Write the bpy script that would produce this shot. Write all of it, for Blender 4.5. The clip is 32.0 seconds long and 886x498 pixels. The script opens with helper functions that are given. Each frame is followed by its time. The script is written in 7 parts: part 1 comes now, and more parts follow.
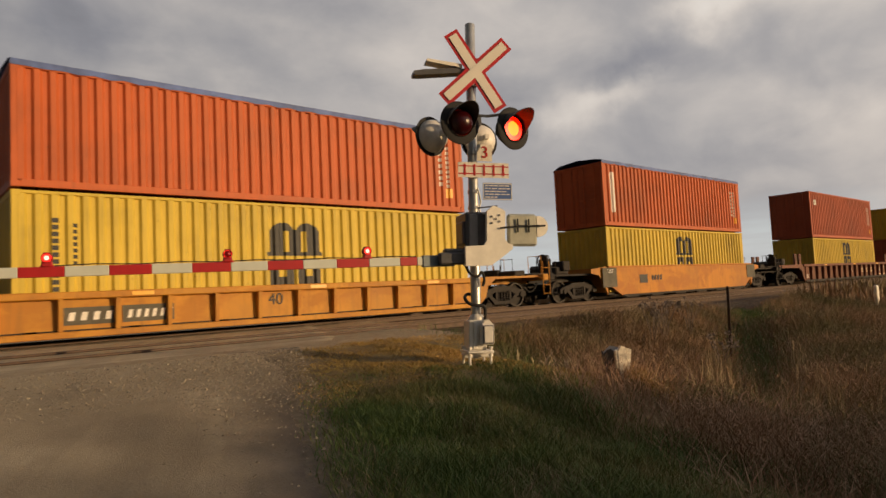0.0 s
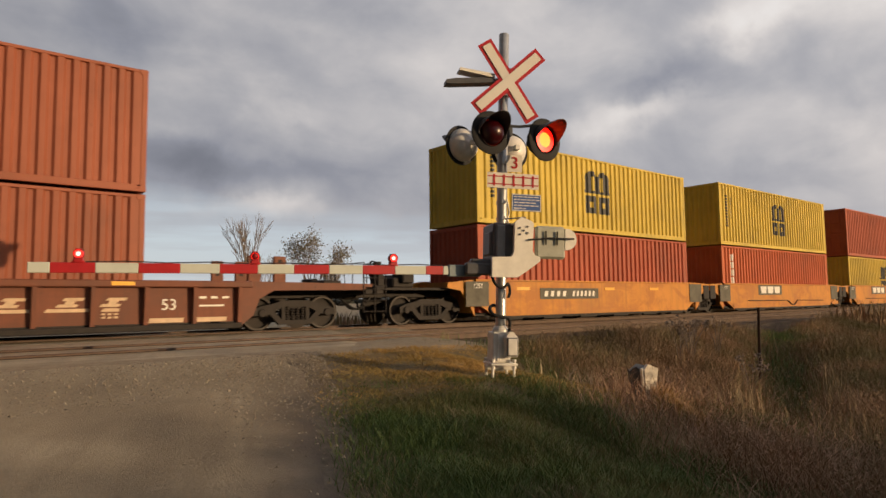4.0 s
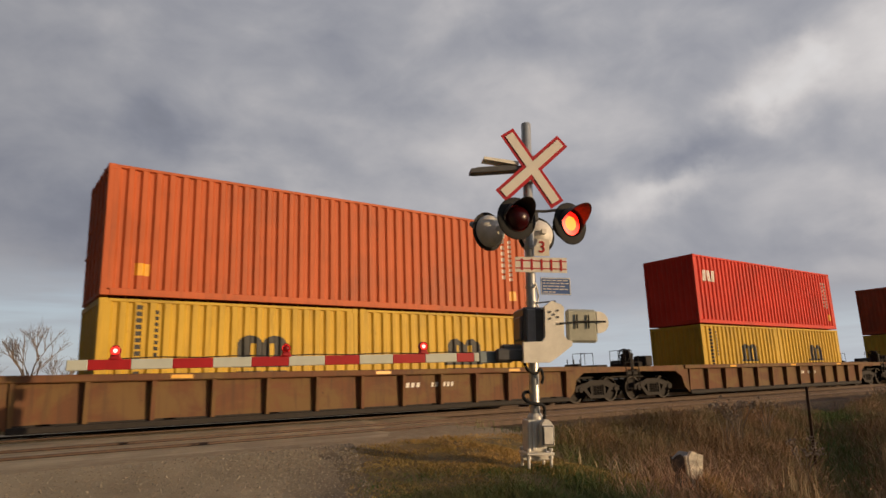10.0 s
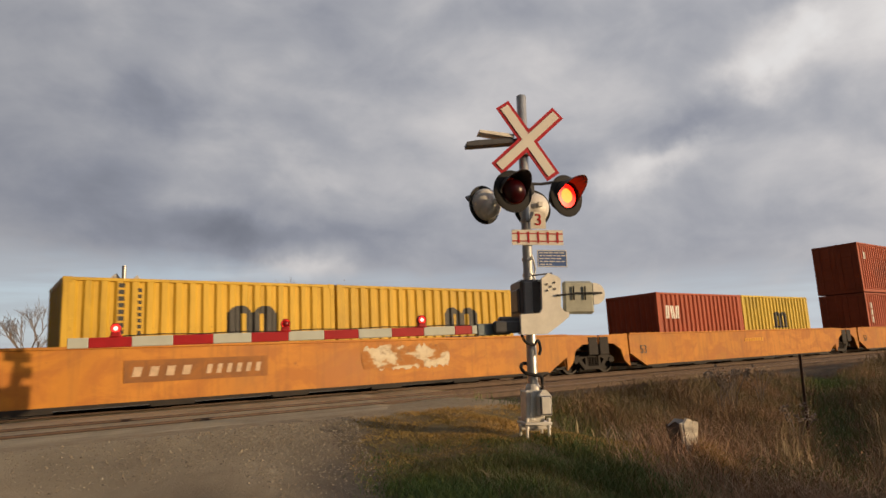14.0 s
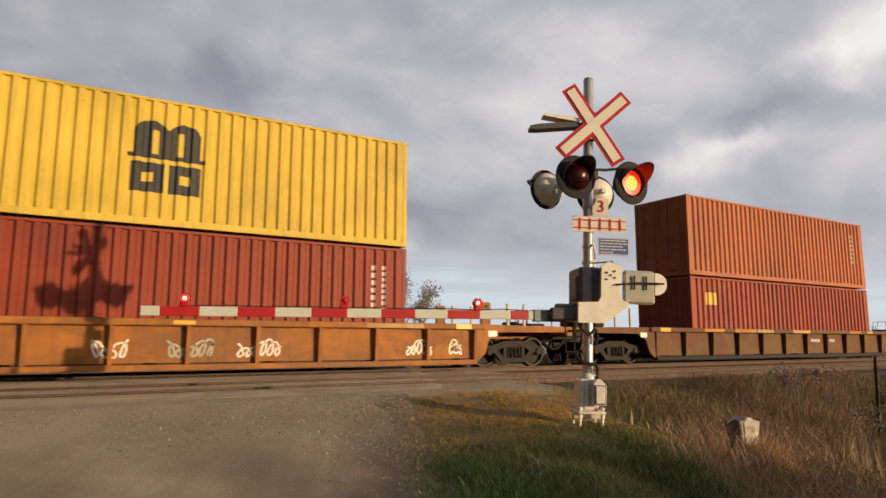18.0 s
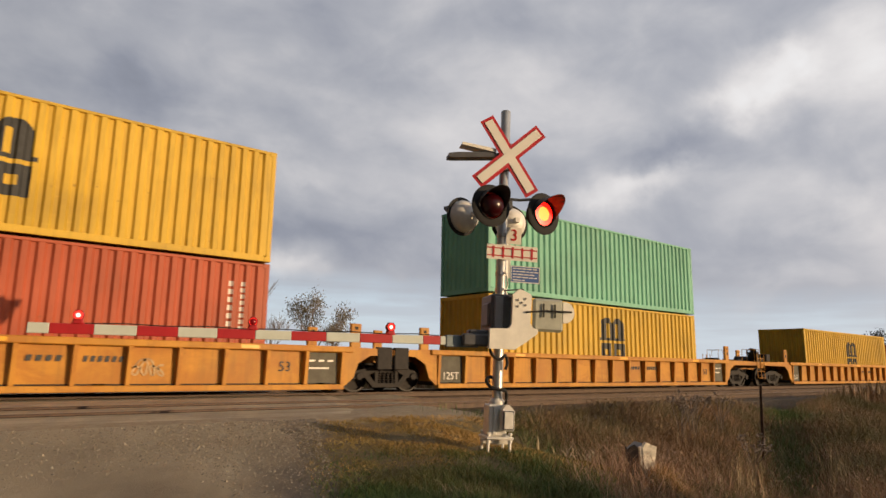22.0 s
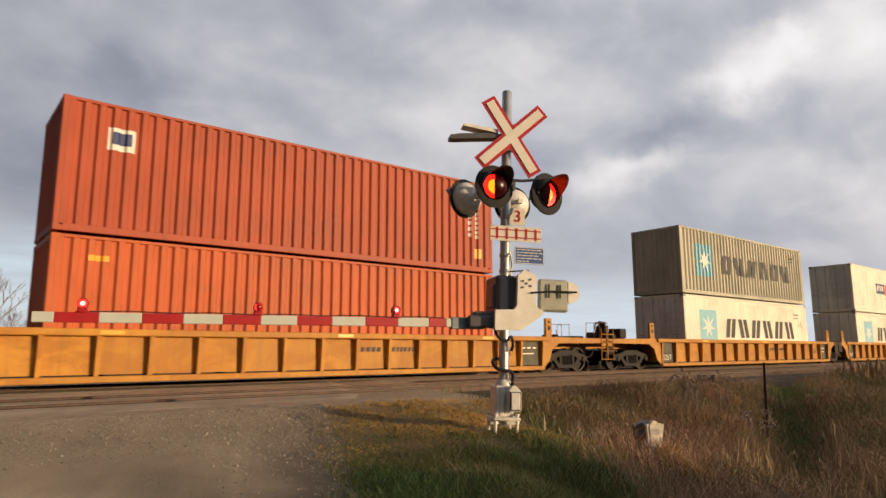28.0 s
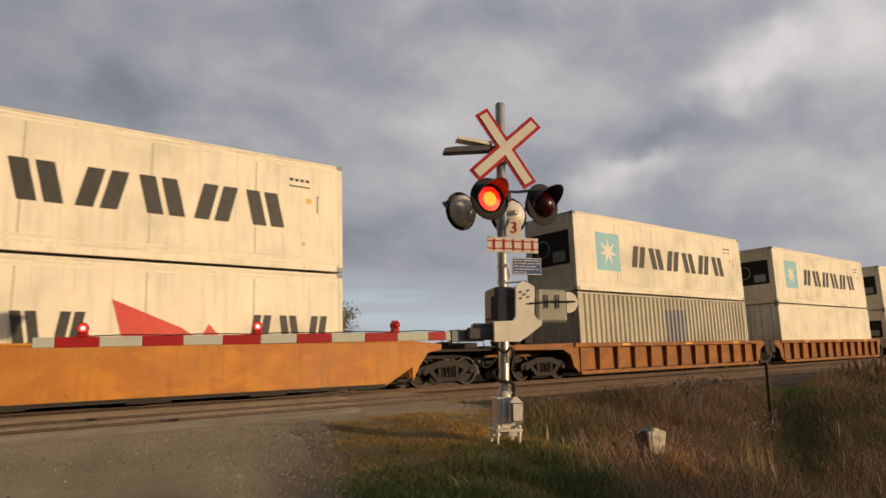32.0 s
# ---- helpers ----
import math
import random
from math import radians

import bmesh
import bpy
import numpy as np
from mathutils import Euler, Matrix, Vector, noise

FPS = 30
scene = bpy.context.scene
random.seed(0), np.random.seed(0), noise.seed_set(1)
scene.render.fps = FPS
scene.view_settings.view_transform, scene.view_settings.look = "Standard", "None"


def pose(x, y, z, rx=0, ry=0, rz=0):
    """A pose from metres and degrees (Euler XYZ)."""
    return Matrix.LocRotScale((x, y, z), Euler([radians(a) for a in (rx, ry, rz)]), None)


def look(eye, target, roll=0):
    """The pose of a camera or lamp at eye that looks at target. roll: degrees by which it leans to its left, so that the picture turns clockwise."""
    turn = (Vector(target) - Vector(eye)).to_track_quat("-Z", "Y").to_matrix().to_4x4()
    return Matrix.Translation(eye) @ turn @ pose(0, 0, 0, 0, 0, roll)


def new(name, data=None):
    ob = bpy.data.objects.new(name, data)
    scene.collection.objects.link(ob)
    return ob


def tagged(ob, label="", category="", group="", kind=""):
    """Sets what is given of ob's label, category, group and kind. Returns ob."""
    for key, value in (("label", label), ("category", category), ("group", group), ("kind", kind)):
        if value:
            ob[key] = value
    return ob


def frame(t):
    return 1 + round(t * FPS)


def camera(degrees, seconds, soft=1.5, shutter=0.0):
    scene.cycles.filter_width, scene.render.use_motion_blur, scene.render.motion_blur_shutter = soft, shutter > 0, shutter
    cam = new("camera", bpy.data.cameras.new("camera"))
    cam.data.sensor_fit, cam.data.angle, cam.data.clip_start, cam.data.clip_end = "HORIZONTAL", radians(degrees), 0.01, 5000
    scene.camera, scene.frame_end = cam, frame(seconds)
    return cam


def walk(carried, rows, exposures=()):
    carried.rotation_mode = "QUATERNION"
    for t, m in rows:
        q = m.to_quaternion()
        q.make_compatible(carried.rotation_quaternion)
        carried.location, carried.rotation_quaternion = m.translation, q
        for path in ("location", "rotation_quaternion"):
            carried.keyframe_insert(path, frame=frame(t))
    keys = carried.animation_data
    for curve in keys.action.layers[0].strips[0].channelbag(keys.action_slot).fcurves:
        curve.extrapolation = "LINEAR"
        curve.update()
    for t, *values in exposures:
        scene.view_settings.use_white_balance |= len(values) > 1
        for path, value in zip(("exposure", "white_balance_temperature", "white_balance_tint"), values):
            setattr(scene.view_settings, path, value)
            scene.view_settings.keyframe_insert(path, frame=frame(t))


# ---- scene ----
# ------------------------------------------------------------------ camera
PATH = [
    (0.0, -0.008, 0.003, 0.681, -41.22, 3.72, 2.87),
    (0.5, -0.017, 0.008, 0.690, -41.51, 3.82, 2.55),
    (1.0, -0.005, 0.003, 0.685, -42.12, 4.17, 1.84),
    (1.5, -0.007, 0.004, 0.690, -42.54, 4.14, 1.41),
    (2.0, -0.018, 0.007, 0.701, -42.68, 4.34, 1.04),
    (2.5, -0.011, 0.022, 0.730, -40.98, 4.08, 0.20),
    (4.5, 0.005, 0.077, 0.687, -39.14, 4.93, 0.82),
    (5.0, -0.028, 0.082, 0.716, -39.65, 5.62, 0.96),
    (5.5, -0.007, 0.066, 0.698, -39.79, 6.31, 0.50),
    (6.0, 0.002, 0.074, 0.704, -39.03, 7.38, 2.21),
    (6.5, -0.004, 0.076, 0.716, -38.81, 7.74, 2.27),
    (7.0, -0.001, 0.077, 0.746, -37.59, 8.09, 3.92),
    (7.5, -0.003, 0.055, 0.727, -35.15, 8.45, 3.76),
    (8.0, -0.032, 0.030, 0.739, -33.91, 9.62, 3.67),
    (8.5, -0.045, 0.023, 0.750, -35.32, 10.11, 2.58),
    (9.0, -0.046, 0.015, 0.752, -36.36, 11.41, 0.94),
    (9.5, 0.024, 0.039, 0.714, -36.20, 11.87, 1.77),
    (10.0, 0.024, 0.002, 0.737, -36.08, 11.97, 1.98),
    (10.5, 0.093, 0.031, 0.714, -36.12, 11.70, 2.08),
    (11.0, 0.058, -0.007, 0.723, -36.19, 11.45, 2.07),
    (11.5, 0.077, 0.025, 0.718, -35.95, 10.67, 2.62),
    (12.0, 0.036, 0.001, 0.711, -36.01, 10.86, 2.58),
    (12.5, 0.029, 0.010, 0.692, -35.88, 10.71, 2.48),
    (13.0, 0.009, 0.007, 0.715, -35.84, 10.33, 3.09),
    (13.5, 0.004, -0.003, 0.713, -35.87, 10.18, 2.95),
    (14.0, -0.003, -0.005, 0.721, -36.32, 9.73, 2.83),
    (14.5, 0.031, -0.002, 0.710, -37.58, 9.73, 2.65),
    (16.5, 0.035, -0.020, 0.759, -36.77, 8.33, 1.33),
    (17.0, 0.020, -0.020, 0.774, -33.71, 8.13, 0.11),
    (17.5, -0.002, -0.010, 0.779, -32.30, 8.04, 1.04),
    (18.0, 0.007, -0.015, 0.759, -31.42, 8.05, -0.12),
    (18.5, -0.008, -0.018, 0.743, -30.92, 8.41, 0.07),
    (19.0, -0.020, -0.007, 0.760, -33.33, 8.09, -1.60),
    (19.5, -0.029, -0.008, 0.757, -34.74, 8.24, -2.16),
    (20.0, -0.034, -0.019, 0.752, -35.41, 8.72, -1.03),
    (20.5, -0.038, -0.013, 0.756, -36.60, 9.17, -0.79),
    (21.0, -0.007, -0.027, 0.739, -37.87, 10.16, -1.28),
    (21.5, 0.025, -0.030, 0.767, -38.55, 9.93, -2.03),
    (22.0, 0.012, -0.043, 0.761, -39.01, 10.23, -0.92),
    (22.5, -0.009, -0.030, 0.771, -39.55, 9.68, -1.38),
    (23.0, -0.000, -0.026, 0.785, -40.38, 10.13, -0.86),
    (23.5, -0.007, -0.016, 0.780, -40.40, 9.98, -0.84),
    (24.0, 0.005, -0.034, 0.767, -39.71, 10.05, -0.78),
    (24.5, -0.006, -0.022, 0.761, -39.15, 9.52, -0.63),
    (25.0, -0.003, -0.048, 0.770, -38.52, 9.29, -0.12),
    (25.5, -0.009, -0.041, 0.781, -38.40, 8.95, 0.13),
    (27.5, -0.014, 0.010, 0.716, -38.44, 8.97, 0.48),
    (28.0, -0.022, 0.045, 0.712, -39.06, 9.05, 0.18),
    (28.5, -0.035, 0.047, 0.707, -39.12, 8.90, -0.30),
    (29.0, -0.017, 0.031, 0.717, -39.14, 8.88, 0.00),
    (29.5, -0.014, 0.012, 0.740, -39.14, 8.60, 0.38),
    (30.0, 0.019, -0.037, 0.745, -38.85, 9.09, 0.75),
    (30.5, -0.010, -0.023, 0.773, -38.97, 8.91, 0.83),
    (31.0, -0.018, -0.029, 0.767, -38.93, 9.20, 0.97),
    (31.5, 0.008, -0.018, 0.802, -38.90, 9.37, 1.23),
    (32.0, -0.003, -0.033, 0.778, -38.60, 9.72, 1.78),
]
cam = camera(69.0, 32.0, shutter=0.06)
walk(cam, [(t, pose(x, y, z, 90 + p, r, w)) for t, x, y, z, w, p, r in PATH],
     exposures=[(0.0, -0.30, 7250, 11), (1.0, -0.33, 7150, 11), (2.0, -0.32, 7350, 11), (4.5, -0.12, 6700, 11), (7.0, -0.25, 6700, 11), (9.0, -0.34, 6500, 10), (11.0, -0.35, 6700, 12), (12.0, -0.08, 6700, 12), (13.0, -0.15, 6700, 11), (14.0, -0.2, 6600, 10), (17.0, 0.03, 6600, 11), (19.0, 0.06, 6600, 10), (21.0, 0.0, 6500, 10), (24.0, -0.04, 6500, 10), (28.0, 0.08, 6500, 10), (29.5, -0.04, 6500, 10), (31.0, -0.35, 6600, 10), (32.0, -0.35, 6600, 10)])

# ------------------------------------------------------------------ sun and sky
SUN_AZ = (0.504, -0.864)
SUN_EL = 6.0
sun = new("sun", bpy.data.lights.new("sun", "SUN"))
sun.data.energy = 3.9
sun.data.color = (1.0, 0.70, 0.40)
sun.data.angle = radians(0.55)
sun.matrix_world = look((SUN_AZ[0] * 50, SUN_AZ[1] * 50, 50 * math.tan(radians(SUN_EL))), (0, 0, 0))


class Nodes:
    """Short way to write node trees."""

    def __init__(self, tree):
        self.tree = tree
        tree.nodes.clear()

    def add(self, kind, **inputs):
        n = self.tree.nodes.new(kind)
        for key, value in inputs.items():
            self.put(n.inputs[key.replace("_", " ")] if key.replace("_", " ") in n.inputs else n.inputs[int(key[1:])], value)
        return n

    def put(self, socket, value):
        if isinstance(value, bpy.types.NodeSocket):
            self.tree.links.new(value, socket)
        else:
            socket.default_value = value

    def math(self, op, a, b=0.0, c=0.0):
        n = self.tree.nodes.new("ShaderNodeMath")
        n.operation = op
        for i, v in enumerate((a, b, c)):
            self.put(n.inputs[i], v)
        return n.outputs[0]

    def mix(self, f, a, b, blend="MIX"):
        n = self.tree.nodes.new("ShaderNodeMix")
        n.data_type, n.blend_type = "RGBA", blend
        for name, v in (("Factor_Float", f), ("A_Color", a), ("B_Color", b)):
            s = [i for i in n.inputs if i.identifier == name][0]
            self.put(s, v)
        return [o for o in n.outputs if o.identifier == "Result_Color"][0]

    def ramp(self, fac, stops):
        n = self.tree.nodes.new("ShaderNodeValToRGB")
        self.put(n.inputs[0], fac)
        e = n.color_ramp.elements
        while len(e) < len(stops):
            e.new(0.5)
        for el, (p, c) in zip(e, stops):
            el.position = p
            el.color = c if len(c) == 4 else (*c, 1)
        return n.outputs[0]

    def noise(self, vec, scale, detail=3.0, rough=0.55, dist=0.0):
        n = self.tree.nodes.new("ShaderNodeTexNoise")
        self.put(n.inputs["Vector"], vec)
        n.inputs["Scale"].default_value = scale
        n.inputs["Detail"].default_value = detail
        n.inputs["Roughness"].default_value = rough
        n.inputs["Distortion"].default_value = dist
        return n.outputs["Fac"]

    def mapping(self, vec, scale=(1, 1, 1), loc=(0, 0, 0), rot=(0, 0, 0)):
        n = self.tree.nodes.new("ShaderNodeMapping")
        self.put(n.inputs["Vector"], vec)
        n.inputs["Scale"].default_value = scale
        n.inputs["Location"].default_value = loc
        n.inputs["Rotation"].default_value = rot
        return n.outputs[0]


# banks and rifts in the cloud: azimuth, height and their widths in radians, paler or darker
CLOUDS = [
    (0.190, 0.372, 0.082, 0.037, -0.11), (0.250, 0.520, 0.300, 0.070, -0.06), (0.170, 0.250, 0.190, 0.060, -0.09), (0.359, 0.204, 0.133, 0.023, -0.08),
    (0.308, 0.244, 0.056, 0.015, 0.06), (0.454, 0.279, 0.052, 0.013, 0.05), (0.544, 0.207, 0.106, 0.052, -0.08), (0.516, 0.450, 0.111, 0.047, -0.05),
    (0.800, 0.400, 0.200, 0.110, 0.105), (1.176, 0.420, 0.043, 0.029, 0.20), (1.116, 0.377, 0.038, 0.027, 0.17), (1.002, 0.285, 0.057, 0.018, 0.15),
    (0.926, 0.260, 0.051, 0.017, 0.10), (1.061, 0.312, 0.058, 0.028, -0.11), (1.182, 0.298, 0.082, 0.038, -0.05), (1.158, 0.168, 0.088, 0.023, -0.06),
    (1.276, 0.207, 0.043, 0.029, 0.08), (1.295, 0.414, 0.055, 0.041, 0.13), (0.387, 0.139, 0.099, 0.018, 0.14),
]


def make_world():
    """Broken evening overcast: grey-blue cloud with pale gaps, clear and light towards the horizon."""
    w = bpy.data.worlds.new("sky")
    scene.world = w
    w.use_nodes = True
    N = Nodes(w.node_tree)
    g = N.add("ShaderNodeTexCoord").outputs["Generated"]
    sky = N.tree.nodes.new("ShaderNodeTexSky")
    sky.sky_type, sky.sun_disc = "NISHITA", False
    sky.sun_elevation = radians(SUN_EL)
    sky.sun_rotation = math.atan2(SUN_AZ[0], SUN_AZ[1])
    sep = N.add("ShaderNodeSeparateXYZ", Vector=g)
    flat = N.mapping(g, (1.0, 1.0, 1.7), (5.3, 1.4, 0.2), (0, 0, 0))
    big = N.noise(flat, 2.3, 3.0, 0.5, 0.2)
    fine = N.noise(flat, 6.5, 6.0, 0.52, 0.25)
    # azimuth and height, ruffled so that the clouds get uneven edges
    az = N.math("ADD", N.math("ARCTAN2", sep.outputs[0], sep.outputs[1]), N.math("MULTIPLY_ADD", N.noise(N.mapping(g, loc=(3, 0, 7)), 7.0, 5.0, 0.55), 0.20, -0.10))
    el = N.math("ADD", N.math("ARCSINE", sep.outputs[2]), N.math("MULTIPLY_ADD", N.noise(N.mapping(g, loc=(0, 8, 1)), 8.0, 5.0, 0.55), 0.11, -0.055))
    tone = N.math("ADD", N.math("MULTIPLY_ADD", big, 0.30, 0.545), N.math("MULTIPLY_ADD", fine, 0.32, -0.16))
    for a0, e0, wa, we, amount in CLOUDS:
        qa = N.math("MULTIPLY", N.math("SUBTRACT", az, a0), 1 / wa)
        qe = N.math("MULTIPLY", N.math("SUBTRACT", el, e0), 1 / we)
        r2 = N.math("ADD", N.math("MULTIPLY", qa, qa), N.math("MULTIPLY", qe, qe))
        tone = N.math("MULTIPLY_ADD", N.math("EXPONENT", N.math("MULTIPLY", r2, -0.8)), amount, tone)
    cloud = N.ramp(tone, [(0.45, (0.185, 0.20, 0.245)), (0.58, (0.30, 0.318, 0.378)), (0.68, (0.43, 0.44, 0.482)), (0.80, (0.65, 0.635, 0.645)), (0.95, (0.90, 0.875, 0.86))])
    cover = N.ramp(tone, [(0.86, (1, 1, 1)), (0.97, (0.8, 0.8, 0.8))])
    # the edge of the cloud bank: higher over the horizon on the side where the trains go
    edge = N.math("ADD", N.math("MULTIPLY_ADD", sep.outputs[0], 0.085, sep.outputs[2]), N.math("MULTIPLY_ADD", fine, 0.10, -0.05))
    low = N.ramp(edge, [(0.0, (0, 0, 0)), (0.125, (0.05, 0.05, 0.05)), (0.185, (1, 1, 1))])
    # the unseen sky on the -x side is dimmed to keep the container ends dark
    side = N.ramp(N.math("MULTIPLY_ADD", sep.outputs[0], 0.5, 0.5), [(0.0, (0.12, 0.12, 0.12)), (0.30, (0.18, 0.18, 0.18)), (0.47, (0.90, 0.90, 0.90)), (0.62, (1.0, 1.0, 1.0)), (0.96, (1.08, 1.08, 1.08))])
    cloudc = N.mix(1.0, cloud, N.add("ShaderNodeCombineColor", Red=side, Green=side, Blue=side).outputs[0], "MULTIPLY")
    clear = N.mix(1.0, sky.outputs[0], (0.16, 0.16, 0.165, 1), "MULTIPLY")
    clear = N.mix(0.75, clear, (0.64, 0.74, 0.88, 1))
    band = N.noise(N.mapping(g, (2.2, 2.2, 26.0)), 1.6, 4.0, 0.55)
    bandf = N.math("MULTIPLY", N.ramp(band, [(0.42, (0, 0, 0)), (0.62, (1, 1, 1))]), 0.55)
    lowc = N.mix(bandf, clear, (0.47, 0.49, 0.54, 1))
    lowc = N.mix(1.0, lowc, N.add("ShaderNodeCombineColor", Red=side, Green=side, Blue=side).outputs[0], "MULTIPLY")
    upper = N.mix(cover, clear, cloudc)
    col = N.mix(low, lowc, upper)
    # the clear gap through which the low sun shines
    away = N.math("ABSOLUTE", N.math("SUBTRACT", az, math.atan2(SUN_AZ[0], SUN_AZ[1])))
    qa, qe = N.math("MULTIPLY", away, 1 / 0.65), N.math("MULTIPLY", N.math("SUBTRACT", el, 0.10), 1 / 0.16)
    glow = N.math("EXPONENT", N.math("MULTIPLY", N.math("ADD", N.math("MULTIPLY", qa, qa), N.math("MULTIPLY", qe, qe)), -1.0))
    col = N.mix(glow, col, (2.3, 1.60, 0.92, 1))
    bg = N.add("ShaderNodeBackground", Color=col, Strength=1.0)
    out = N.tree.nodes.new("ShaderNodeOutputWorld")
    N.tree.links.new(bg.outputs[0], out.inputs[0])


make_world()

# ------------------------------------------------------------------ materials
MATS = {}


def material(name, build):
    if name not in MATS:
        m = bpy.data.materials.new(name)
        m.use_nodes = True
        N = Nodes(m.node_tree)
        bsdf = N.tree.nodes.new("ShaderNodeBsdfPrincipled")
        out = N.tree.nodes.new("ShaderNodeOutputMaterial")
        N.tree.links.new(bsdf.outputs[0], out.inputs[0])
        build(N, bsdf)
        MATS[name] = m
    return MATS[name]


def obj_coords(N):
    return N.add("ShaderNodeTexCoord").outputs["Object"]


def set_bump(N, bsdf, height, strength=0.3, distance=0.01):
    b = N.add("ShaderNodeBump", Height=height, Strength=strength, Distance=distance)
    N.tree.links.new(b.outputs[0], bsdf.inputs["Normal"])


def paint(name, color, wear=0.35, rough=0.58, rust=(0.13, 0.05, 0.02), mottle=None):
    """Weathered paint on steel: faded patches, vertical dirt runs, a little rust."""
    def build(N, bsdf):
        c = obj_coords(N)
        rnd = N.add("ShaderNodeObjectInfo").outputs["Random"]
        off = N.tree.nodes.new("ShaderNodeVectorMath")
        N.tree.links.new(c, off.inputs[0])
        cx = N.add("ShaderNodeCombineXYZ", X=N.math("MULTIPLY", rnd, 37.0), Y=N.math("MULTIPLY", rnd, 11.0)).outputs[0]
        N.tree.links.new(cx, off.inputs[1])
        v = off.outputs[0]
        fade = N.noise(v, 0.45, 4.0, 0.6)
        dark = tuple(x * 0.74 for x in color)
        pale = tuple(min(1.0, x * 1.12 + 0.015) for x in color)
        base = N.ramp(fade, [(0.3, dark), (0.5, color), (0.72, pale)])
        if mottle:
            # broad blotches of dust or old paint
            blot = N.noise(N.mapping(v, (0.55, 1.0, 1.0)), 1.5, 5.0, 0.62, 0.6)
            base = N.mix(N.math("MULTIPLY", N.ramp(blot, [(0.44, (0, 0, 0)), (0.58, (1, 1, 1))]), 0.75), base, (*mottle, 1))
        streak = N.noise(N.mapping(v, (3.2, 3.2, 0.28)), 2.2, 5.0, 0.65)
        sf = N.math("MULTIPLY", N.ramp(streak, [(0.50, (0, 0, 0)), (0.74, (1, 1, 1))]), wear)
        base = N.mix(sf, base, tuple(x * 0.42 + 0.012 for x in color) + (1,))
        # scuffs and rubbed edges
        scuff = N.noise(N.mapping(v, (0.5, 0.5, 2.2)), 7.0, 5.0, 0.7)
        base = N.mix(N.math("MULTIPLY", N.ramp(scuff, [(0.60, (0, 0, 0)), (0.70, (1, 1, 1))]), wear * 0.5), base, tuple(min(1.0, x * 1.2 + 0.015) for x in color) + (1,))
        spot = N.noise(N.mapping(v, (1.0, 1.0, 0.7)), 6.5, 6.0, 0.7)
        rf = N.math("MULTIPLY", N.ramp(spot, [(0.66, (0, 0, 0)), (0.74, (1, 1, 1))]), min(1.0, wear * 1.7))
        base = N.mix(rf, base, (*rust, 1))
        N.put(bsdf.inputs["Base Color"], base)
        N.put(bsdf.inputs["Roughness"], N.math("MULTIPLY_ADD", fade, 0.25, rough - 0.1))
        bsdf.inputs["Specular IOR Level"].default_value = 0.45
        set_bump(N, bsdf, N.noise(v, 2.1, 2.0), 0.12, 0.02)
    return material(name, build)


def plain(name, color, rough=0.6, metal=0.0, vary=0.15, scale=6.0, bump=0.1):
    def build(N, bsdf):
        c = obj_coords(N)
        f = N.noise(c, scale, 4.0, 0.6)
        base = N.ramp(f, [(0.3, tuple(x * (1 - vary) for x in color)), (0.7, tuple(min(1, x * (1 + vary)) for x in color))])
        N.put(bsdf.inputs["Base Color"], base)
        bsdf.inputs["Roughness"].default_value = rough
        bsdf.inputs["Metallic"].default_value = metal
        if bump:
            set_bump(N, bsdf, N.noise(c, scale * 4, 3.0), bump, 0.006)
    return material(name, build)


def glowing(name, color, strength, base=(0.3, 0.01, 0.01)):
    def build(N, bsdf):
        bsdf.inputs["Base Color"].default_value = (*base, 1)
        bsdf.inputs["Emission Color"].default_value = (*color, 1)
        bsdf.inputs["Emission Strength"].default_value = strength
        bsdf.inputs["Roughness"].default_value = 0.25
    return material(name, build)


YELLOW = paint("paint_yellow", (0.62, 0.455, 0.060), 0.46)
YELLOW2 = paint("paint_yellow_deep", (0.62, 0.395, 0.036), 0.52)
BRICK = paint("paint_brick", (0.40, 0.074, 0.028), 0.40)
ORANGE = paint("paint_orange", (0.52, 0.110, 0.028), 0.42)
SALMON = paint("paint_faded_red", (0.42, 0.088, 0.036), 0.34)
OXIDE = paint("paint_oxide", (0.24, 0.036, 0.014), 0.34)
FADED = paint("paint_faded_orange", (0.46, 0.140, 0.055), 0.46)
MAROON = paint("paint_maroon", (0.33, 0.060, 0.032), 0.40)
RED = paint("paint_red", (0.66, 0.034, 0.014), 0.22)
WINE = paint("paint_wine", (0.36, 0.045, 0.040), 0.30)
BROWNBOX = paint("paint_brown_box", (0.31, 0.090, 0.045), 0.30)
GREEN = paint("paint_green", (0.19, 0.47, 0.34), 0.30)
BLUE = paint("paint_blue", (0.05, 0.09, 0.22), 0.30)
GREYBOX = paint("paint_grey", (0.52, 0.50, 0.40), 0.42, 0.6, (0.30, 0.14, 0.05))
WHITEBOX = paint("paint_white", (0.85, 0.81, 0.68), 0.34, 0.55, (0.34, 0.20, 0.08))
DOORGREY = paint("paint_door_pale", (0.80, 0.80, 0.78), 0.35)
DARKGREY = paint("paint_door_grey", (0.30, 0.31, 0.33), 0.3)
TARP = plain("roof_blue", (0.09, 0.15, 0.38), 0.6, 0.0, 0.35, 2.0)
CAR_YELLOW = paint("car_yellow", (0.54, 0.250, 0.026), 0.5, 0.6, (0.13, 0.05, 0.02), (0.40, 0.155, 0.016))
CAR_ORANGE = paint("car_orange", (0.54, 0.215, 0.016), 0.5, 0.58, (0.13, 0.05, 0.02), (0.40, 0.135, 0.014))
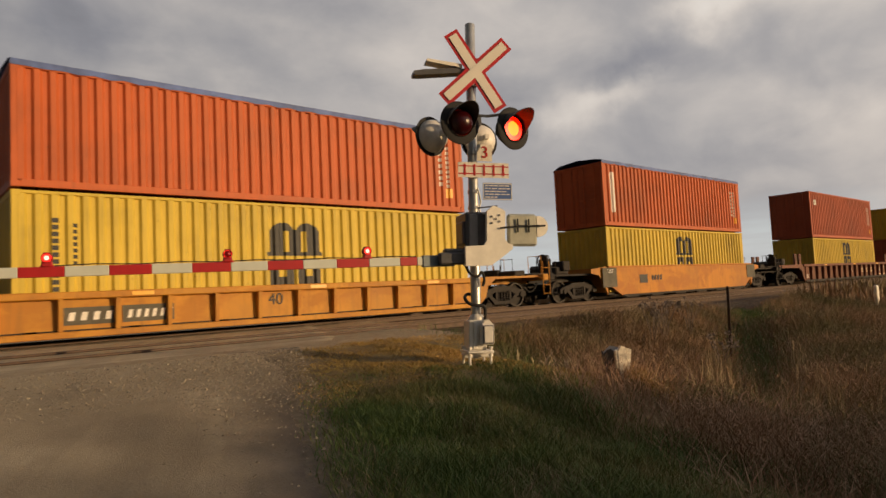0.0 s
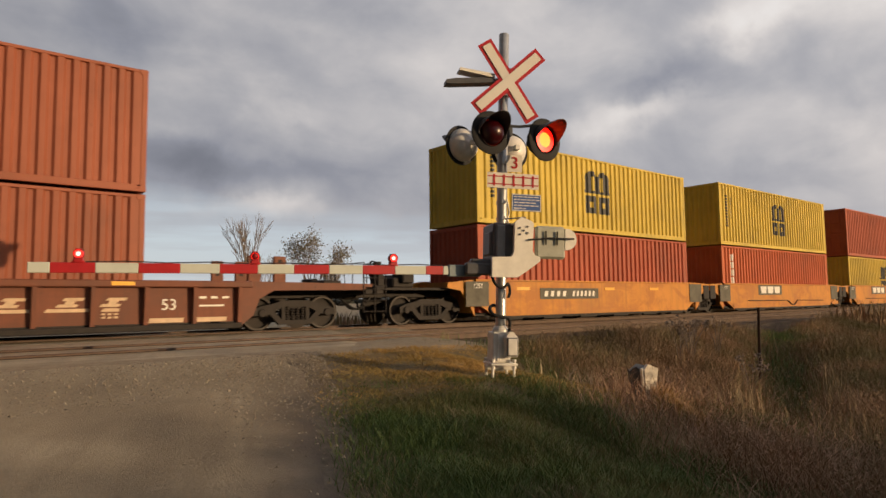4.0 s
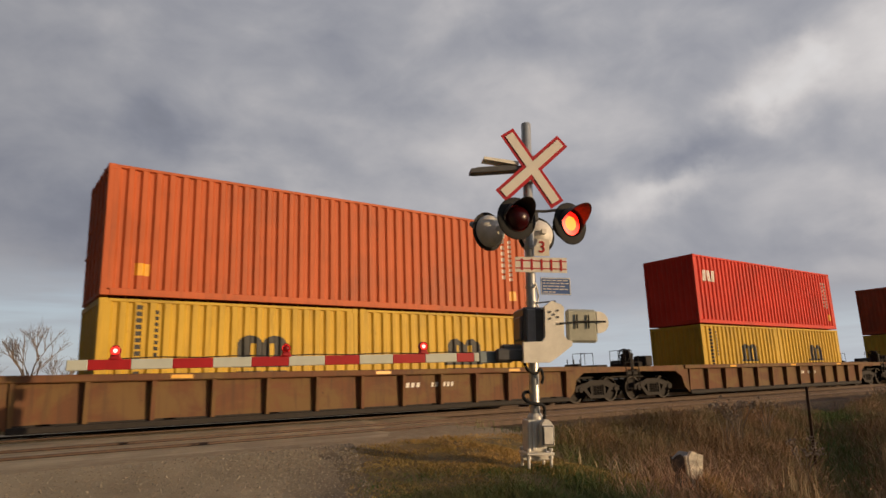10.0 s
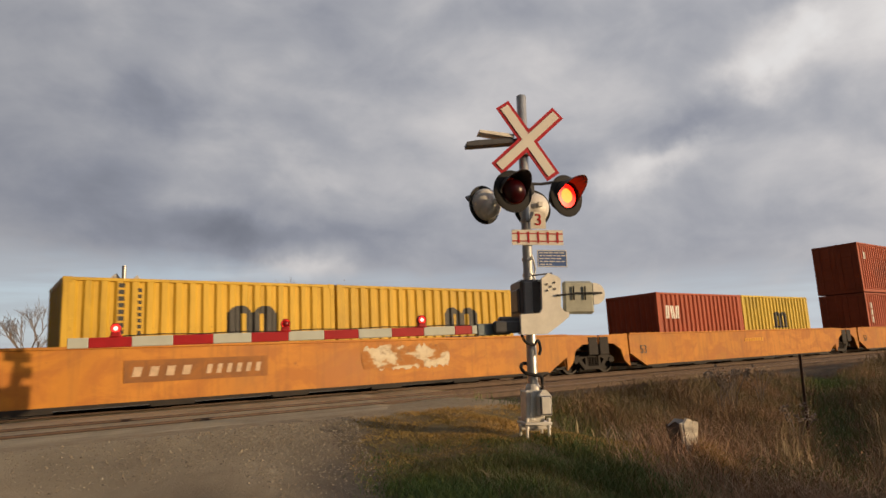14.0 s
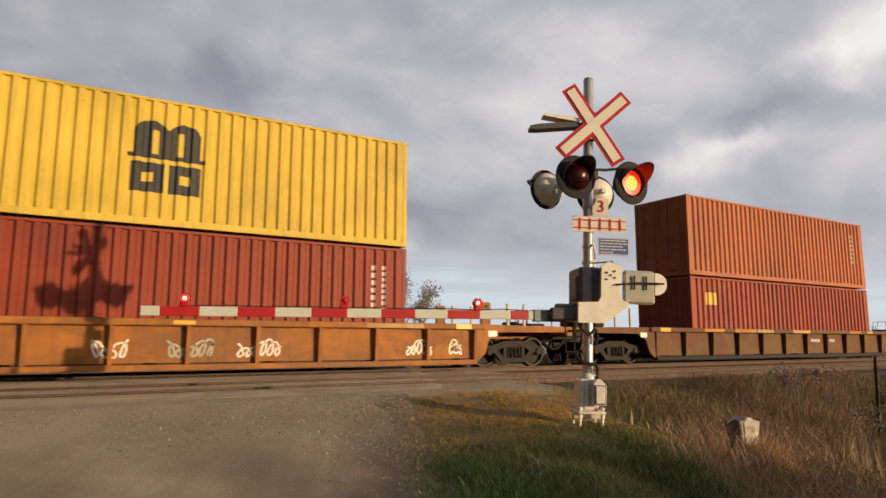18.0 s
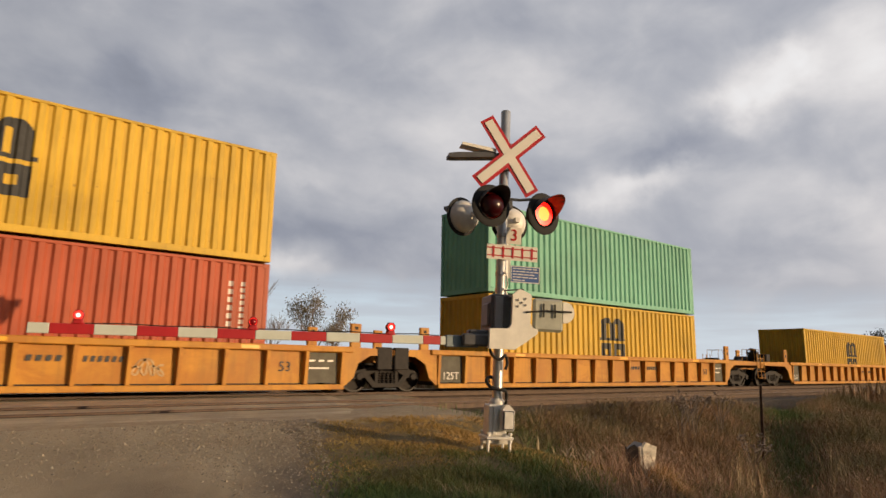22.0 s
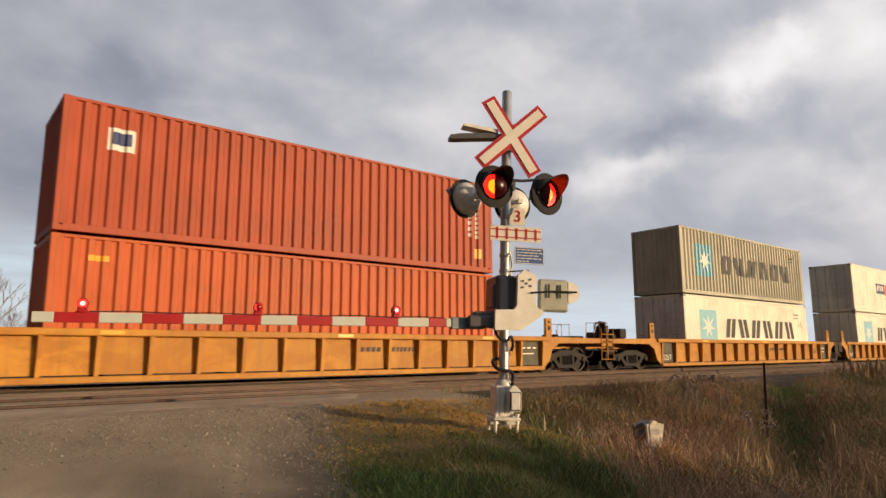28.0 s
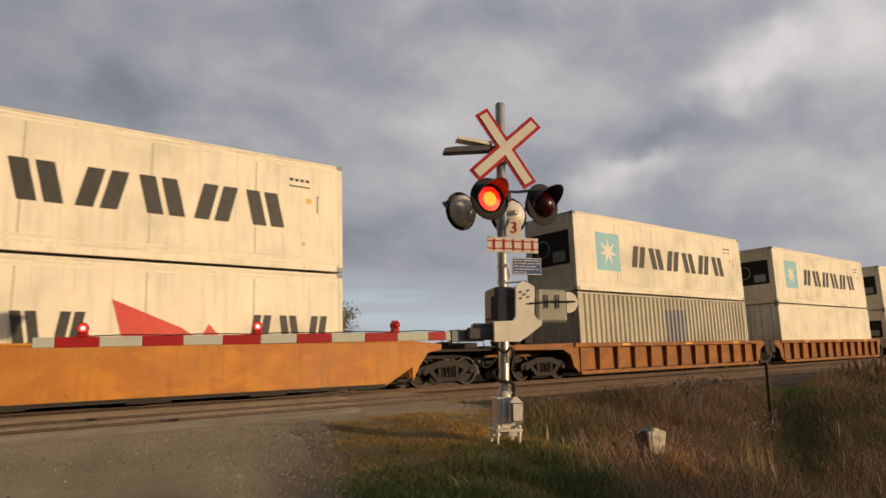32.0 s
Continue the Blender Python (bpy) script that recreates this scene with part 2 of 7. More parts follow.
CAR_OCHRE = paint("car_ochre", (0.36, 0.135, 0.020), 0.7, 0.65, (0.10, 0.035, 0.015), (0.20, 0.085, 0.026))
CAR_BROWN = paint("car_brown", (0.185, 0.058, 0.028), 0.5, 0.65, (0.05, 0.02, 0.012), (0.13, 0.046, 0.026))
CAR_RUST = paint("car_rust", (0.150, 0.060, 0.024), 0.75, 0.7, (0.06, 0.022, 0.012), (0.170, 0.105, 0.034))
CAR_TAN = paint("car_tan", (0.36, 0.165, 0.050), 0.6, 0.65, (0.10, 0.040, 0.02), (0.30, 0.175, 0.055))
CAR_CREAM = paint("car_cream", (0.52, 0.36, 0.18), 0.5, 0.65, (0.16, 0.07, 0.03), (0.34, 0.19, 0.08))
CAR_GREY = plain("car_grey_panel", (0.095, 0.088, 0.065), 0.7, 0.0, 0.3, 3.0)
IRON = plain("sooty_iron", (0.016, 0.012, 0.010), 0.75, 0.0, 0.5, 5.0, 0.3)
RUSTY = plain("rusty_iron", (0.015, 0.011, 0.009), 0.75, 0.0, 0.45, 5.0, 0.3)
WHEELRIM = plain("worn_wheel_rim", (0.028, 0.022, 0.018), 0.6, 0.2, 0.25)
M_BLACK = plain("matt_black", (0.012, 0.012, 0.013), 0.8, 0.0, 0.3)
M_CHAR = plain("charcoal_letters", (0.035, 0.036, 0.036), 0.6, 0.0, 0.25)
M_WHITE = plain("white_letters", (0.78, 0.76, 0.70), 0.55, 0.0, 0.08)
M_TAN = plain("tan_letters", (0.58, 0.42, 0.27), 0.6, 0.0, 0.2)
M_YLET = plain("yellow_letters", (0.72, 0.52, 0.10), 0.55, 0.0, 0.08)
M_SKYB = plain("pale_blue_letters", (0.26, 0.56, 0.68), 0.55, 0.0, 0.1)
M_REDL = plain("red_letters", (0.60, 0.035, 0.022), 0.5, 0.0, 0.1)
M_NAVY = plain("navy_letters", (0.03, 0.05, 0.16), 0.5, 0.0, 0.1)
M_ORL = plain("orange_letters", (0.80, 0.22, 0.06), 0.5, 0.0, 0.1)
M_AMBER = plain("amber_reflector", (0.80, 0.40, 0.02), 0.4, 0.0, 0.1)
GALV = plain("galvanised_steel", (0.52, 0.52, 0.50), 0.42, 0.75, 0.14, 9.0)
SILVER = plain("aluminium_paint", (0.74, 0.72, 0.67), 0.5, 0.1, 0.14, 7.0)
CREAM = plain("white_enamel", (0.86, 0.83, 0.74), 0.45, 0.0, 0.10, 5.0)
DGREY = plain("dark_grey_metal", (0.10, 0.10, 0.105), 0.5, 0.2, 0.2)
SIGNWHITE = plain("sign_white", (0.80, 0.76, 0.68), 0.35, 0.0, 0.04, 3.0, 0.0)
SIGNRED = plain("sign_red", (0.48, 0.022, 0.026), 0.35, 0.0, 0.10, 3.0, 0.0)
SIGNBLUE = plain("sign_blue", (0.065, 0.135, 0.36), 0.35, 0.0, 0.08, 3.0, 0.0)
ARMGREY = plain("arm_white", (0.56, 0.60, 0.54), 0.45, 0.0, 0.06)
ARMRED = plain("arm_red", (0.42, 0.018, 0.022), 0.4, 0.0, 0.1)
PADDLE = plain("counterweight_grey", (0.42, 0.43, 0.36), 0.55, 0.1, 0.15)
ARMCOVER = plain("gate_lamp_cover", (0.26, 0.008, 0.012), 0.3, 0.0, 0.2, 30.0)
LENSCOVER = plain("unlit_lens_cover", (0.035, 0.001, 0.003), 0.30, 0.0, 0.2, 30.0)
GLOW = glowing("lamp_glow", (1.0, 0.055, 0.002), 11.0)
GLOWRIM = glowing("lamp_rim_glow", (1.0, 0.006, 0.003), 5.0)
GLOWTIP = glowing("tip_lamp_glow", (1.0, 0.03, 0.02), 3.0)
GLOWHOT = glowing("tip_lamp_core", (1.0, 0.45, 0.36), 3.2)
SPLIT = plain("split_wood", (0.72, 0.66, 0.56), 0.8, 0.0, 0.4, 12.0, 0.5)
HOOD = plain("lamp_hood_black", (0.05, 0.045, 0.045), 0.6, 0.0, 0.2)
WOODGREY = plain("weathered_post", (0.13, 0.13, 0.135), 0.85, 0.0, 0.4, 8.0, 0.5)
STAKE = plain("rusty_stake", (0.06, 0.035, 0.025), 0.8, 0.0, 0.3)
M_BARK = plain("bark", (0.10, 0.075, 0.055), 0.9, 0.0, 0.35, 4.0, 0.4)


def sprayed(name, stops, scale=0.6):
    """Faded spray paint: flowing areas of a few colours with worn spots."""
    def build(N, bsdf):
        c = obj_coords(N)
        flow = N.noise(N.mapping(c, (0.55, 1.0, 1.2), (3, 1, 2)), 1.9 * scale, 3.0, 0.5, 0.35)
        base = N.ramp(flow, stops)
        lines = N.noise(N.mapping(c, (1.0, 1.0, 0.7), (8, 2, 5)), 3.4 * scale, 2.0, 0.5, 0.6)
        base = N.mix(N.math("MULTIPLY", N.ramp(lines, [(0.47, (0, 0, 0)), (0.495, (1, 1, 1)), (0.52, (0, 0, 0))]), 0.22), base, (0.46, 0.34, 0.19, 1))
        worn = N.noise(c, 6.0, 6.0, 0.7)
        base = N.mix(N.math("MULTIPLY", N.ramp(worn, [(0.52, (0, 0, 0)), (0.66, (1, 1, 1))]), 0.6), base, (0.17, 0.085, 0.032, 1))
        N.put(bsdf.inputs["Base Color"], base)
        bsdf.inputs["Roughness"].default_value = 0.7
    return material(name, build)


MURAL_GREEN = sprayed("mural_olive", [(0.36, (0.36, 0.165, 0.045)), (0.46, (0.42, 0.20, 0.055)), (0.49, (0.20, 0.185, 0.075)), (0.57, (0.25, 0.215, 0.09)), (0.62, (0.44, 0.30, 0.12))])
MURAL_RED = sprayed("mural_rust_red", [(0.36, (0.36, 0.17, 0.05)), (0.45, (0.46, 0.27, 0.11)), (0.48, (0.44, 0.135, 0.055)), (0.58, (0.40, 0.12, 0.05)), (0.63, (0.48, 0.34, 0.18))])
MURAL_BROWN = sprayed("mural_brown", [(0.38, (0.20, 0.10, 0.04)), (0.46, (0.24, 0.12, 0.05)), (0.50, (0.50, 0.35, 0.17)), (0.62, (0.54, 0.38, 0.19))], 0.55)
MURAL_CREAM = sprayed("mural_cream", [(0.38, (0.40, 0.15, 0.02)), (0.46, (0.44, 0.20, 0.05)), (0.50, (0.62, 0.52, 0.36)), (0.62, (0.70, 0.62, 0.46))], 1.6)


def leafy(name, c1, c2, c3, drift=False, patches=None):
    """Colour that differs from blade to blade; patches: a second colour in broad areas."""
    def build(N, bsdf):
        r = N.add("ShaderNodeNewGeometry").outputs["Random Per Island"]
        if drift:
            r = N.math("ADD", N.math("MULTIPLY", r, 0.6), N.math("MULTIPLY_ADD", N.noise(obj_coords(N), 0.8, 3.0, 0.6), 2.0, -0.8))
        col = N.ramp(r, [(0.0, c1), (0.5, c2), (1.0, c3)])
        if patches:
            area = N.ramp(N.noise(N.mapping(obj_coords(N), loc=(4.1, 2.6, 0)), 0.42, 3.0, 0.6), [(0.46, (0, 0, 0)), (0.60, (1, 1, 1))])
            col = N.mix(N.math("MULTIPLY", area, 0.75), col, (*patches, 1))
        N.put(bsdf.inputs["Base Color"], col)
        bsdf.inputs["Roughness"].default_value = 0.75
    return material(name, build)


G_GREEN = leafy("grass_green", (0.060, 0.120, 0.030), (0.105, 0.160, 0.040), (0.23, 0.19, 0.075), True)
G_TAN = leafy("grass_dry", (0.23, 0.170, 0.045), (0.46, 0.285, 0.085), (0.58, 0.38, 0.135), True, (0.27, 0.215, 0.058))
G_WEED = leafy("weeds_brown", (0.13, 0.090, 0.046), (0.25, 0.152, 0.085), (0.41, 0.262, 0.155), True, (0.130, 0.128, 0.048))
G_REED = leafy("weeds_reddish", (0.26, 0.145, 0.090), (0.42, 0.26, 0.17), (0.54, 0.38, 0.26), True)
G_GOLD = leafy("straw_gold", (0.40, 0.25, 0.09), (0.58, 0.38, 0.16), (0.32, 0.18, 0.07))
G_STRAW = leafy("weeds_straw", (0.30, 0.24, 0.14), (0.42, 0.34, 0.21), (0.22, 0.16, 0.085))
G_TWIG = leafy("twigs", (0.16, 0.13, 0.11), (0.22, 0.18, 0.15), (0.27, 0.22, 0.18))
G_TAWNY = leafy("tawny_leaves", (0.13, 0.115, 0.06), (0.19, 0.155, 0.085), (0.24, 0.18, 0.11))
G_DARK = leafy("far_trees", (0.020, 0.024, 0.016), (0.035, 0.036, 0.024), (0.055, 0.045, 0.03))


def ground_mat(N, bsdf):
    c = obj_coords(N)
    a = N.noise(c, 0.35, 5.0, 0.6)
    b = N.noise(c, 7.0, 5.0, 0.65)
    near = N.ramp(a, [(0.3, (0.12, 0.105, 0.036)), (0.5, (0.19, 0.135, 0.052)), (0.7, (0.25, 0.165, 0.068))])
    col = N.mix(N.math("MULTIPLY", b, 0.6), near, (0.045, 0.034, 0.020, 1))
    sep = N.add("ShaderNodeSeparateXYZ", Vector=c)
    off = N.math("SUBTRACT", sep.outputs[0], N.math("MULTIPLY_ADD", sep.outputs[1], 0.46, 0.398))
    off = N.math("ADD", off, N.math("MULTIPLY_ADD", N.noise(c, 1.6, 5.0, 0.65), -1.5, 0.75))
    verge = N.ramp(off, [(0.05, (1, 1, 1)), (0.75, (0, 0, 0))])
    rail = N.ramp(N.math("ADD", N.math("SUBTRACT", sep.outputs[1], 8.2), N.math("MULTIPLY_ADD", N.noise(c, 0.9, 4.0), 1.2, -0.6)), [(0.0, (0, 0, 0)), (0.5, (1, 1, 1))])
    soil = N.ramp(b, [(0.3, (0.10, 0.080, 0.058)), (0.7, (0.20, 0.165, 0.12))])
    sand = N.ramp(b, [(0.3, (0.28, 0.215, 0.135)), (0.7, (0.46, 0.375, 0.245))])
    col = N.mix(N.math("MULTIPLY", verge, 0.9), col, soil)
    col = N.mix(N.math("MULTIPLY", rail, 0.9), col, sand)
    N.put(bsdf.inputs["Base Color"], col)
    bsdf.inputs["Roughness"].default_value = 0.95
    set_bump(N, bsdf, b, 0.8, 0.08)


def road_mat(N, bsdf):
    c = obj_coords(N)
    a = N.noise(c, 0.5, 4.0, 0.55)
    track = N.noise(N.mapping(c, (1, 1, 1), (0, 0, 0), (0, 0, radians(25))), 0.9, 3.0)
    ruts = N.noise(N.mapping(N.mapping(c, rot=(0, 0, radians(24.7))), (1.4, 0.10, 1)), 1.5, 4.0, 0.6)
    g = N.noise(c, 42.0, 5.0, 0.7)
    grit = N.noise(c, 160.0, 2.0, 0.6)
    base = N.ramp(a, [(0.36, (0.27, 0.214, 0.138)), (0.5, (0.36, 0.290, 0.190)), (0.64, (0.46, 0.378, 0.255))])
    base = N.mix(N.math("MULTIPLY", N.ramp(track, [(0.45, (0, 0, 0)), (0.6, (1, 1, 1))]), 0.35), base, (0.22, 0.180, 0.125, 1))
    base = N.mix(N.math("MULTIPLY", N.ramp(ruts, [(0.42, (1, 1, 1)), (0.56, (0, 0, 0))]), 0.28), base, (0.13, 0.100, 0.066, 1))
    base = N.mix(N.math("MULTIPLY", N.ramp(g, [(0.55, (0, 0, 0)), (0.7, (1, 1, 1))]), 0.5), base, (0.38, 0.33, 0.25, 1))
    base = N.mix(N.math("MULTIPLY", N.ramp(grit, [(0.35, (1, 1, 1)), (0.5, (0, 0, 0))]), 0.5), base, (0.11, 0.085, 0.055, 1))
    # sandier towards the rails
    sep = N.add("ShaderNodeSeparateXYZ", Vector=c)
    rise = N.math("ADD", N.math("MULTIPLY", sep.outputs[1], 0.25), N.math("MULTIPLY_ADD", N.noise(c, 0.9, 4.0, 0.6), 0.8, -0.4))
    base = N.mix(N.math("MULTIPLY", N.ramp(N.math("SUBTRACT", rise, 1.25), [(0.25, (0, 0, 0)), (0.85, (1, 1, 1))]), 0.7), base, N.mix(g, (0.33, 0.265, 0.17, 1), (0.55, 0.455, 0.30, 1)))
    # darker brown along the grass verge, less so near the rails
    off = N.math("SUBTRACT", sep.outputs[0], N.math("MULTIPLY_ADD", sep.outputs[1], 0.46, 0.398))
    off = N.math("ADD", off, N.math("MULTIPLY_ADD", N.noise(c, 1.3, 4.0, 0.6), 0.9, -0.45))
    soil = N.math("MULTIPLY", N.ramp(N.math("MULTIPLY_ADD", off, 0.5, 0.5), [(0.12, (0, 0, 0)), (0.46, (1, 1, 1))]), N.math("SUBTRACT", 0.85, N.math("MULTIPLY", N.ramp(N.math("SUBTRACT", rise, 1.1), [(0.3, (0, 0, 0)), (0.8, (1, 1, 1))]), 0.75)))
    base = N.mix(soil, base, N.mix(g, (0.055, 0.042, 0.034, 1), (0.13, 0.105, 0.085, 1)))
    N.put(bsdf.inputs["Base Color"], base)
    bsdf.inputs["Roughness"].default_value = 0.92
    set_bump(N, bsdf, N.math("ADD", g, N.math("MULTIPLY", grit, 0.4)), 0.7, 0.02)


def crossing_mat(N, bsdf):
    """Sand-dusted crossing surface with wear along the rails."""
    c = obj_coords(N)
    along = N.noise(N.mapping(c, (0.22, 2.4, 1)), 1.4, 5.0, 0.62)
    across = N.noise(N.mapping(N.mapping(c, rot=(0, 0, radians(27))), (1.3, 0.18, 1)), 1.1, 4.0, 0.6)
    g = N.noise(c, 38.0, 5.0, 0.7)
    base = N.ramp(along, [(0.32, (0.32, 0.255, 0.16)), (0.5, (0.46, 0.375, 0.245)), (0.66, (0.54, 0.455, 0.31))])
    base = N.mix(N.math("MULTIPLY", N.ramp(across, [(0.42, (1, 1, 1)), (0.56, (0, 0, 0))]), 0.35), base, (0.23, 0.19, 0.135, 1))
    base = N.mix(N.math("MULTIPLY", N.ramp(g, [(0.36, (1, 1, 1)), (0.52, (0, 0, 0))]), 0.35), base, (0.17, 0.13, 0.085, 1))
    N.put(bsdf.inputs["Base Color"], base)
    bsdf.inputs["Roughness"].default_value = 0.9
    set_bump(N, bsdf, N.math("ADD", g, along), 0.5, 0.02)


def ballast_mat(N, bsdf):
    c = obj_coords(N)
    g = N.noise(c, 16.0, 4.0, 0.7)
    a = N.noise(c, 0.8, 3.0)
    base = N.ramp(g, [(0.35, (0.030, 0.022, 0.015)), (0.5, (0.090, 0.064, 0.042)), (0.7, (0.17, 0.128, 0.088))])
    base = N.mix(N.math("MULTIPLY", a, 0.5), base, (0.080, 0.053, 0.032, 1))
    N.put(bsdf.inputs["Base Color"], base)
    bsdf.inputs["Roughness"].default_value = 0.95
    set_bump(N, bsdf, g, 1.0, 0.06)


M_GROUND = material("field_soil", ground_mat)
M_ROAD = material("gravel_road", road_mat)
M_BALLAST = material("ballast_stone", ballast_mat)
M_TIE = plain("tie_wood", (0.055, 0.038, 0.026), 0.9, 0.0, 0.4, 5.0, 0.4)
M_RAIL = plain("rail_rust", (0.075, 0.046, 0.032), 0.6, 0.3, 0.3)
M_RAILTOP = plain("rail_head", (0.30, 0.24, 0.175), 0.45, 0.35, 0.2)
M_ASPH = material("crossing_surface", crossing_mat)
M_STONE = leafy("road_stones", (0.13, 0.105, 0.075), (0.25, 0.205, 0.145), (0.40, 0.345, 0.26))

# ------------------------------------------------------------------ mesh building


class Geo:
    """Collects points and faces of one mesh."""

    def __init__(self):
        self.v, self.f, self.m = [], [], []

    def quad(self, a, b, c, d, m=0):
        i = len(self.v)
        self.v += [a, b, c, d]
        self.f.append((i, i + 1, i + 2, i + 3))
        self.m.append(m)
        return self

    def box(self, x0, x1, y0, y1, z0, z1, m=0, c=0.0):
        """A block; c: width of its chamfered edges."""
        if c <= 0:
            i = len(self.v)
            self.v += [(x, y, z) for x in (x0, x1) for y in (y0, y1) for z in (z0, z1)]
            for f in ((0, 1, 3, 2), (4, 6, 7, 5), (0, 4, 5, 1), (2, 3, 7, 6), (0, 2, 6, 4), (1, 5, 7, 3)):
                self.f.append(tuple(i + k for k in f))
                self.m.append(m)
            return self
        bm = bmesh.new()
        bmesh.ops.create_cube(bm, size=1.0)
        for v in bm.verts:
            v.co = ((x0 + x1) / 2 + v.co.x * (x1 - x0), (y0 + y1) / 2 + v.co.y * (y1 - y0), (z0 + z1) / 2 + v.co.z * (z1 - z0))
        bmesh.ops.bevel(bm, geom=bm.edges[:], offset=c, segments=1, affect="EDGES", clamp_overlap=True)
        bm.verts.index_update()
        i = len(self.v)
        self.v += [tuple(v.co) for v in bm.verts]
        for f in bm.faces:
            self.f.append(tuple(i + v.index for v in f.verts))
            self.m.append(m)
        bm.free()
        return self

    def prism(self, pts, y0, y1, axis="y", m=0):
        """An outline swept along an axis; pts: (x, z) for y, (y, z) for x, (x, y) for z."""
        n, i = len(pts), len(self.v)
        for w in (y0, y1):
            for a, b in pts:
                self.v.append((a, w, b) if axis == "y" else (w, a, b) if axis == "x" else (a, b, w))
        self.f += [tuple(i + k for k in range(n)), tuple(i + n + k for k in reversed(range(n)))]
        self.f += [(i + k, i + n + k, i + n + (k + 1) % n, i + (k + 1) % n) for k in range(n)]
        self.m += [m] * (n + 2)
        return self

    def lathe(self, prof, n=20, axis="y", at=(0, 0, 0), m=0, half=False):
        """prof: (radius, along)."""
        i = len(self.v)
        span = math.pi if half else 2 * math.pi
        cols = n + 1 if half else n
        for k in range(cols):
            a = span * k / n
            ca, sa = math.cos(a), math.sin(a)
            for r, w in prof:
                p = (r * ca, w, r * sa) if axis == "y" else (w, r * ca, r * sa) if axis == "x" else (r * ca, r * sa, w)
                self.v.append(tuple(p[j] + at[j] for j in range(3)))
        q = len(prof)
        for k in range(n):
            k2 = k + 1 if half else (k + 1) % n
            for j in range(q - 1):
                self.f.append((i + k * q + j, i + k2 * q + j, i + k2 * q + j + 1, i + k * q + j + 1))
                self.m.append(m)
        return self

    def tube(self, pts, r, n=8, m=0, taper=None):
        """A round bar along points."""
        i0 = len(self.v)
        pts = [Vector(p) for p in pts]
        for k, p in enumerate(pts):
            d = (pts[min(k + 1, len(pts) - 1)] - pts[max(k - 1, 0)]).normalized()
            u = d.cross(Vector((0, 0, 1)))
            if u.length < 0.1:
                u = d.cross(Vector((1, 0, 0)))
            u.normalize()
            w = d.cross(u)
            rr = r if taper is None else taper[k]
            for j in range(n):
                a = 2 * math.pi * j / n
                self.v.append(tuple(p + (u * math.cos(a) + w * math.sin(a)) * rr))
        for k in range(len(pts) - 1):
            for j in range(n):
                a, b = i0 + k * n + j, i0 + k * n + (j + 1) % n
                self.f.append((a, b, b + n, a + n))
                self.m.append(m)
        self.f += [tuple(i0 + j for j in reversed(range(n))), tuple(i0 + (len(pts) - 1) * n + j for j in range(n))]
        self.m += [m, m]
        return self

    def mesh(self, name, mats, smooth=0):
        me = bpy.data.meshes.new(name)
        me.from_pydata(self.v, [], self.f)
        for m in (mats if isinstance(mats, (list, tuple)) else [mats]):
            me.materials.append(m)
        me.polygons.foreach_set("material_index", self.m)
        if smooth:
            me.shade_smooth()
            me.set_sharp_from_angle(angle=radians(smooth))
        me.update()
        return me


def part(name, me, parent=None, label="", at=None):
    ob = new(name, me)
    if parent:
        ob.parent = parent
    if at is not None:
        ob.matrix_basis = at if isinstance(at, Matrix) else Matrix.Translation(at)
    if label:
        tagged(ob, label)
    return ob


CACHE = {}


def cached(key, make):
    if key not in CACHE:
        CACHE[key] = make()
    return CACHE[key]


def thing(name, label, category, at=(0, 0, 0), group="", kind=""):
    ob = new(name)
    ob.empty_display_size = 0.2
    ob.matrix_basis = at if isinstance(at, Matrix) else Matrix.Translation(at)
    return tagged(ob, label, category, group, kind)


def text_mesh(s, size, mat, depth=0.004):
    cu = bpy.data.curves.new("letters", "FONT")
    cu.body, cu.size, cu.extrude = s, size, depth
    cu.align_x, cu.align_y = "CENTER", "CENTER"
    tmp = bpy.data.objects.new("letters", cu)
    me = bpy.data.meshes.new_from_object(tmp)
    bpy.data.objects.remove(tmp)
    me.materials.clear()
    me.materials.append(mat)
    return me

# ------------------------------------------------------------------ ground, road and tracks
TRACK_Y = 16.12            # middle of the track that carries the train
NEAR_TRACK_Y = 11.5
ROAD_DIR = (0.455, 0.890)
ROAD_W = 7.6


def road_edge(y):
    """x of the road's edge on the mast's side."""
    return 2.10 + (y - 3.7) * 0.46


def road_z(y):
    return float(np.interp(y, [-400, -60, 0, 4, 8.5, 9.4, 18.6, 28, 60, 400], [-1.6, -1.2, -0.82, -0.50, -0.045, -0.042, -0.045, -0.55, -0.9, -0.9]))


def smooth(a, b, x):
    t = min(1.0, max(0.0, (x - a) / (b - a)))
    return t * t * (3 - 2 * t)


def hollow(x, y):
    """The green bottom of the ditch, 1 in its middle."""
    if not (7.0 < x < 30 and -2 < y < 12):
        return 0.0
    return math.exp(-((y - 3.7 - 0.45 * (x - 8.7)) / 0.85) ** 2) * smooth(7.2, 8.8, x)


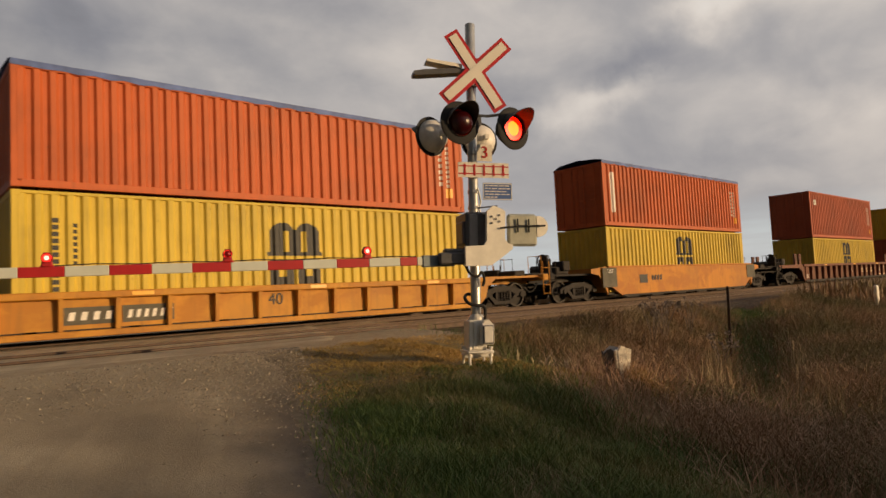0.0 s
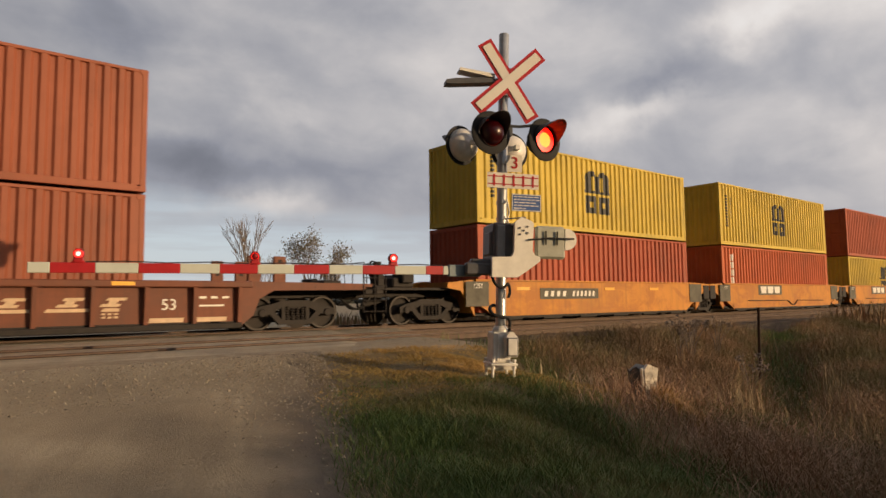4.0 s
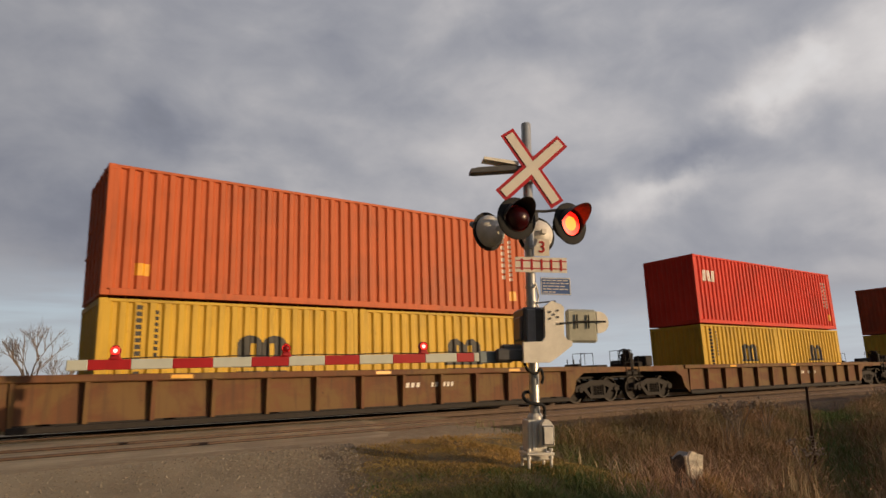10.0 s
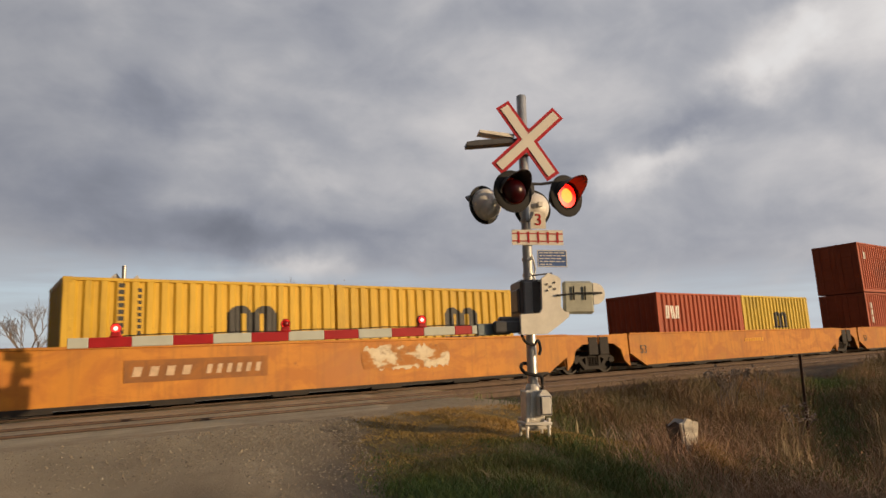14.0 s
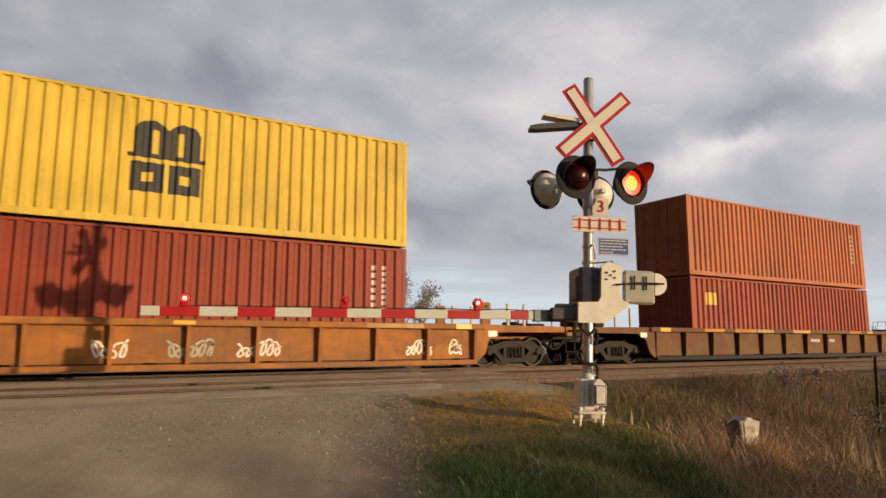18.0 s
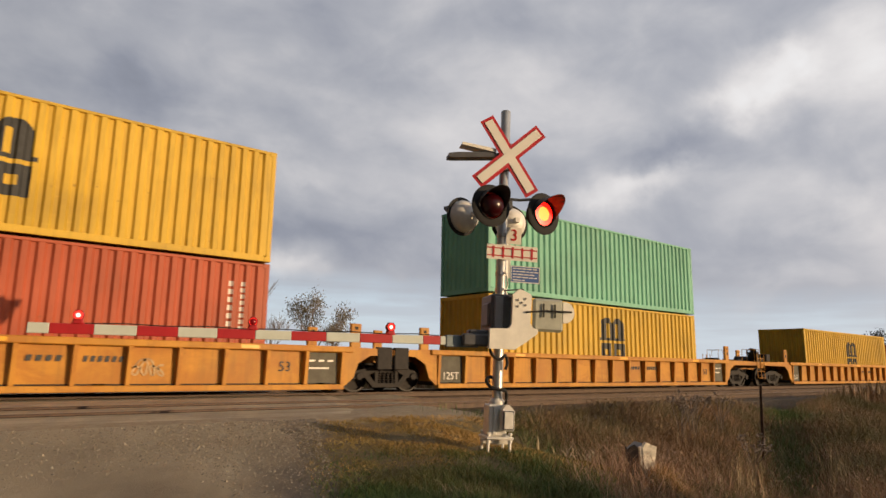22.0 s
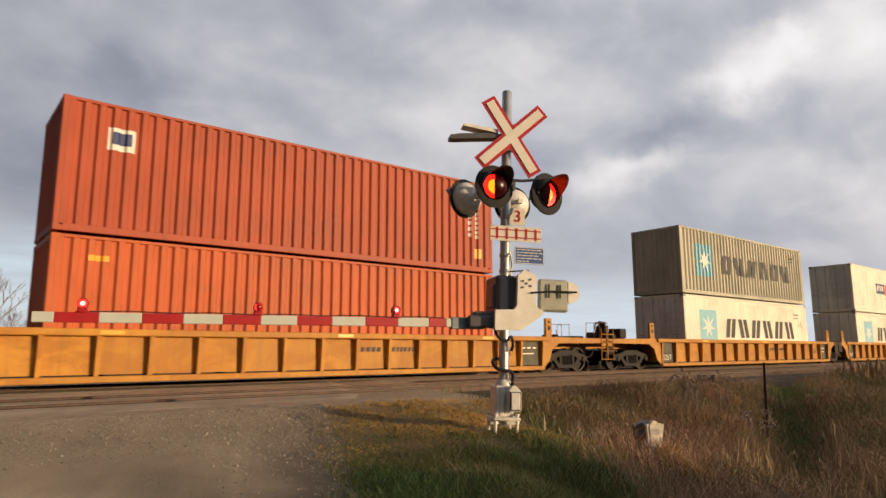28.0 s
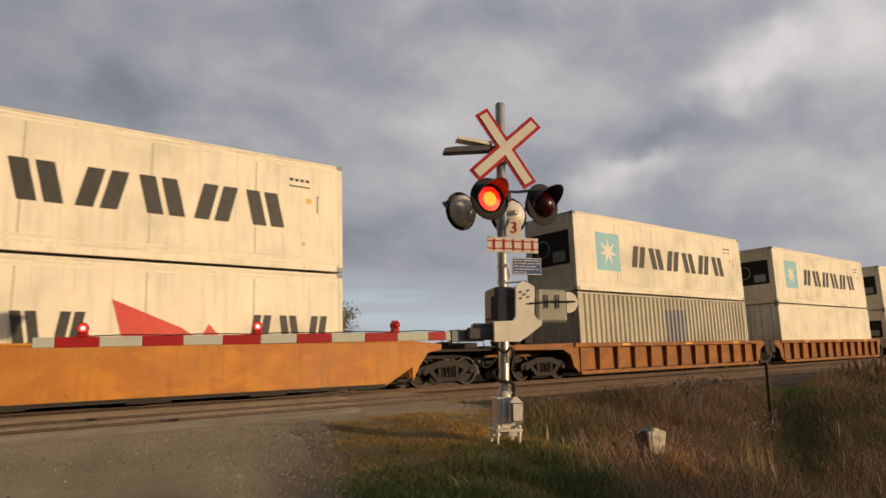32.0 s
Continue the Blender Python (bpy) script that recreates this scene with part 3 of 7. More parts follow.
def ground_z(x, y):
    z = road_z(y) - 0.05 + 0.025 * smooth(7.5, 8.5, y)
    s = x - road_edge(y)
    side = smooth(0.5, 2.2, s) if s > 0 else smooth(0.1, 0.9, -ROAD_W / 0.89 - s)
    # beside the road the railway land lies below the rails
    if 8.4 < y < 19.4:
        z -= (0.16 + 0.24 * smooth(4.5, 9.0, s)) * (smooth(2.7, 5.0, s) if s > 0 else side) * smooth(8.4, 9.2, y) * smooth(19.4, 18.8, y)
    if s > 0:
        ditch = smooth(1.6, 4.5, s) * smooth(-14, -1, y) * smooth(9.5, 6.2, y)
        z -= 0.42 * ditch
        z += 0.10 * smooth(0.6, 2.6, s) * smooth(3.5, 5.5, y) * smooth(8.6, 6.8, y) * smooth(5.5, 3.0, s)
    z -= 0.22 * hollow(x, y)
    # a low mound round the mast's foot
    z = max(z, -0.30 - 0.22 * max(0.0, math.hypot(x - 5.84, y - 6.08) - 0.5))
    if abs(x) < 80 and -30 < y < 40:
        z += 0.05 * side * (noise.noise((x * 0.7, y * 0.7, 1.3)) + 0.5 * noise.noise((x * 2.1, y * 2.1, 4.0)))
    return z


def spread(fine0, fine1, step, reach, grow=1.35):
    a = list(np.arange(fine0, fine1 + 1e-6, step))
    d, x = step, a[-1]
    up = []
    while x < reach:
        d *= grow
        x += d
        up.append(x)
    d, x, down = step, a[0], []
    while x > -reach:
        d *= grow
        x -= d
        down.append(x)
    return down[::-1] + a + up


def build_ground():
    xs, ys = spread(-6, 30, 0.5, 3500), spread(-3, 22, 0.4, 3500)
    g = Geo()
    for y in ys:
        for x in xs:
            g.v.append((x, y, ground_z(x, y)))
    n = len(xs)
    for j in range(len(ys) - 1):
        for i in range(n - 1):
            a = j * n + i
            g.f.append((a, a + 1, a + n + 1, a + n))
    g.m = [0] * len(g.f)
    ob = new("ground", g.mesh("ground", M_GROUND, 60))
    tagged(ob, "rough grassy soil sloping down from the railway", "ground", kind="structure")


def build_road():
    g = Geo()
    ys = list(np.arange(-60, 8.81, 0.4)) + list(np.arange(18.8, 60, 1.0))
    prev = None
    for y in ys:
        row = []
        xe = road_edge(y)
        for k in range(13):
            u = k / 12
            wob = 0.10 * noise.noise((y * 1.3, 7.7, 0)) if k in (0, 12) else 0.0
            x = xe - ROAD_W / 0.89 * (1 - u) + wob
            crown = 0.05 * math.sin(math.pi * u)
            rut = -0.018 * (math.exp(-((u - 0.30) / 0.07) ** 2) + math.exp(-((u - 0.70) / 0.07) ** 2)) * smooth(8.6, 7.0, y)
            edge = -0.05 if k in (0, 12) else 0.0
            row.append(len(g.v))
            g.v.append((x, y, road_z(y) + crown * smooth(9, 5, y) + rut + edge + 0.01 * noise.noise((x * 1.5, y * 1.5, 0)) * smooth(8.8, 7.5, abs(y))))
        if prev and not (8.8 < y < 18.9):
            for k in range(12):
                g.f.append((prev[k], prev[k + 1], row[k + 1], row[k]))
                g.m.append(0)
        prev = row
    ob = new("road", g.mesh("road", M_ROAD, 60))
    tagged(ob, "brown gravel country road rising to the crossing", "road", kind="structure")


def crossing_strip(y0, y1):
    """A strip of the level crossing's surface between two rails, as a slab."""
    a0, a1 = road_edge(y0), road_edge(y1)
    w = ROAD_W / 0.89 + 0.6
    g = Geo()
    front = -0.085 if y0 < 9 else -0.045
    rows = [[(e + off, y, z if k < 2 else -0.17) for k, off in enumerate((0.2 - w, 1.0, 2.4))] for e, y, z in ((a0, y0, front), (a1, y1, -0.045))]
    for z in (None, -0.30):
        for row in rows:
            g.v += [(x, y, q if z is None else z) for x, y, q in row]
    g.f += [(0, 1, 4, 3), (1, 2, 5, 4), (6, 9, 10, 7), (7, 10, 11, 8), (0, 6, 7, 1), (1, 7, 8, 2), (2, 8, 11, 5), (5, 11, 10, 4), (4, 10, 9, 3), (3, 9, 6, 0)]
    g.m = [0] * len(g.f)
    ob = new("pavement", g.mesh("pavement", M_ASPH))
    tagged(ob, "worn brown crossing surface between the rails", "pavement", kind="structure")


def build_track(yc, name):
    """Two rails on ties in a ballast bed."""
    bed = Geo()
    prof = [(-2.4, -0.62), (-1.75, -0.17), (1.75, -0.17), (2.4, -0.62)]
    bed.prism(prof, -300, 900, "x")
    ob = new("ballast", bed.mesh("ballast", M_BALLAST))
    ob.location = (0, yc, 0)
    tagged(ob, "rust-stained stone ballast of the railway track", "ballast", kind="structure")
    ties = Geo()
    for k in range(-40, 240):
        x = k * 0.56
        e = road_edge(yc)
        if e - 9.4 < x < e + 3.0:
            continue
        ties.box(x - 0.11, x + 0.11, yc - 1.28, yc + 1.28, -0.34, -0.175 + 0.012 * math.sin(k * 2.3))
    ob = new("railway_ties", ties.mesh("railway_ties", M_TIE))
    tagged(ob, "dark weathered timber ties in ballast", "ties", kind="stuff")
    for s in (-1, 1):
        g = Geo()
        g.prism([(-0.075, -0.175), (0.075, -0.175), (0.075, -0.16), (0.012, -0.135), (0.012, -0.045), (0.036, -0.035), (0.036, -0.008), (0.028, 0.0),
                 (-0.028, 0.0), (-0.036, -0.008), (-0.036, -0.035), (-0.012, -0.045), (-0.012, -0.135), (-0.075, -0.16)], -300, 900, "x")
        top = max(range(len(g.f)), key=lambda k: sum(g.v[i][2] for i in g.f[k]) / len(g.f[k]))
        g.m[top] = 1
        ob = new("rail", g.mesh("rail", [M_RAIL, M_RAILTOP]))
        ob.location = (0, yc + s * 0.7535, 0)
        tagged(ob, "rusty steel rail with a worn bright head", "rail", kind="structure")


build_ground()
build_road()
for yc_, nm_ in ((NEAR_TRACK_Y, "near"), (TRACK_Y, "far")):
    build_track(yc_, nm_)
for a_, b_ in ((8.75, NEAR_TRACK_Y - 0.80), (NEAR_TRACK_Y - 0.67, NEAR_TRACK_Y + 0.67), (NEAR_TRACK_Y + 0.80, TRACK_Y - 0.80),
               (TRACK_Y - 0.67, TRACK_Y + 0.67), (TRACK_Y + 0.80, 18.9)):
    crossing_strip(a_, b_)

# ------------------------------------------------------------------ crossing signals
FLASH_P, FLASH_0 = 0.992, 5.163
# added covers; their turning stands in for lamps switching on and off
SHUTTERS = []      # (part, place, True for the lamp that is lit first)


def disc(r, y, n=24, m=0, g=None):
    g = g or Geo()
    i = len(g.v)
    g.v += [(r * math.cos(2 * math.pi * k / n), y, r * math.sin(2 * math.pi * k / n)) for k in range(n)]
    g.f.append(tuple(i + k for k in range(n)))
    g.m.append(m)
    return g


def lamp_unit(parent, at, turn, odd, lit=True):
    """A flashing lamp: round black backboard, visor, cup with an always glowing lens and an added red shutter whose
    turning stands in for the flashing. Faces -y.
    """
    R = 0.270
    base = Matrix.Translation(at) @ pose(0, 0, 0, 0, 0, turn)

    def board():
        g = Geo()
        g.lathe([(0.17, -0.012), (R - 0.02, -0.012), (R, -0.002), (R, 0.012), (0.17, 0.012), (0.17, -0.012)], 32)
        return g.mesh("backboard", M_BLACK, 40)

    def cup():
        g = Geo()
        if lit:
            g.lathe([(0.172, -0.03), (0.178, -0.03), (0.182, 0.06), (0.165, 0.15), (0.10, 0.20), (0.0, 0.215)], 28)
        else:
            g.lathe([(0.172, -0.03), (0.222, 0.0), (0.220, 0.06), (0.19, 0.14), (0.11, 0.20), (0.0, 0.22)], 28)
        g.box(-0.03, 0.03, 0.20, 0.30, -0.03, 0.03)
        return g.mesh("lamp_housing", SILVER if not lit else M_BLACK, 45)

    def visor():
        g = Geo()
        n = 18
        for k in range(n + 1):
            for a in (k,):
                w = math.radians(-14 + 208 * a / n)
                long = 0.035 + 0.27 * max(0.0, math.sin(math.radians(208 * a / n - 14)))
                g.v += [(0.182 * math.cos(w), -0.01, 0.182 * math.sin(w)), (0.19 * math.cos(w), -0.01 - long, 0.19 * math.sin(w)),
                        (0.196 * math.cos(w), -0.01 - long, 0.196 * math.sin(w)), (0.19 * math.cos(w), -0.01, 0.19 * math.sin(w))]
            if k:
                i = len(g.v) - 8
                for a, b in ((0, 1), (1, 2), (2, 3), (3, 0)):
                    g.f.append((i + a, i + b, i + 4 + b, i + 4 + a))
                    g.m.append(0)
        return g.mesh("visor", HOOD, 40)

    def lens():
        g = disc(0.092, -0.004, 28, 0)
        g.lathe([(0.092, -0.004), (0.152, -0.002)], 28, m=1)
        return g.mesh("lens", [GLOW, GLOWRIM])

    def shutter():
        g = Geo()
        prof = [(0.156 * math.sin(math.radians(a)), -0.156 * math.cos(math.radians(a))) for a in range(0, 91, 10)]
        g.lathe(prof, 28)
        return g.mesh("shutter", LENSCOVER, 60)

    unit = part("lamp", cached(("cup", lit), cup), parent, "round black flashing lamp with hood" if lit else "grey back of a signal lamp", base)
    part("backboard", cached("board", board), unit)
    part("visor", cached("visor", visor), unit)
    part("lens", cached("lens", lens), unit, "amber-red glowing lens")
    sh = part("shutter", cached("shutter", shutter), unit, "added dark red cover that turns in place of flashing")
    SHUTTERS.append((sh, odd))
    return unit


def blade(g, ang, length=1.19, width=0.205):
    """One board of the crossbuck with its red border, standing proud of the white."""
    c, s = math.cos(ang), math.sin(ang)

    def ring(l, w, y):
        return [(a * c - b * s, y, a * s + b * c) for a, b in ((-l, -w), (l, -w), (l, w), (-l, w))]
    L, W = length / 2, width / 2
    i = len(g.v)
    g.v += ring(L, W, -0.006) + ring(L, W, 0.006) + ring(L - 0.034, W - 0.034, -0.006)
    g.f += [(i + 4, i + 5, i + 6, i + 7)] + [(i + k, i + (k + 1) % 4, i + 4 + (k + 1) % 4, i + 4 + k) for k in range(4)]
    g.m += [2] * 5
    g.f += [(i + k, i + (k + 1) % 4, i + 8 + (k + 1) % 4, i + 8 + k) for k in range(4)]
    g.m += [1] * 4
    g.f.append((i + 8, i + 9, i + 10, i + 11))
    g.m.append(0)
    return g


def crossbuck_mesh(m_white, m_red):
    g = Geo()
    # two red boards with a white face each; the white faces meet in the middle
    for ang, y in ((-56, 0.0), (43, -0.006)):
        c, s = math.cos(math.radians(ang)), math.sin(math.radians(ang))
        for l, w, ya, yb, m in ((0.600, 0.1045, y - 0.004, y + 0.006, 1), (0.556, 0.0600, y - 0.016, y - 0.010, 0)):
            pts = [(a * c - b * s, a * s + b * c) for a, b in ((-l, -w), (l, -w), (l, w), (-l, w))]
            i = len(g.v)
            g.v += [(x, yy, z) for yy in (ya, yb) for x, z in pts]
            g.f += [(i, i + 1, i + 2, i + 3), (i + 7, i + 6, i + 5, i + 4)] + [(i + k, i + 4 + k, i + 4 + (k + 1) % 4, i + (k + 1) % 4) for k in range(4)]
            g.m += [m] * 6
    return g.mesh("crossbuck", [m_white, m_red, GALV])


ROAD_TURN = -math.degrees(math.atan2(ROAD_DIR[0], ROAD_DIR[1]))   # local -y looks down the road to the driver
MAST = (5.84, 6.08)
LEAN = 1.85


def signal_base(root, gate=True):
    g = Geo()
    g.lathe([(0.066, 0.25), (0.066, 4.53), (0.058, 4.54), (0.0, 4.54)], 20, "z")
    part("mast", g.mesh("mast", GALV, 40), root, "bright galvanised round steel mast")
    g = Geo()
    g.box(-0.135, 0.105, -0.12, 0.13, 0.20, 0.585, 0, 0.014)
    g.box(-0.085, -0.03, -0.138, -0.118, 0.22, 0.565, 0, 0.008)
    g.lathe([(0.105, 0.575), (0.10, 0.62), (0.072, 0.66)], 18, "z")
    junction = part("base_casting", g.mesh("base_casting", SILVER), root, "silver-painted junction box base")
    g = Geo()
    g.box(0.0, 0.165, -0.24, -0.121, 0.275, 0.535, 0, 0.015)
    g.prism([(0.01, 0.533), (0.155, 0.533), (0.10, 0.59), (0.055, 0.59)], -0.225, -0.135)
    jb = part("junction_box", g.mesh("junction_box", SILVER), root, "small silver junction box with a raised lid")
    # dark plate added behind the lid to draw the gap round it
    g = Geo()
    g.box(0.012, 0.153, -0.246, -0.238, 0.29, 0.52)
    part("gasket", g.mesh("gasket", DGREY), jb)
    g = Geo()
    g.box(0.024, 0.141, -0.262, -0.244, 0.302, 0.508, 0, 0.008)
    part("lid", g.mesh("lid", SILVER), jb)
    g = Geo()
    g.box(-0.175, 0.175, -0.19, 0.19, 0.165, 0.20, 0, 0.008)
    g.box(-0.19, 0.19, -0.05, 0.05, 0.10, 0.165, 0, 0.01)
    for x in (-0.14, 0.14):
        for y in (-0.15, 0.15):
            g.lathe([(0.018, -0.10), (0.018, 0.22), (0.028, 0.22), (0.028, 0.245), (0.0, 0.245)], 8, "z", (x, y, 0))
            g.lathe([(0.030, 0.13), (0.030, 0.155), (0.0, 0.155)], 8, "z", (x, y, 0))
    part("base_plate", g.mesh("base_plate", SILVER, 40), root, "base plate on anchor bolts")


def bend(pts, n=5):
    """A smooth line through the points."""
    pts = [Vector(p) for p in pts]
    out = []
    for k in range(len(pts) - 1):
        a, b, c, d = pts[max(k - 1, 0)], pts[k], pts[k + 1], pts[min(k + 2, len(pts) - 1)]
        for j in range(n):
            t = j / n
            out.append(0.5 * (2 * b + (c - a) * t + (2 * a - 5 * b + 4 * c - d) * t * t + (3 * b - a - 3 * c + d) * t ** 3))
    return out + [pts[-1]]


LAMP_L, LAMP_R = (-0.32, -0.55, 3.03), (0.375, -0.55, 2.99)


def near_signal():
    root = thing("crossing_signal", "silver railway crossing mast with crossbuck, red flashers and lowered gate mechanism", "crossing signal",
                 Matrix.Translation((MAST[0], MAST[1], -0.30)) @ pose(0, 0, 0, 0, 0, ROAD_TURN) @ pose(0, 0, 0, 0, LEAN, 0))
    signal_base(root)
    part("crossbuck", crossbuck_mesh(SIGNWHITE, SIGNRED), root, "white crossbuck boards edged in red", (0.035, -0.105, 3.86))
    for z in (3.70, 4.02):
        g = Geo()
        g.box(-0.075, 0.075, -0.10, 0.075, z - 0.03, z + 0.03, 0, 0.006)
        part("bracket", g.mesh("bracket", GALV), root)
    # floodlight arm behind the crossbuck
    g = Geo()
    g.tube([(-0.04, 0.05, 3.93), (-0.12, 0.06, 3.92), (-0.25, 0.06, 3.90)], 0.022)
    g.prism([(-0.79, 3.775), (-0.72, 3.775), (-0.14, 3.845), (-0.08, 3.87), (-0.10, 3.895), (-0.30, 3.895), (-0.66, 3.855), (-0.79, 3.825)], -0.07, 0.10)
    part("side_lamp", g.mesh("side_lamp", DGREY), root, "flat dark lamp arm beside the crossbuck")
    g = Geo()
    g.prism([(-0.62, 3.965), (-0.61, 4.00), (-0.14, 3.955), (-0.14, 3.905)], -0.08, 0.10)
    part("side_lamp_cover", g.mesh("side_lamp_cover", CREAM), root, "cream lamp cover")
    # lamp crossarms and lamps
    g = Geo()
    g.tube([(-0.30, -0.26, 3.20), (-0.05, -0.15, 3.25), (0.18, -0.15, 3.25), (0.40, -0.26, 3.26)], 0.020)
    g.tube([(-0.55, 0.28, 3.22), (-0.2, 0.20, 3.25), (0.2, 0.28, 3.22)], 0.020)
    g.box(-0.09, 0.09, -0.15, 0.22, 3.12, 3.24, 0, 0.01)
    part("crossarm", g.mesh("crossarm", DGREY, 40), root, "dark crossarm that carries the lamps")
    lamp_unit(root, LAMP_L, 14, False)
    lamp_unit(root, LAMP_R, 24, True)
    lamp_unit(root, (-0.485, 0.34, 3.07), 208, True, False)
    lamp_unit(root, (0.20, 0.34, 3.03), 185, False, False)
    # signs under the lamps
    g = Geo()
    g.box(0.035, 0.24, -0.088, -0.080, 2.66, 2.885, 0)
    plate = part("track_count_plate", g.mesh("track_count_plate", SIGNWHITE), root, "white plate with the number three in red")
    part("figure", text_mesh("3", 0.22, SIGNRED), plate, at=Matrix.Translation((0.138, -0.0925, 2.772)) @ pose(0, 0, 0, 90))
    g = Geo()
    g.box(-0.23, 0.468, -0.096, -0.088, 2.44, 2.64, 0)
    tracks = part("track_plate", g.mesh("track_plate", SIGNWHITE), root, "white plate with a red drawing of track")
    g = Geo()
    for z in (2.49, 2.59):
        g.box(-0.225, 0.463, -0.101, -0.0965, z - 0.007, z + 0.007)
    for k in range(5):
        x = -0.14 + 0.132 * k
        g.box(x - 0.013, x + 0.013, -0.102, -0.0965, 2.465, 2.615)
    part("track_drawing", g.mesh("track_drawing", SIGNRED), tracks, "red rails and ties")
    g = Geo()
    g.box(0.105, 0.507, -0.088, -0.080, 2.15, 2.375, 0)
    blue = part("notice_plate", g.mesh("notice_plate", SIGNBLUE), root, "blue emergency notice with white lines")
    g = Geo()
    rnd = random.Random(3)
    for k in range(5):
        z, x = 2.338 - 0.038 * k, 0.135
        end = (0.47, 0.485, 0.44, 0.47, 0.30)[k]
        while x < end - 0.02:
            w = rnd.uniform(0.03, 0.085)
            g.box(x, min(x + w, end), -0.0915, -0.0885, z - 0.0065, z + 0.0065)
            x += w + 0.014
    for (a, b, c, d) in ((0.108, 0.504, 2.372, 2.362), (0.108, 0.504, 2.163, 2.153), (0.108, 0.116, 2.362, 2.163), (0.496, 0.504, 2.362, 2.163)):
        g.box(a, b, -0.0930, -0.0885, d, c)
    part("text_line", g.mesh("text_line", M_WHITE), blue)
    for z in (2.78, 2.54, 2.26, 2.05):
        g = Geo()
        g.lathe([(0.067, z - 0.02), (0.076, z - 0.02), (0.076, z + 0.02), (0.067, z + 0.02)], 18, "z")
        g.box(-0.03, 0.03, -0.085, -0.06, z - 0.02, z + 0.02)
        part("clamp", g.mesh("clamp", GALV), root)
    g = Geo()
    g.tube([(0.03, -0.09, 2.30), (0.04, -0.13, 2.22), (0.06, -0.12, 2.12), (0.035, -0.13, 2.02), (0.05, -0.16, 1.94)], 0.012)
    part("wiring", g.mesh("wiring", CREAM, 50), root, "loose pale cable below the notice")
    # gate mechanism
    g = Geo()
    g.box(-0.20, 0.10, -0.30, 0.20, 1.46, 1.96, 0, 0.025)
    g.box(-0.235, -0.19, -0.26, 0.05, 1.55, 1.85, 0, 0.02)
    case = part("mechanism_case", g.mesh("mechanism_case", DGREY), root, "dark grey gate machine case")
    g = Geo()
    g.box(-0.165, -0.05, -0.325, -0.296, 1.50, 1.93, 0, 0.012)
    part("case_cover", g.mesh("case_cover", plain("grey_cover", (0.21, 0.21, 0.22), 0.5, 0.1, 0.15)), case, "lighter grey cover")
    g = Geo()
    g.prism([(-0.255, 1.265), (0.07, 1.268), (0.20, 1.355), (0.36, 1.475), (0.365, 1.53), (0.30, 1.545), (0.262, 1.60), (0.275, 1.945), (0.24, 1.975),
             (0.12, 2.02), (0.03, 1.95), (0.022, 1.58), (-0.01, 1.522), (-0.255, 1.510)], -0.46, -0.40)
    g.box(-0.25, 0.06, -0.402, -0.30, 1.275, 1.30)
    g.box(0.03, 0.25, -0.402, -0.30, 1.93, 1.945)
    part("gate_yoke", g.mesh("gate_yoke", CREAM), root, "cream-painted steel yoke of the gate arm")
    for x, z in ((0.09, 1.88), (0.19, 1.90), (0.09, 1.80), (0.19, 1.82), (0.14, 1.85), (0.22, 1.74)):
        g = Geo()
        g.lathe([(0.0, -0.474), (0.013, -0.474), (0.013, -0.458)], 8, "y", (x, 0, z))
        part("bolt", g.mesh("bolt", DGREY), root)
    g = Geo()
    g.tube([(-0.06, -0.36, 1.93), (-0.06, -0.36, 2.0), (0.20, -0.36, 2.03), (0.20, -0.36, 1.95)], 0.010)
    part("handle", g.mesh("handle", DGREY), root)
    g = Geo()
    g.box(0.325, 0.725, -0.40, -0.32, 1.515, 1.93, 0, 0.03)
    weight = part("counterweight", g.mesh("counterweight", PADDLE), root, "grey slab counterweight")
    g = Geo()
    g.tube([(0.20, -0.478, 1.735), (0.48, -0.44, 1.77), (0.82, -0.43, 1.775)], 0.012)
    for x in (0.45, 0.60):
        g.tube([(x, -0.42, 1.69), (x, -0.42, 1.86)], 0.011)
    part("tie_rod", g.mesh("tie_rod", M_BLACK), weight)
    g = Geo()
    g.prism([(0.722, 1.635)] + [(0.745 + 0.13 * math.sin(math.radians(a)), 1.77 - 0.135 * math.cos(math.radians(a))) for a in range(0, 181, 15)] + [(0.722, 1.905)], -0.39, -0.33)
    part("weight_end", g.mesh("weight_end", CREAM), weight, "white end plate")
    g = Geo()
    g.box(-0.56, -0.10, -0.36, -0.24, 1.29, 1.44, 0, 0.02)
    g.box(-0.46, -0.12, -0.23, -0.08, 1.42, 1.50, 0, 0.02)
    part("arm_socket", g.mesh("arm_socket", DGREY), root, "dark steel socket of the gate arm")
    # loops of black cable
    g = Geo()
    g.tube(bend([(-0.17, -0.15, 1.30), (-0.13, -0.18, 1.19), (-0.02, -0.16, 1.145), (0.05, -0.14, 1.20), (0.09, -0.10, 1.10), (0.07, -0.09, 1.02)]), 0.019)
    g.tube(bend([(0.02, 0.09, 0.90), (-0.09, 0.06, 0.92), (-0.155, -0.03, 0.87), (-0.12, -0.10, 0.80), (-0.02, -0.115, 0.775), (0.07, -0.11, 0.76), (0.095, -0.10, 0.70), (0.09, -0.09, 0.58)]), 0.022)
    part("cable", g.mesh("cable", M_BLACK, 50), root, "loops of thick black cable")

    # the arm, parallel to the rails but for a few degrees
    arm = thing("gate_arm", "lowered red and white striped crossing gate arm with red lamps", "gate arm",
                Matrix.Translation((5.10, 6.175, 1.062)) @ pose(0, 0, 0, 0, 0.0, 180 - 17))
    pieces = [("w", 0.09), ("r", 0.225)] + [("w", 0.395), ("r", 0.395)] * 5 + [("w", 0.19)]
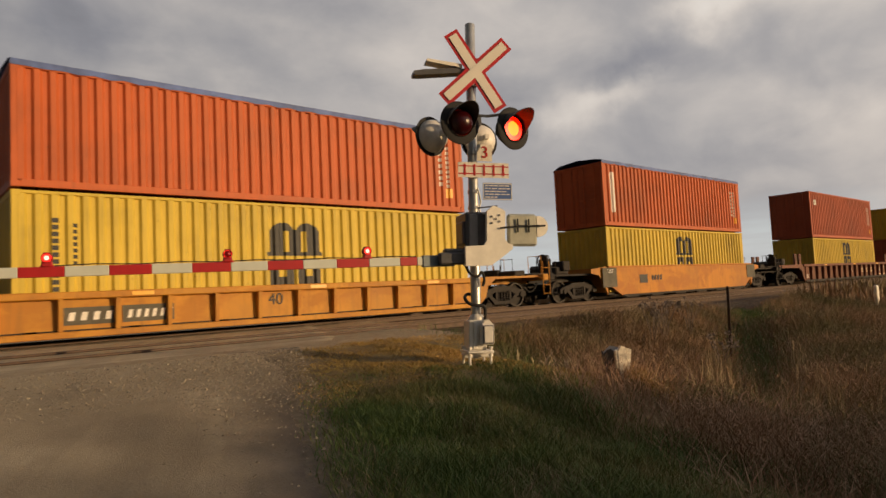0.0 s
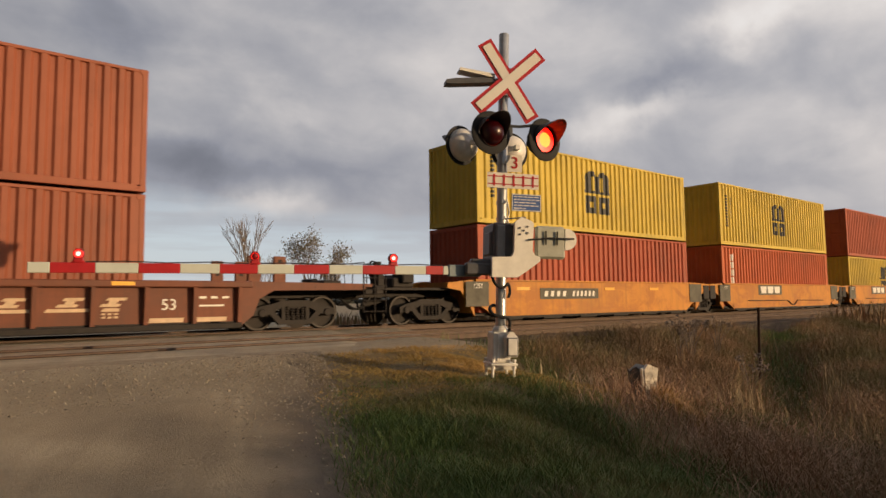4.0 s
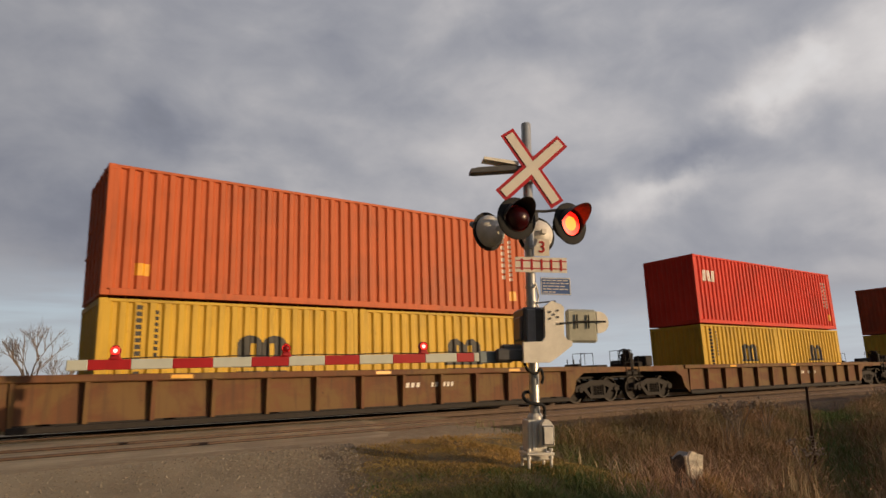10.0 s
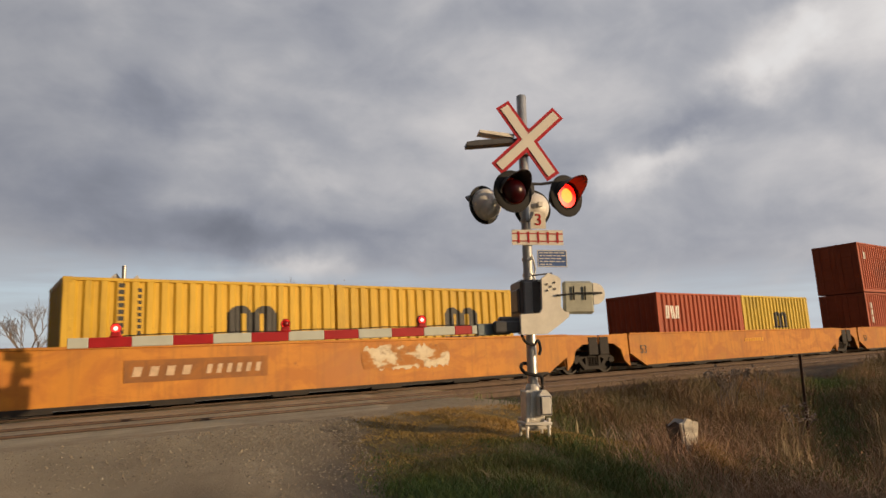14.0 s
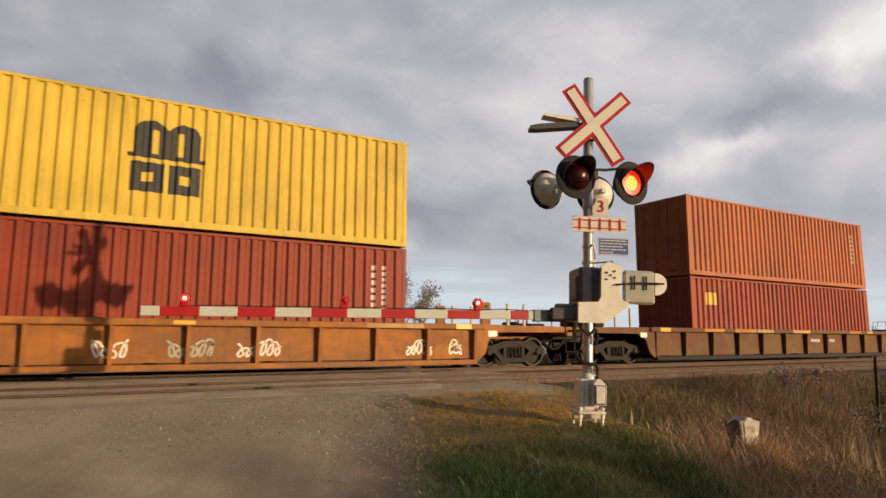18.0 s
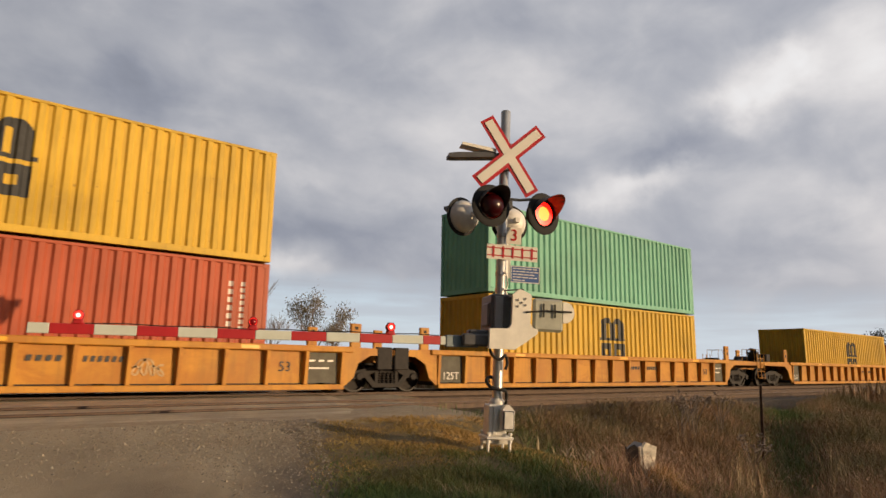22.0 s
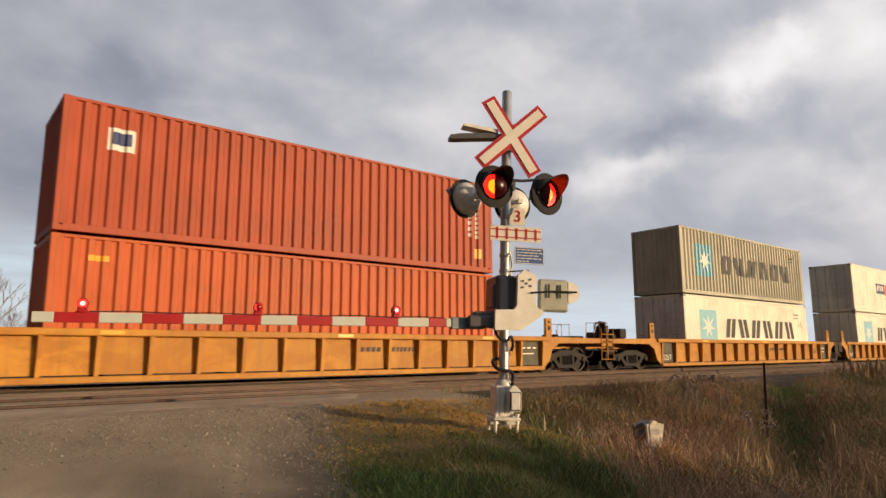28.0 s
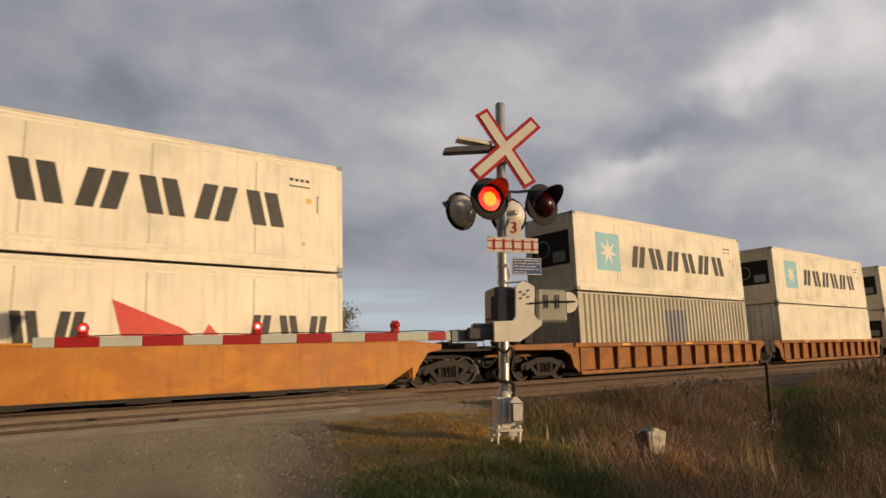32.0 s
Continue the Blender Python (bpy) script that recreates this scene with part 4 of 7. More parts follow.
    x = 0.0
    for kind_, ln in pieces:
        g = Geo()
        g.box(x, x + ln, -0.022, 0.022, -0.052, 0.052, 0, 0.006)
        part("stripe", g.mesh("stripe", ARMRED if kind_ == "r" else ARMGREY), arm)
        x += ln
    g = Geo()
    g.box(-0.42, 0.02, -0.035, 0.035, -0.075, 0.070, 0, 0.01)
    part("arm_sleeve", g.mesh("arm_sleeve", plain("blue_grey_sleeve", (0.16, 0.20, 0.22), 0.5, 0.2, 0.15)), arm, "blue-grey steel sleeve")
    g = Geo()
    g.tube([(0.1, 0, 0.058)] + [(0.4 * k, 0, 0.058 + 0.012 * (k % 2)) for k in range(1, 11)], 0.006)
    part("lamp_cable", g.mesh("lamp_cable", M_BLACK), arm)
    for k, (px_, st) in enumerate(((0.73, "b"), (2.32, "a"), (4.02, "t"))):
        g = Geo()
        g.box(-0.046, 0.046, -0.036, 0.036, 0.0, 0.055, 0, 0.010)
        g.box(-0.060, 0.060, -0.028, 0.028, -0.004, 0.018, 0, 0.005)
        g.lathe([(0.0, 0.0), (0.040, 0.0), (0.046, -0.028), (0.049, -0.050), (0.045, -0.050)], 20, "y", (0, 0, 0.088))
        g.lathe([(0.040, 0.0), (0.046, 0.028), (0.049, 0.050), (0.045, 0.050)], 20, "y", (0, 0, 0.088))
        g.box(-0.030, 0.030, -0.045, 0.045, 0.132, 0.141, 0, 0.003)
        lm = part("arm_lamp", g.mesh("arm_lamp", ARMRED, 40), arm, "small red gate lamp", (px_, 0, 0.050))
        for s in (-1, 1):
            g = Geo()
            g.lathe([(0.0, s * 0.034), (0.022, s * 0.033)], 20, "y", m=1)
            g.lathe([(0.022, s * 0.033), (0.041, s * 0.026)], 20, "y")
            part("lens", g.mesh("lens", [GLOWTIP, GLOWHOT], 60), lm, "steadily lit red lens" if st == "t" else "red lens", (0, 0, 0.088))
        # added cover hides the steady glow, in place of switching the lamp off
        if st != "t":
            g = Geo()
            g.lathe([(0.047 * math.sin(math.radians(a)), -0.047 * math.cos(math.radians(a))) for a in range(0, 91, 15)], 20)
            sh = part("shutter", g.mesh("shutter", ARMCOVER, 60), lm, "added dark red cover that turns in place of flashing", (0, 0, 0.088))
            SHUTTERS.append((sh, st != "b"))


def far_signal():
    """The mast on the far side, its boards seen from behind; its lamps towards the near side flash."""
    root = thing("crossing_signal", "grey crossing mast behind the train, seen from its back", "crossing signal",
                 Matrix.Translation((3.95, 22.5, -0.35)) @ pose(0, 0, 0, 0, 0, ROAD_TURN) @ pose(0, 0, 0, 0, 1.0, 0))
    g = Geo()
    g.lathe([(0.066, -0.2), (0.066, 4.53), (0.05, 4.54), (0.0, 4.54)], 16, "z")
    part("mast", g.mesh("mast", GALV, 40), root, "galvanised mast")
    part("crossbuck", crossbuck_mesh(SILVER, SILVER), root, "bare metal back of the crossbuck", (0.0, 0.10, 3.76))
    g = Geo()
    g.tube([(0, 0, 3.95), (0.45, 0, 3.97), (0.75, 0, 3.95)], 0.03)
    g.prism([(0.30, 3.91), (0.85, 3.89), (0.85, 3.94), (0.30, 3.98)], -0.08, 0.08)
    part("side_lamp", g.mesh("side_lamp", DGREY), root)
    g = Geo()
    g.tube([(-0.42, -0.1, 3.22), (0.0, -0.1, 3.26), (0.42, -0.1, 3.22)], 0.025)
    part("crossarm", g.mesh("crossarm", DGREY), root)
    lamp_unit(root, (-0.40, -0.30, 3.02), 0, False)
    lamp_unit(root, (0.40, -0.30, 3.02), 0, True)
    g = Geo()
    g.box(-0.2, 0.25, -0.2, 0.2, 1.6, 2.2, 0, 0.02)
    part("mechanism_case", g.mesh("mechanism_case", SILVER), root)


near_signal()
far_signal()

# ------------------------------------------------------------------ containers
PITCH, DEPTH = 0.283, 0.058
FACE = -1.212


def corr_points(x0, x1, a, b):
    """Outline of the corrugated wall between a and b of a box from x0 to x1: (x, depth)."""
    pts = [(x0, 0.0)]
    x = x0 + 0.09
    n = int((x1 - x0 - 0.18) / PITCH)
    p = (x1 - x0 - 0.18) / n
    for k in range(n):
        s = x + k * p
        pts += [(s + 0.02, 0.0), (s + 0.07, DEPTH), (s + 0.150, DEPTH), (s + 0.20, 0.0)]
    pts.append((x1, 0.0))
    if a is None:
        return pts

    def depth(q):
        for (xa, da), (xb, db) in zip(pts, pts[1:]):
            if xa <= q <= xb:
                return da + (db - da) * (q - xa) / max(1e-9, xb - xa)
        return 0.0
    return [(a, depth(a))] + [q for q in pts if a < q[0] < b] + [(b, depth(b))]


def side_sheet(L, z0, z1, sign):
    g = Geo()
    pts = corr_points(-L / 2 + 0.12, L / 2 - 0.12, None, None)
    for x, d in pts:
        y = sign * (-(FACE) - d)
        g.v += [(x, y, z0), (x, y, z1)]
    for k in range(len(pts) - 1):
        i = 2 * k
        g.f.append((i, i + 2, i + 3, i + 1) if sign < 0 else (i + 1, i + 3, i + 2, i))
        g.m.append(0)
    return g


def patch(g, L, x0, x1, z0, z1, flat=False, m=0, lift=0.004):
    """A painted area on the near wall that follows its folds."""
    if flat:
        y = -1.2130 - lift
        return g.quad((x0, y, z0), (x1, y, z0), (x1, y, z1), (x0, y, z1), m)
    pts = corr_points(-L / 2 + 0.12, L / 2 - 0.12, x0, x1)
    for (xa, da), (xb, db) in zip(pts, pts[1:]):
        if xb - xa < 1e-5:
            continue
        ya, yb = FACE + da - lift, FACE + db - lift
        g.quad((xa, ya, z0), (xb, yb, z0), (xb, yb, z1), (xa, ya, z1), m)
    return g


def frame_mesh(L, H, mat, reefer):
    g = Geo()
    for sx in (-1, 1):
        for sy in (-1, 1):
            x, y = sx * (L / 2 - 0.06), sy * 1.159
            g.box(x - 0.06, x + 0.06, y - 0.06, y + 0.06, 0.0, H, 0, 0.012)
            for z in (0.0, H - 0.118):
                xc, yc = sx * (L / 2 - 0.085), sy * 1.13
                g.box(xc - 0.089, xc + 0.089, yc - 0.092, yc + 0.092, z - 0.003, z + 0.121, 1, 0.012)
    for sy in (-1, 1):
        g.box(-L / 2 + 0.17, L / 2 - 0.17, sy * 1.175 - 0.045, sy * 1.175 + 0.045, 0.0, 0.155, 0, 0.01)
        g.box(-L / 2 + 0.17, L / 2 - 0.17, sy * 1.185 - 0.035, sy * 1.185 + 0.035, H - 0.075, H - 0.006, 0, 0.01)
    for sx in (-1, 1):
        g.box(sx * (L / 2 - 0.06) - 0.06, sx * (L / 2 - 0.06) + 0.06, -1.05, 1.05, 0.0, 0.15)
        g.box(sx * (L / 2 - 0.06) - 0.06, sx * (L / 2 - 0.06) + 0.06, -1.05, 1.05, H - 0.12, H - 0.004)
    return g.mesh("frame", [mat, mat if not reefer else DARKGREY])


def flat_side(L, H, sign):
    g = Geo()
    y0, y1 = sign * 1.19, sign * 1.212
    g.box(-L / 2 + 0.11, L / 2 - 0.11, min(y0, y1), max(y0, y1), 0.15, H - 0.07)
    return g


def rub_rail(L, sign):
    g = Geo()
    a, b = sign * 1.205, sign * 1.2185
    g.box(-L / 2 + 0.12, L / 2 - 0.12, min(a, b), max(a, b), 0, 0.045)
    return g.mesh("rub_rail", WHITEBOX)


def joint_strip(H, sign):
    g = Geo()
    a, b = sign * 1.208, sign * 1.2140
    g.box(-0.018, 0.018, min(a, b), max(a, b), 0.32, H - 0.24)
    return g.mesh("panel_joint", GREYBOX)


def put_marks(box, L, H, marks, flat):
    """Lettering and emblems as plain shapes in their colours."""
    for kind, *arg in marks:
        g = Geo()
        mats, name, label = [M_CHAR], "marking", ""
        if kind == "block_emblem":
            # an arched emblem over two rounded blocks, in the middle of the wall
            col, cx, zb, h = arg
            mats, name, label = [col], "emblem", "arched emblem over two blocks"
            w = h * 0.50
            n = 30
            for k in range(n):
                u = -0.86 + 1.72 * (k + 0.5) / n
                r = abs(abs(u) - 0.43) / 0.43
                top = 0.80 + 0.20 * math.sqrt(max(0.0, 1 - r * r * 0.92))
                leg = min(abs(u), abs(abs(u) - 0.64)) < 0.22
                low = 0.52 if leg else 0.82 + 0.05 * math.sqrt(max(0.0, 1 - ((abs(u) - 0.32) / 0.12) ** 2))
                d = 0.86 * w / n
                patch(g, L, cx + u * w - d, cx + u * w + d, zb + h * low, zb + h * top, flat)
            patch(g, L, cx - w * 1.0, cx + w * 1.0, zb + h * 0.47, zb + h * 0.53, flat, lift=0.006)
            for s in (-1, 1):
                a = cx + s * w * 0.48
                patch(g, L, a - w * 0.42, a + w * 0.42, zb, zb + h * 0.14, flat)
                patch(g, L, a - w * 0.42, a + w * 0.42, zb + h * 0.27, zb + h * 0.41, flat)
                patch(g, L, a - w * 0.42, a - w * 0.14, zb + h * 0.14, zb + h * 0.27, flat)
                patch(g, L, a + w * 0.14, a + w * 0.42, zb + h * 0.14, zb + h * 0.27, flat)
        elif kind == "column":
            # upright row of small bars
            col, x, ztop, n, w, h, gap = arg
            mats = [col]
            for k in range(n):
                zt = ztop - k * (h + gap)
                q = Geo()
                patch(q, L, x, x + w, zt - h, zt, flat)
                part("marking", q.mesh("marking", mats), box)
            continue
        elif kind == "row":
            col, x, z, h, n, w, gap = arg
            for k in range(n):
                q = Geo()
                patch(q, L, x + k * (w + gap), x + k * (w + gap) + w, z, z + h, flat)
                part("marking", q.mesh("marking", [col]), box)
            continue
        elif kind == "bold_row":
            # a line of large plain slanted strokes, two for each letter
            col, x, z, h, n, w, gap = arg
            y = -1.2195 if flat else FACE - 0.010
            for k in range(n):
                a = x + k * (w + gap)
                q = Geo()
                for lo, hi, wd in ((0.0, 0.20, 0.34), (0.46, 0.66, 0.34)):
                    if k % 2:
                        lo, hi = hi, lo
                    q.quad((a + w * lo, y, z), (a + w * (lo + wd), y, z), (a + w * (hi + wd), y, z + h), (a + w * hi, y, z + h))
                part("letter_stroke", q.mesh("letter_stroke", [col]), box)
            continue
        elif kind == "panel":
            col, x0, x1, z0, z1 = arg[:5]
            mats, name, label = [col], "sticker", arg[5] if len(arg) > 5 else ""
            patch(g, L, x0, x1, z0, z1, flat, lift=arg[6] if len(arg) > 6 else 0.004)
        elif kind == "star":
            col, cx, cz, s = arg
            mats, name, label = [col, M_WHITE], "emblem", "pale blue square with a white star"
            patch(g, L, cx - s / 2, cx + s / 2, cz - s / 2, cz + s / 2, flat)
            pts = []
            for k in range(14):
                r = s * (0.40 if k % 2 == 0 else 0.13)
                a = math.pi / 2 + k * math.pi / 7
                pts.append((cx + r * math.cos(a), cz + r * math.sin(a)))
            i = len(g.v)
            g.v += [(x, FACE - 0.010 if not flat else -1.2195, z) for x, z in pts]
            g.f.append(tuple(range(i, i + 14)))
            g.m.append(1)
        elif kind == "flag":
            col, pts = arg
            mats, name, label = [col], "emblem", "red pennant shape"
            i = len(g.v)
            g.v += [(x, -1.2175, z) for x, z in pts]
            g.f.append(tuple(range(i, i + len(pts))))
            g.m.append(0)
        elif kind == "heart":
            col, cx, cz, s = arg
            mats, name, label = [col], "emblem", "yellow heart-shaped emblem"
            pts = [(0, -0.55), (0.5, 0.05), (0.5, 0.35), (0.28, 0.5), (0.0, 0.32), (-0.28, 0.5), (-0.5, 0.35), (-0.5, 0.05)]
            i = len(g.v)
            g.v += [(cx + a * s, FACE - 0.008, cz + b * s) for a, b in pts]
            g.f.append(tuple(range(i, i + 8)))
            g.m.append(0)
        part(name, g.mesh(name, mats), box, label)


def container(paint_mat, L, H, label, doors=True, marks=(), reefer=False, roof=None, cool=False, door_mat=None):
    """A shipping container, its floor at the origin's height, its long side along x. The end towards -x has the doors, or is plain."""
    key = (paint_mat.name, L, round(H, 2), reefer)
    box = thing("shipping_container", label, "container", group="containers on the train")
    part("frame", cached(("frame",) + key, lambda: frame_mesh(L, H, paint_mat, reefer)), box)
    for s in (-1, 1):
        if reefer:
            me = cached(("side", s) + key, lambda: flat_side(L, H, s).mesh("side_wall", paint_mat))
        else:
            me = cached(("side", s) + key, lambda: side_sheet(L, 0.15, H - 0.07, s).mesh("side_wall", paint_mat))
        wall = part("side_wall", me, box)
        if reefer:
            for q in range(1, 5):
                part("panel_joint", cached(("joint", s, round(H, 2)), lambda: joint_strip(H, s)), wall, at=(-L / 2 + q * L / 5, 0, 0))
            for z in (0.18, 0.30, H - 0.22, H - 0.12):
                part("rub_rail", cached(("rub", L, s), lambda: rub_rail(L, s)), wall, at=(0, 0, z))

    def roof_mesh():
        g = Geo()
        n = int(L / 0.42)
        for k in range(n):
            a = -L / 2 + 0.1 + k * (L - 0.2) / n
            g.box(a, a + (L - 0.2) / n * 0.62, -1.14, 1.14, H - 0.04, H - 0.004)
        g.box(-L / 2 + 0.05, L / 2 - 0.05, -1.16, 1.16, H - 0.06, H - 0.022)
        return g.mesh("roof", roof or paint_mat)
    part("roof", cached(("roof", roof.name if roof else "") + key, roof_mesh), box)
    if roof:
        g = Geo()
        n = 40
        for k in range(n + 1):
            x = -L / 2 + L * k / n
            h = H + 0.17 + 0.035 * math.sin(k * 1.7) + 0.02 * math.sin(k * 4.1)
            for y, z in ((-1.235, H - 0.05 + 0.02 * math.sin(k * 2.9)), (-1.225, H + 0.08), (-0.9, h - 0.02), (0.0, h + 0.06), (0.9, h - 0.02), (1.225, H), (1.235, H - 0.08)):
                g.v.append((x, y, z))
        for k in range(n):
            for j in range(6):
                i = k * 7 + j
                g.f.append((i, i + 7, i + 8, i + 1))
                g.m.append(0)
        part("tarpaulin", g.mesh("tarpaulin", roof, 50), box, "sagging blue tarpaulin over the open top")

    def plain_end():
        g = Geo()
        n = 9
        w = 2.2 / n
        pts = [(-1.10, 0.0)]
        for k in range(n):
            a = -1.10 + k * w
            pts += [(a + w * 0.1, 0.0), (a + w * 0.3, -0.04), (a + w * 0.6, -0.04), (a + w * 0.8, 0.0)]
        pts.append((1.10, 0.0))
        out = [(-d, y) for y, d in pts] + [(-0.06, 1.10), (-0.06, -1.10)]
        g.prism([(x, y) for x, y in out], 0.14, H - 0.1, "z")
        return g.mesh("end_wall", paint_mat)
    part("end_wall", cached(("end",) + key, plain_end), box, at=(L / 2 - 0.05, 0, 0))
    if cool:
        # machinery end: a black plate stands in for the bay's shade, with a fan and pipes
        g = Geo()
        g.box(0.0, 0.03, -1.10, 1.10, 0.14, H - 0.1)
        g.box(-0.03, 0.0, -1.0, 1.0, 0.2, 0.9, 0, 0.01)
        g.box(-0.03, 0.0, -1.0, 1.0, H - 0.55, H - 0.15, 0, 0.01)
        end = part("machinery_end", g.mesh("machinery_end", WHITEBOX), box, "white refrigeration machinery end", (-L / 2 + 0.05, 0, 0))
        g = Geo()
        g.box(-0.012, 0.0, -0.92, 0.92, 1.0, H - 0.65)
        part("bay", g.mesh("bay", M_BLACK), end, "black plate in place of the shaded open machinery bay")
        g = Geo()
        g.lathe([(0.30, -0.03), (0.34, -0.03), (0.34, 0.0)], 20, "x", (0, 0.35, H * 0.57))
        g.box(-0.06, -0.012, -0.75, -0.15, 1.1, 1.5, 0, 0.02)
        part("fan", g.mesh("fan", DARKGREY, 40), end)
    elif not doors:
        part("end_wall", cached(("end",) + key, plain_end), box, at=pose(-L / 2 + 0.05, 0, 0, 0, 0, 180))
    else:
        dm = door_mat or paint_mat

        def leaf():
            g = Geo()
            g.box(0.0, 0.05, -0.55, 0.55, 0.12, H - 0.1)
            for z0_, z1_ in ((0.22, 0.75), (0.85, 1.35), (1.45, 1.95), (2.05, H - 0.2)):
                if z1_ > z0_:
                    g.box(-0.022, 0.0, -0.49, 0.49, z0_, z1_, 0, 0.01)
            return g.mesh("door", dm)

        def bars():
            g = Geo()
            for y in (-0.28, 0.26):
                g.tube([(-0.05, y, 0.06), (-0.05, y, H - 0.04)], 0.020, 6)
                for z in (0.3, 1.0, 1.7, H - 0.3):
                    g.box(-0.06, -0.02, y - 0.05, y + 0.05, z - 0.03, z + 0.03)
                g.box(-0.075, -0.05, y - 0.02, y + 0.24, 1.08, 1.12)
            return g.mesh("locking_bar", GALV if reefer else dm)
        for y in (-0.555, 0.555):
            d = part("door", cached(("door", dm.name) + key, leaf), box, at=(-L / 2 + 0.03, y, 0))
            part("locking_bar", cached(("bars", dm.name) + key, bars), d)
    put_marks(box, L, H, marks, reefer)
    return box


# ------------------------------------------------------------------ well cars


def wheel_mesh():
    g = Geo()
    g.lathe([(0.0, -0.02), (0.10, -0.03), (0.11, 0.03), (0.30, 0.055), (0.365, 0.03), (0.37, -0.05)], 28, m=0)
    g.lathe([(0.37, -0.05), (0.415, -0.052)], 28, m=1)
    g.lathe([(0.415, -0.052), (0.425, -0.045), (0.425, 0.065), (0.45, 0.075), (0.45, 0.095), (0.36, 0.10), (0.30, 0.09), (0.0, 0.06)], 28, m=2)
    return g.mesh("wheel", [RUSTY, WHEELRIM, IRON], 35)


def side_frame_mesh():
    g = Geo()
    top = [(-1.12, 0.36), (-1.12, 0.52), (-0.92, 0.60), (-0.60, 0.66), (-0.36, 0.74), (0.36, 0.74), (0.60, 0.66), (0.92, 0.60), (1.12, 0.52), (1.12, 0.36)]
    g.prism(top + [(0.70, 0.40), (0.50, 0.50), (0.34, 0.58), (-0.34, 0.58), (-0.50, 0.50), (-0.70, 0.40)], -0.055, 0.055)
    g.prism([(-0.74, 0.44), (-0.60, 0.50), (-0.36, 0.25), (0.36, 0.25), (0.60, 0.50), (0.74, 0.44), (0.44, 0.14), (-0.44, 0.14)], -0.06, 0.06)
    for s in (-1, 1):
        g.box(s * 0.33 - 0.05, s * 0.33 + 0.05, -0.06, 0.06, 0.24, 0.60)
        g.lathe([(0.0, -0.10), (0.085, -0.10), (0.10, -0.08), (0.10, 0.06)], 14, "y", (s * 0.89, 0, 0.43))
    return g.mesh("side_frame", RUSTY, 30)


def spring_mesh():
    g = Geo()
    prof = [(0.0, 0.24)]
    for k in range(5):
        prof += [(0.038, 0.245 + 0.064 * k), (0.060, 0.265 + 0.064 * k), (0.060, 0.285 + 0.064 * k), (0.038, 0.30 + 0.064 * k)]
    g.lathe(prof + [(0.0, 0.565)], 8, "z")
    return g.mesh("spring", IRON)


def truck(car, x):
    """A two-axle truck: bolster, two side frames, springs, axles and wheels."""
    def bolster():
        g = Geo()
        g.box(-0.22, 0.22, -1.02, 1.02, 0.52, 0.74, 0, 0.02)
        g.lathe([(0.20, 0.74), (0.20, 0.86), (0.0, 0.86)], 14, "z")
        g.box(-0.8, 0.8, -0.05, 0.05, 0.42, 0.48)
        return g.mesh("truck", IRON)
    t = part("truck", cached("bolster", bolster), car, "rusty two-axle freight truck", (x, 0, 0))
    for s in (-1, 1):
        part("side_frame", cached("side_frame", side_frame_mesh), t, at=pose(0, s * 1.0, 0, 0, 0, 0 if s < 0 else 180))
        for q in (-0.21, -0.07, 0.07, 0.21):
            part("spring", cached("spring", spring_mesh), t, at=(q, s * 1.0, 0))
    for a in (-0.89, 0.89):
        def axle():
            g = Geo()
            g.lathe([(0.08, -0.95), (0.085, -0.6), (0.085, 0.6), (0.08, 0.95)], 12)
            return g.mesh("axle", IRON, 40)
        part("axle", cached("axle", axle), t, at=(a, 0, 0.425))
        for s in (-1, 1):
            part("wheel", cached("wheel", wheel_mesh), t, at=pose(a, s * 0.7535, 0.425, 0, 0, 0 if s < 0 else 180))


def ribbed_side(car, half, mat, s, z1, pitch=1.06):
    g = Geo()
    y = s * 1.33
    a = half
    ysh = s * 1.24
    g.prism([(-a, 0.22), (a, 0.22), (a, z1 - 0.14), (-a, z1 - 0.14)], ysh - 0.012, ysh + 0.012)
    side = part("side_sheet", g.mesh("side_sheet", mat), car)
    g = Geo()
    g.box(-a - 0.25, a + 0.25, y - 0.10, y + 0.10, z1 - 0.15, z1, 0, 0.02)
    part("top_chord", g.mesh("top_chord", mat), side)
    g = Geo()
    g.box(-a, a, y - 0.09, y + 0.07, 0.11, 0.24, 0, 0.015)
    part("bottom_sill", g.mesh("bottom_sill", RUSTY if mat in (CAR_BROWN, CAR_RUST) else mat), side)

    def rib():
        g = Geo()
        g.prism([(0.085, 0.235), (-0.05, 0.235), (-0.098, z1 - 0.145), (0.085, z1 - 0.145)], -0.042, 0.042, "x")
        return g.mesh("rib", mat)
    n = max(2, round(2 * a / pitch))
    me = cached(("rib", mat.name, round(z1, 2)), rib)
    for k in range(n + 1):
        x = -a + 0.05 + k * (2 * a - 0.1) / n
        part("rib", me, side, at=pose(x, y - s * 0.0, 0, 0, 0, 0) if s < 0 else pose(x, y, 0, 0, 0, 180))
    return side


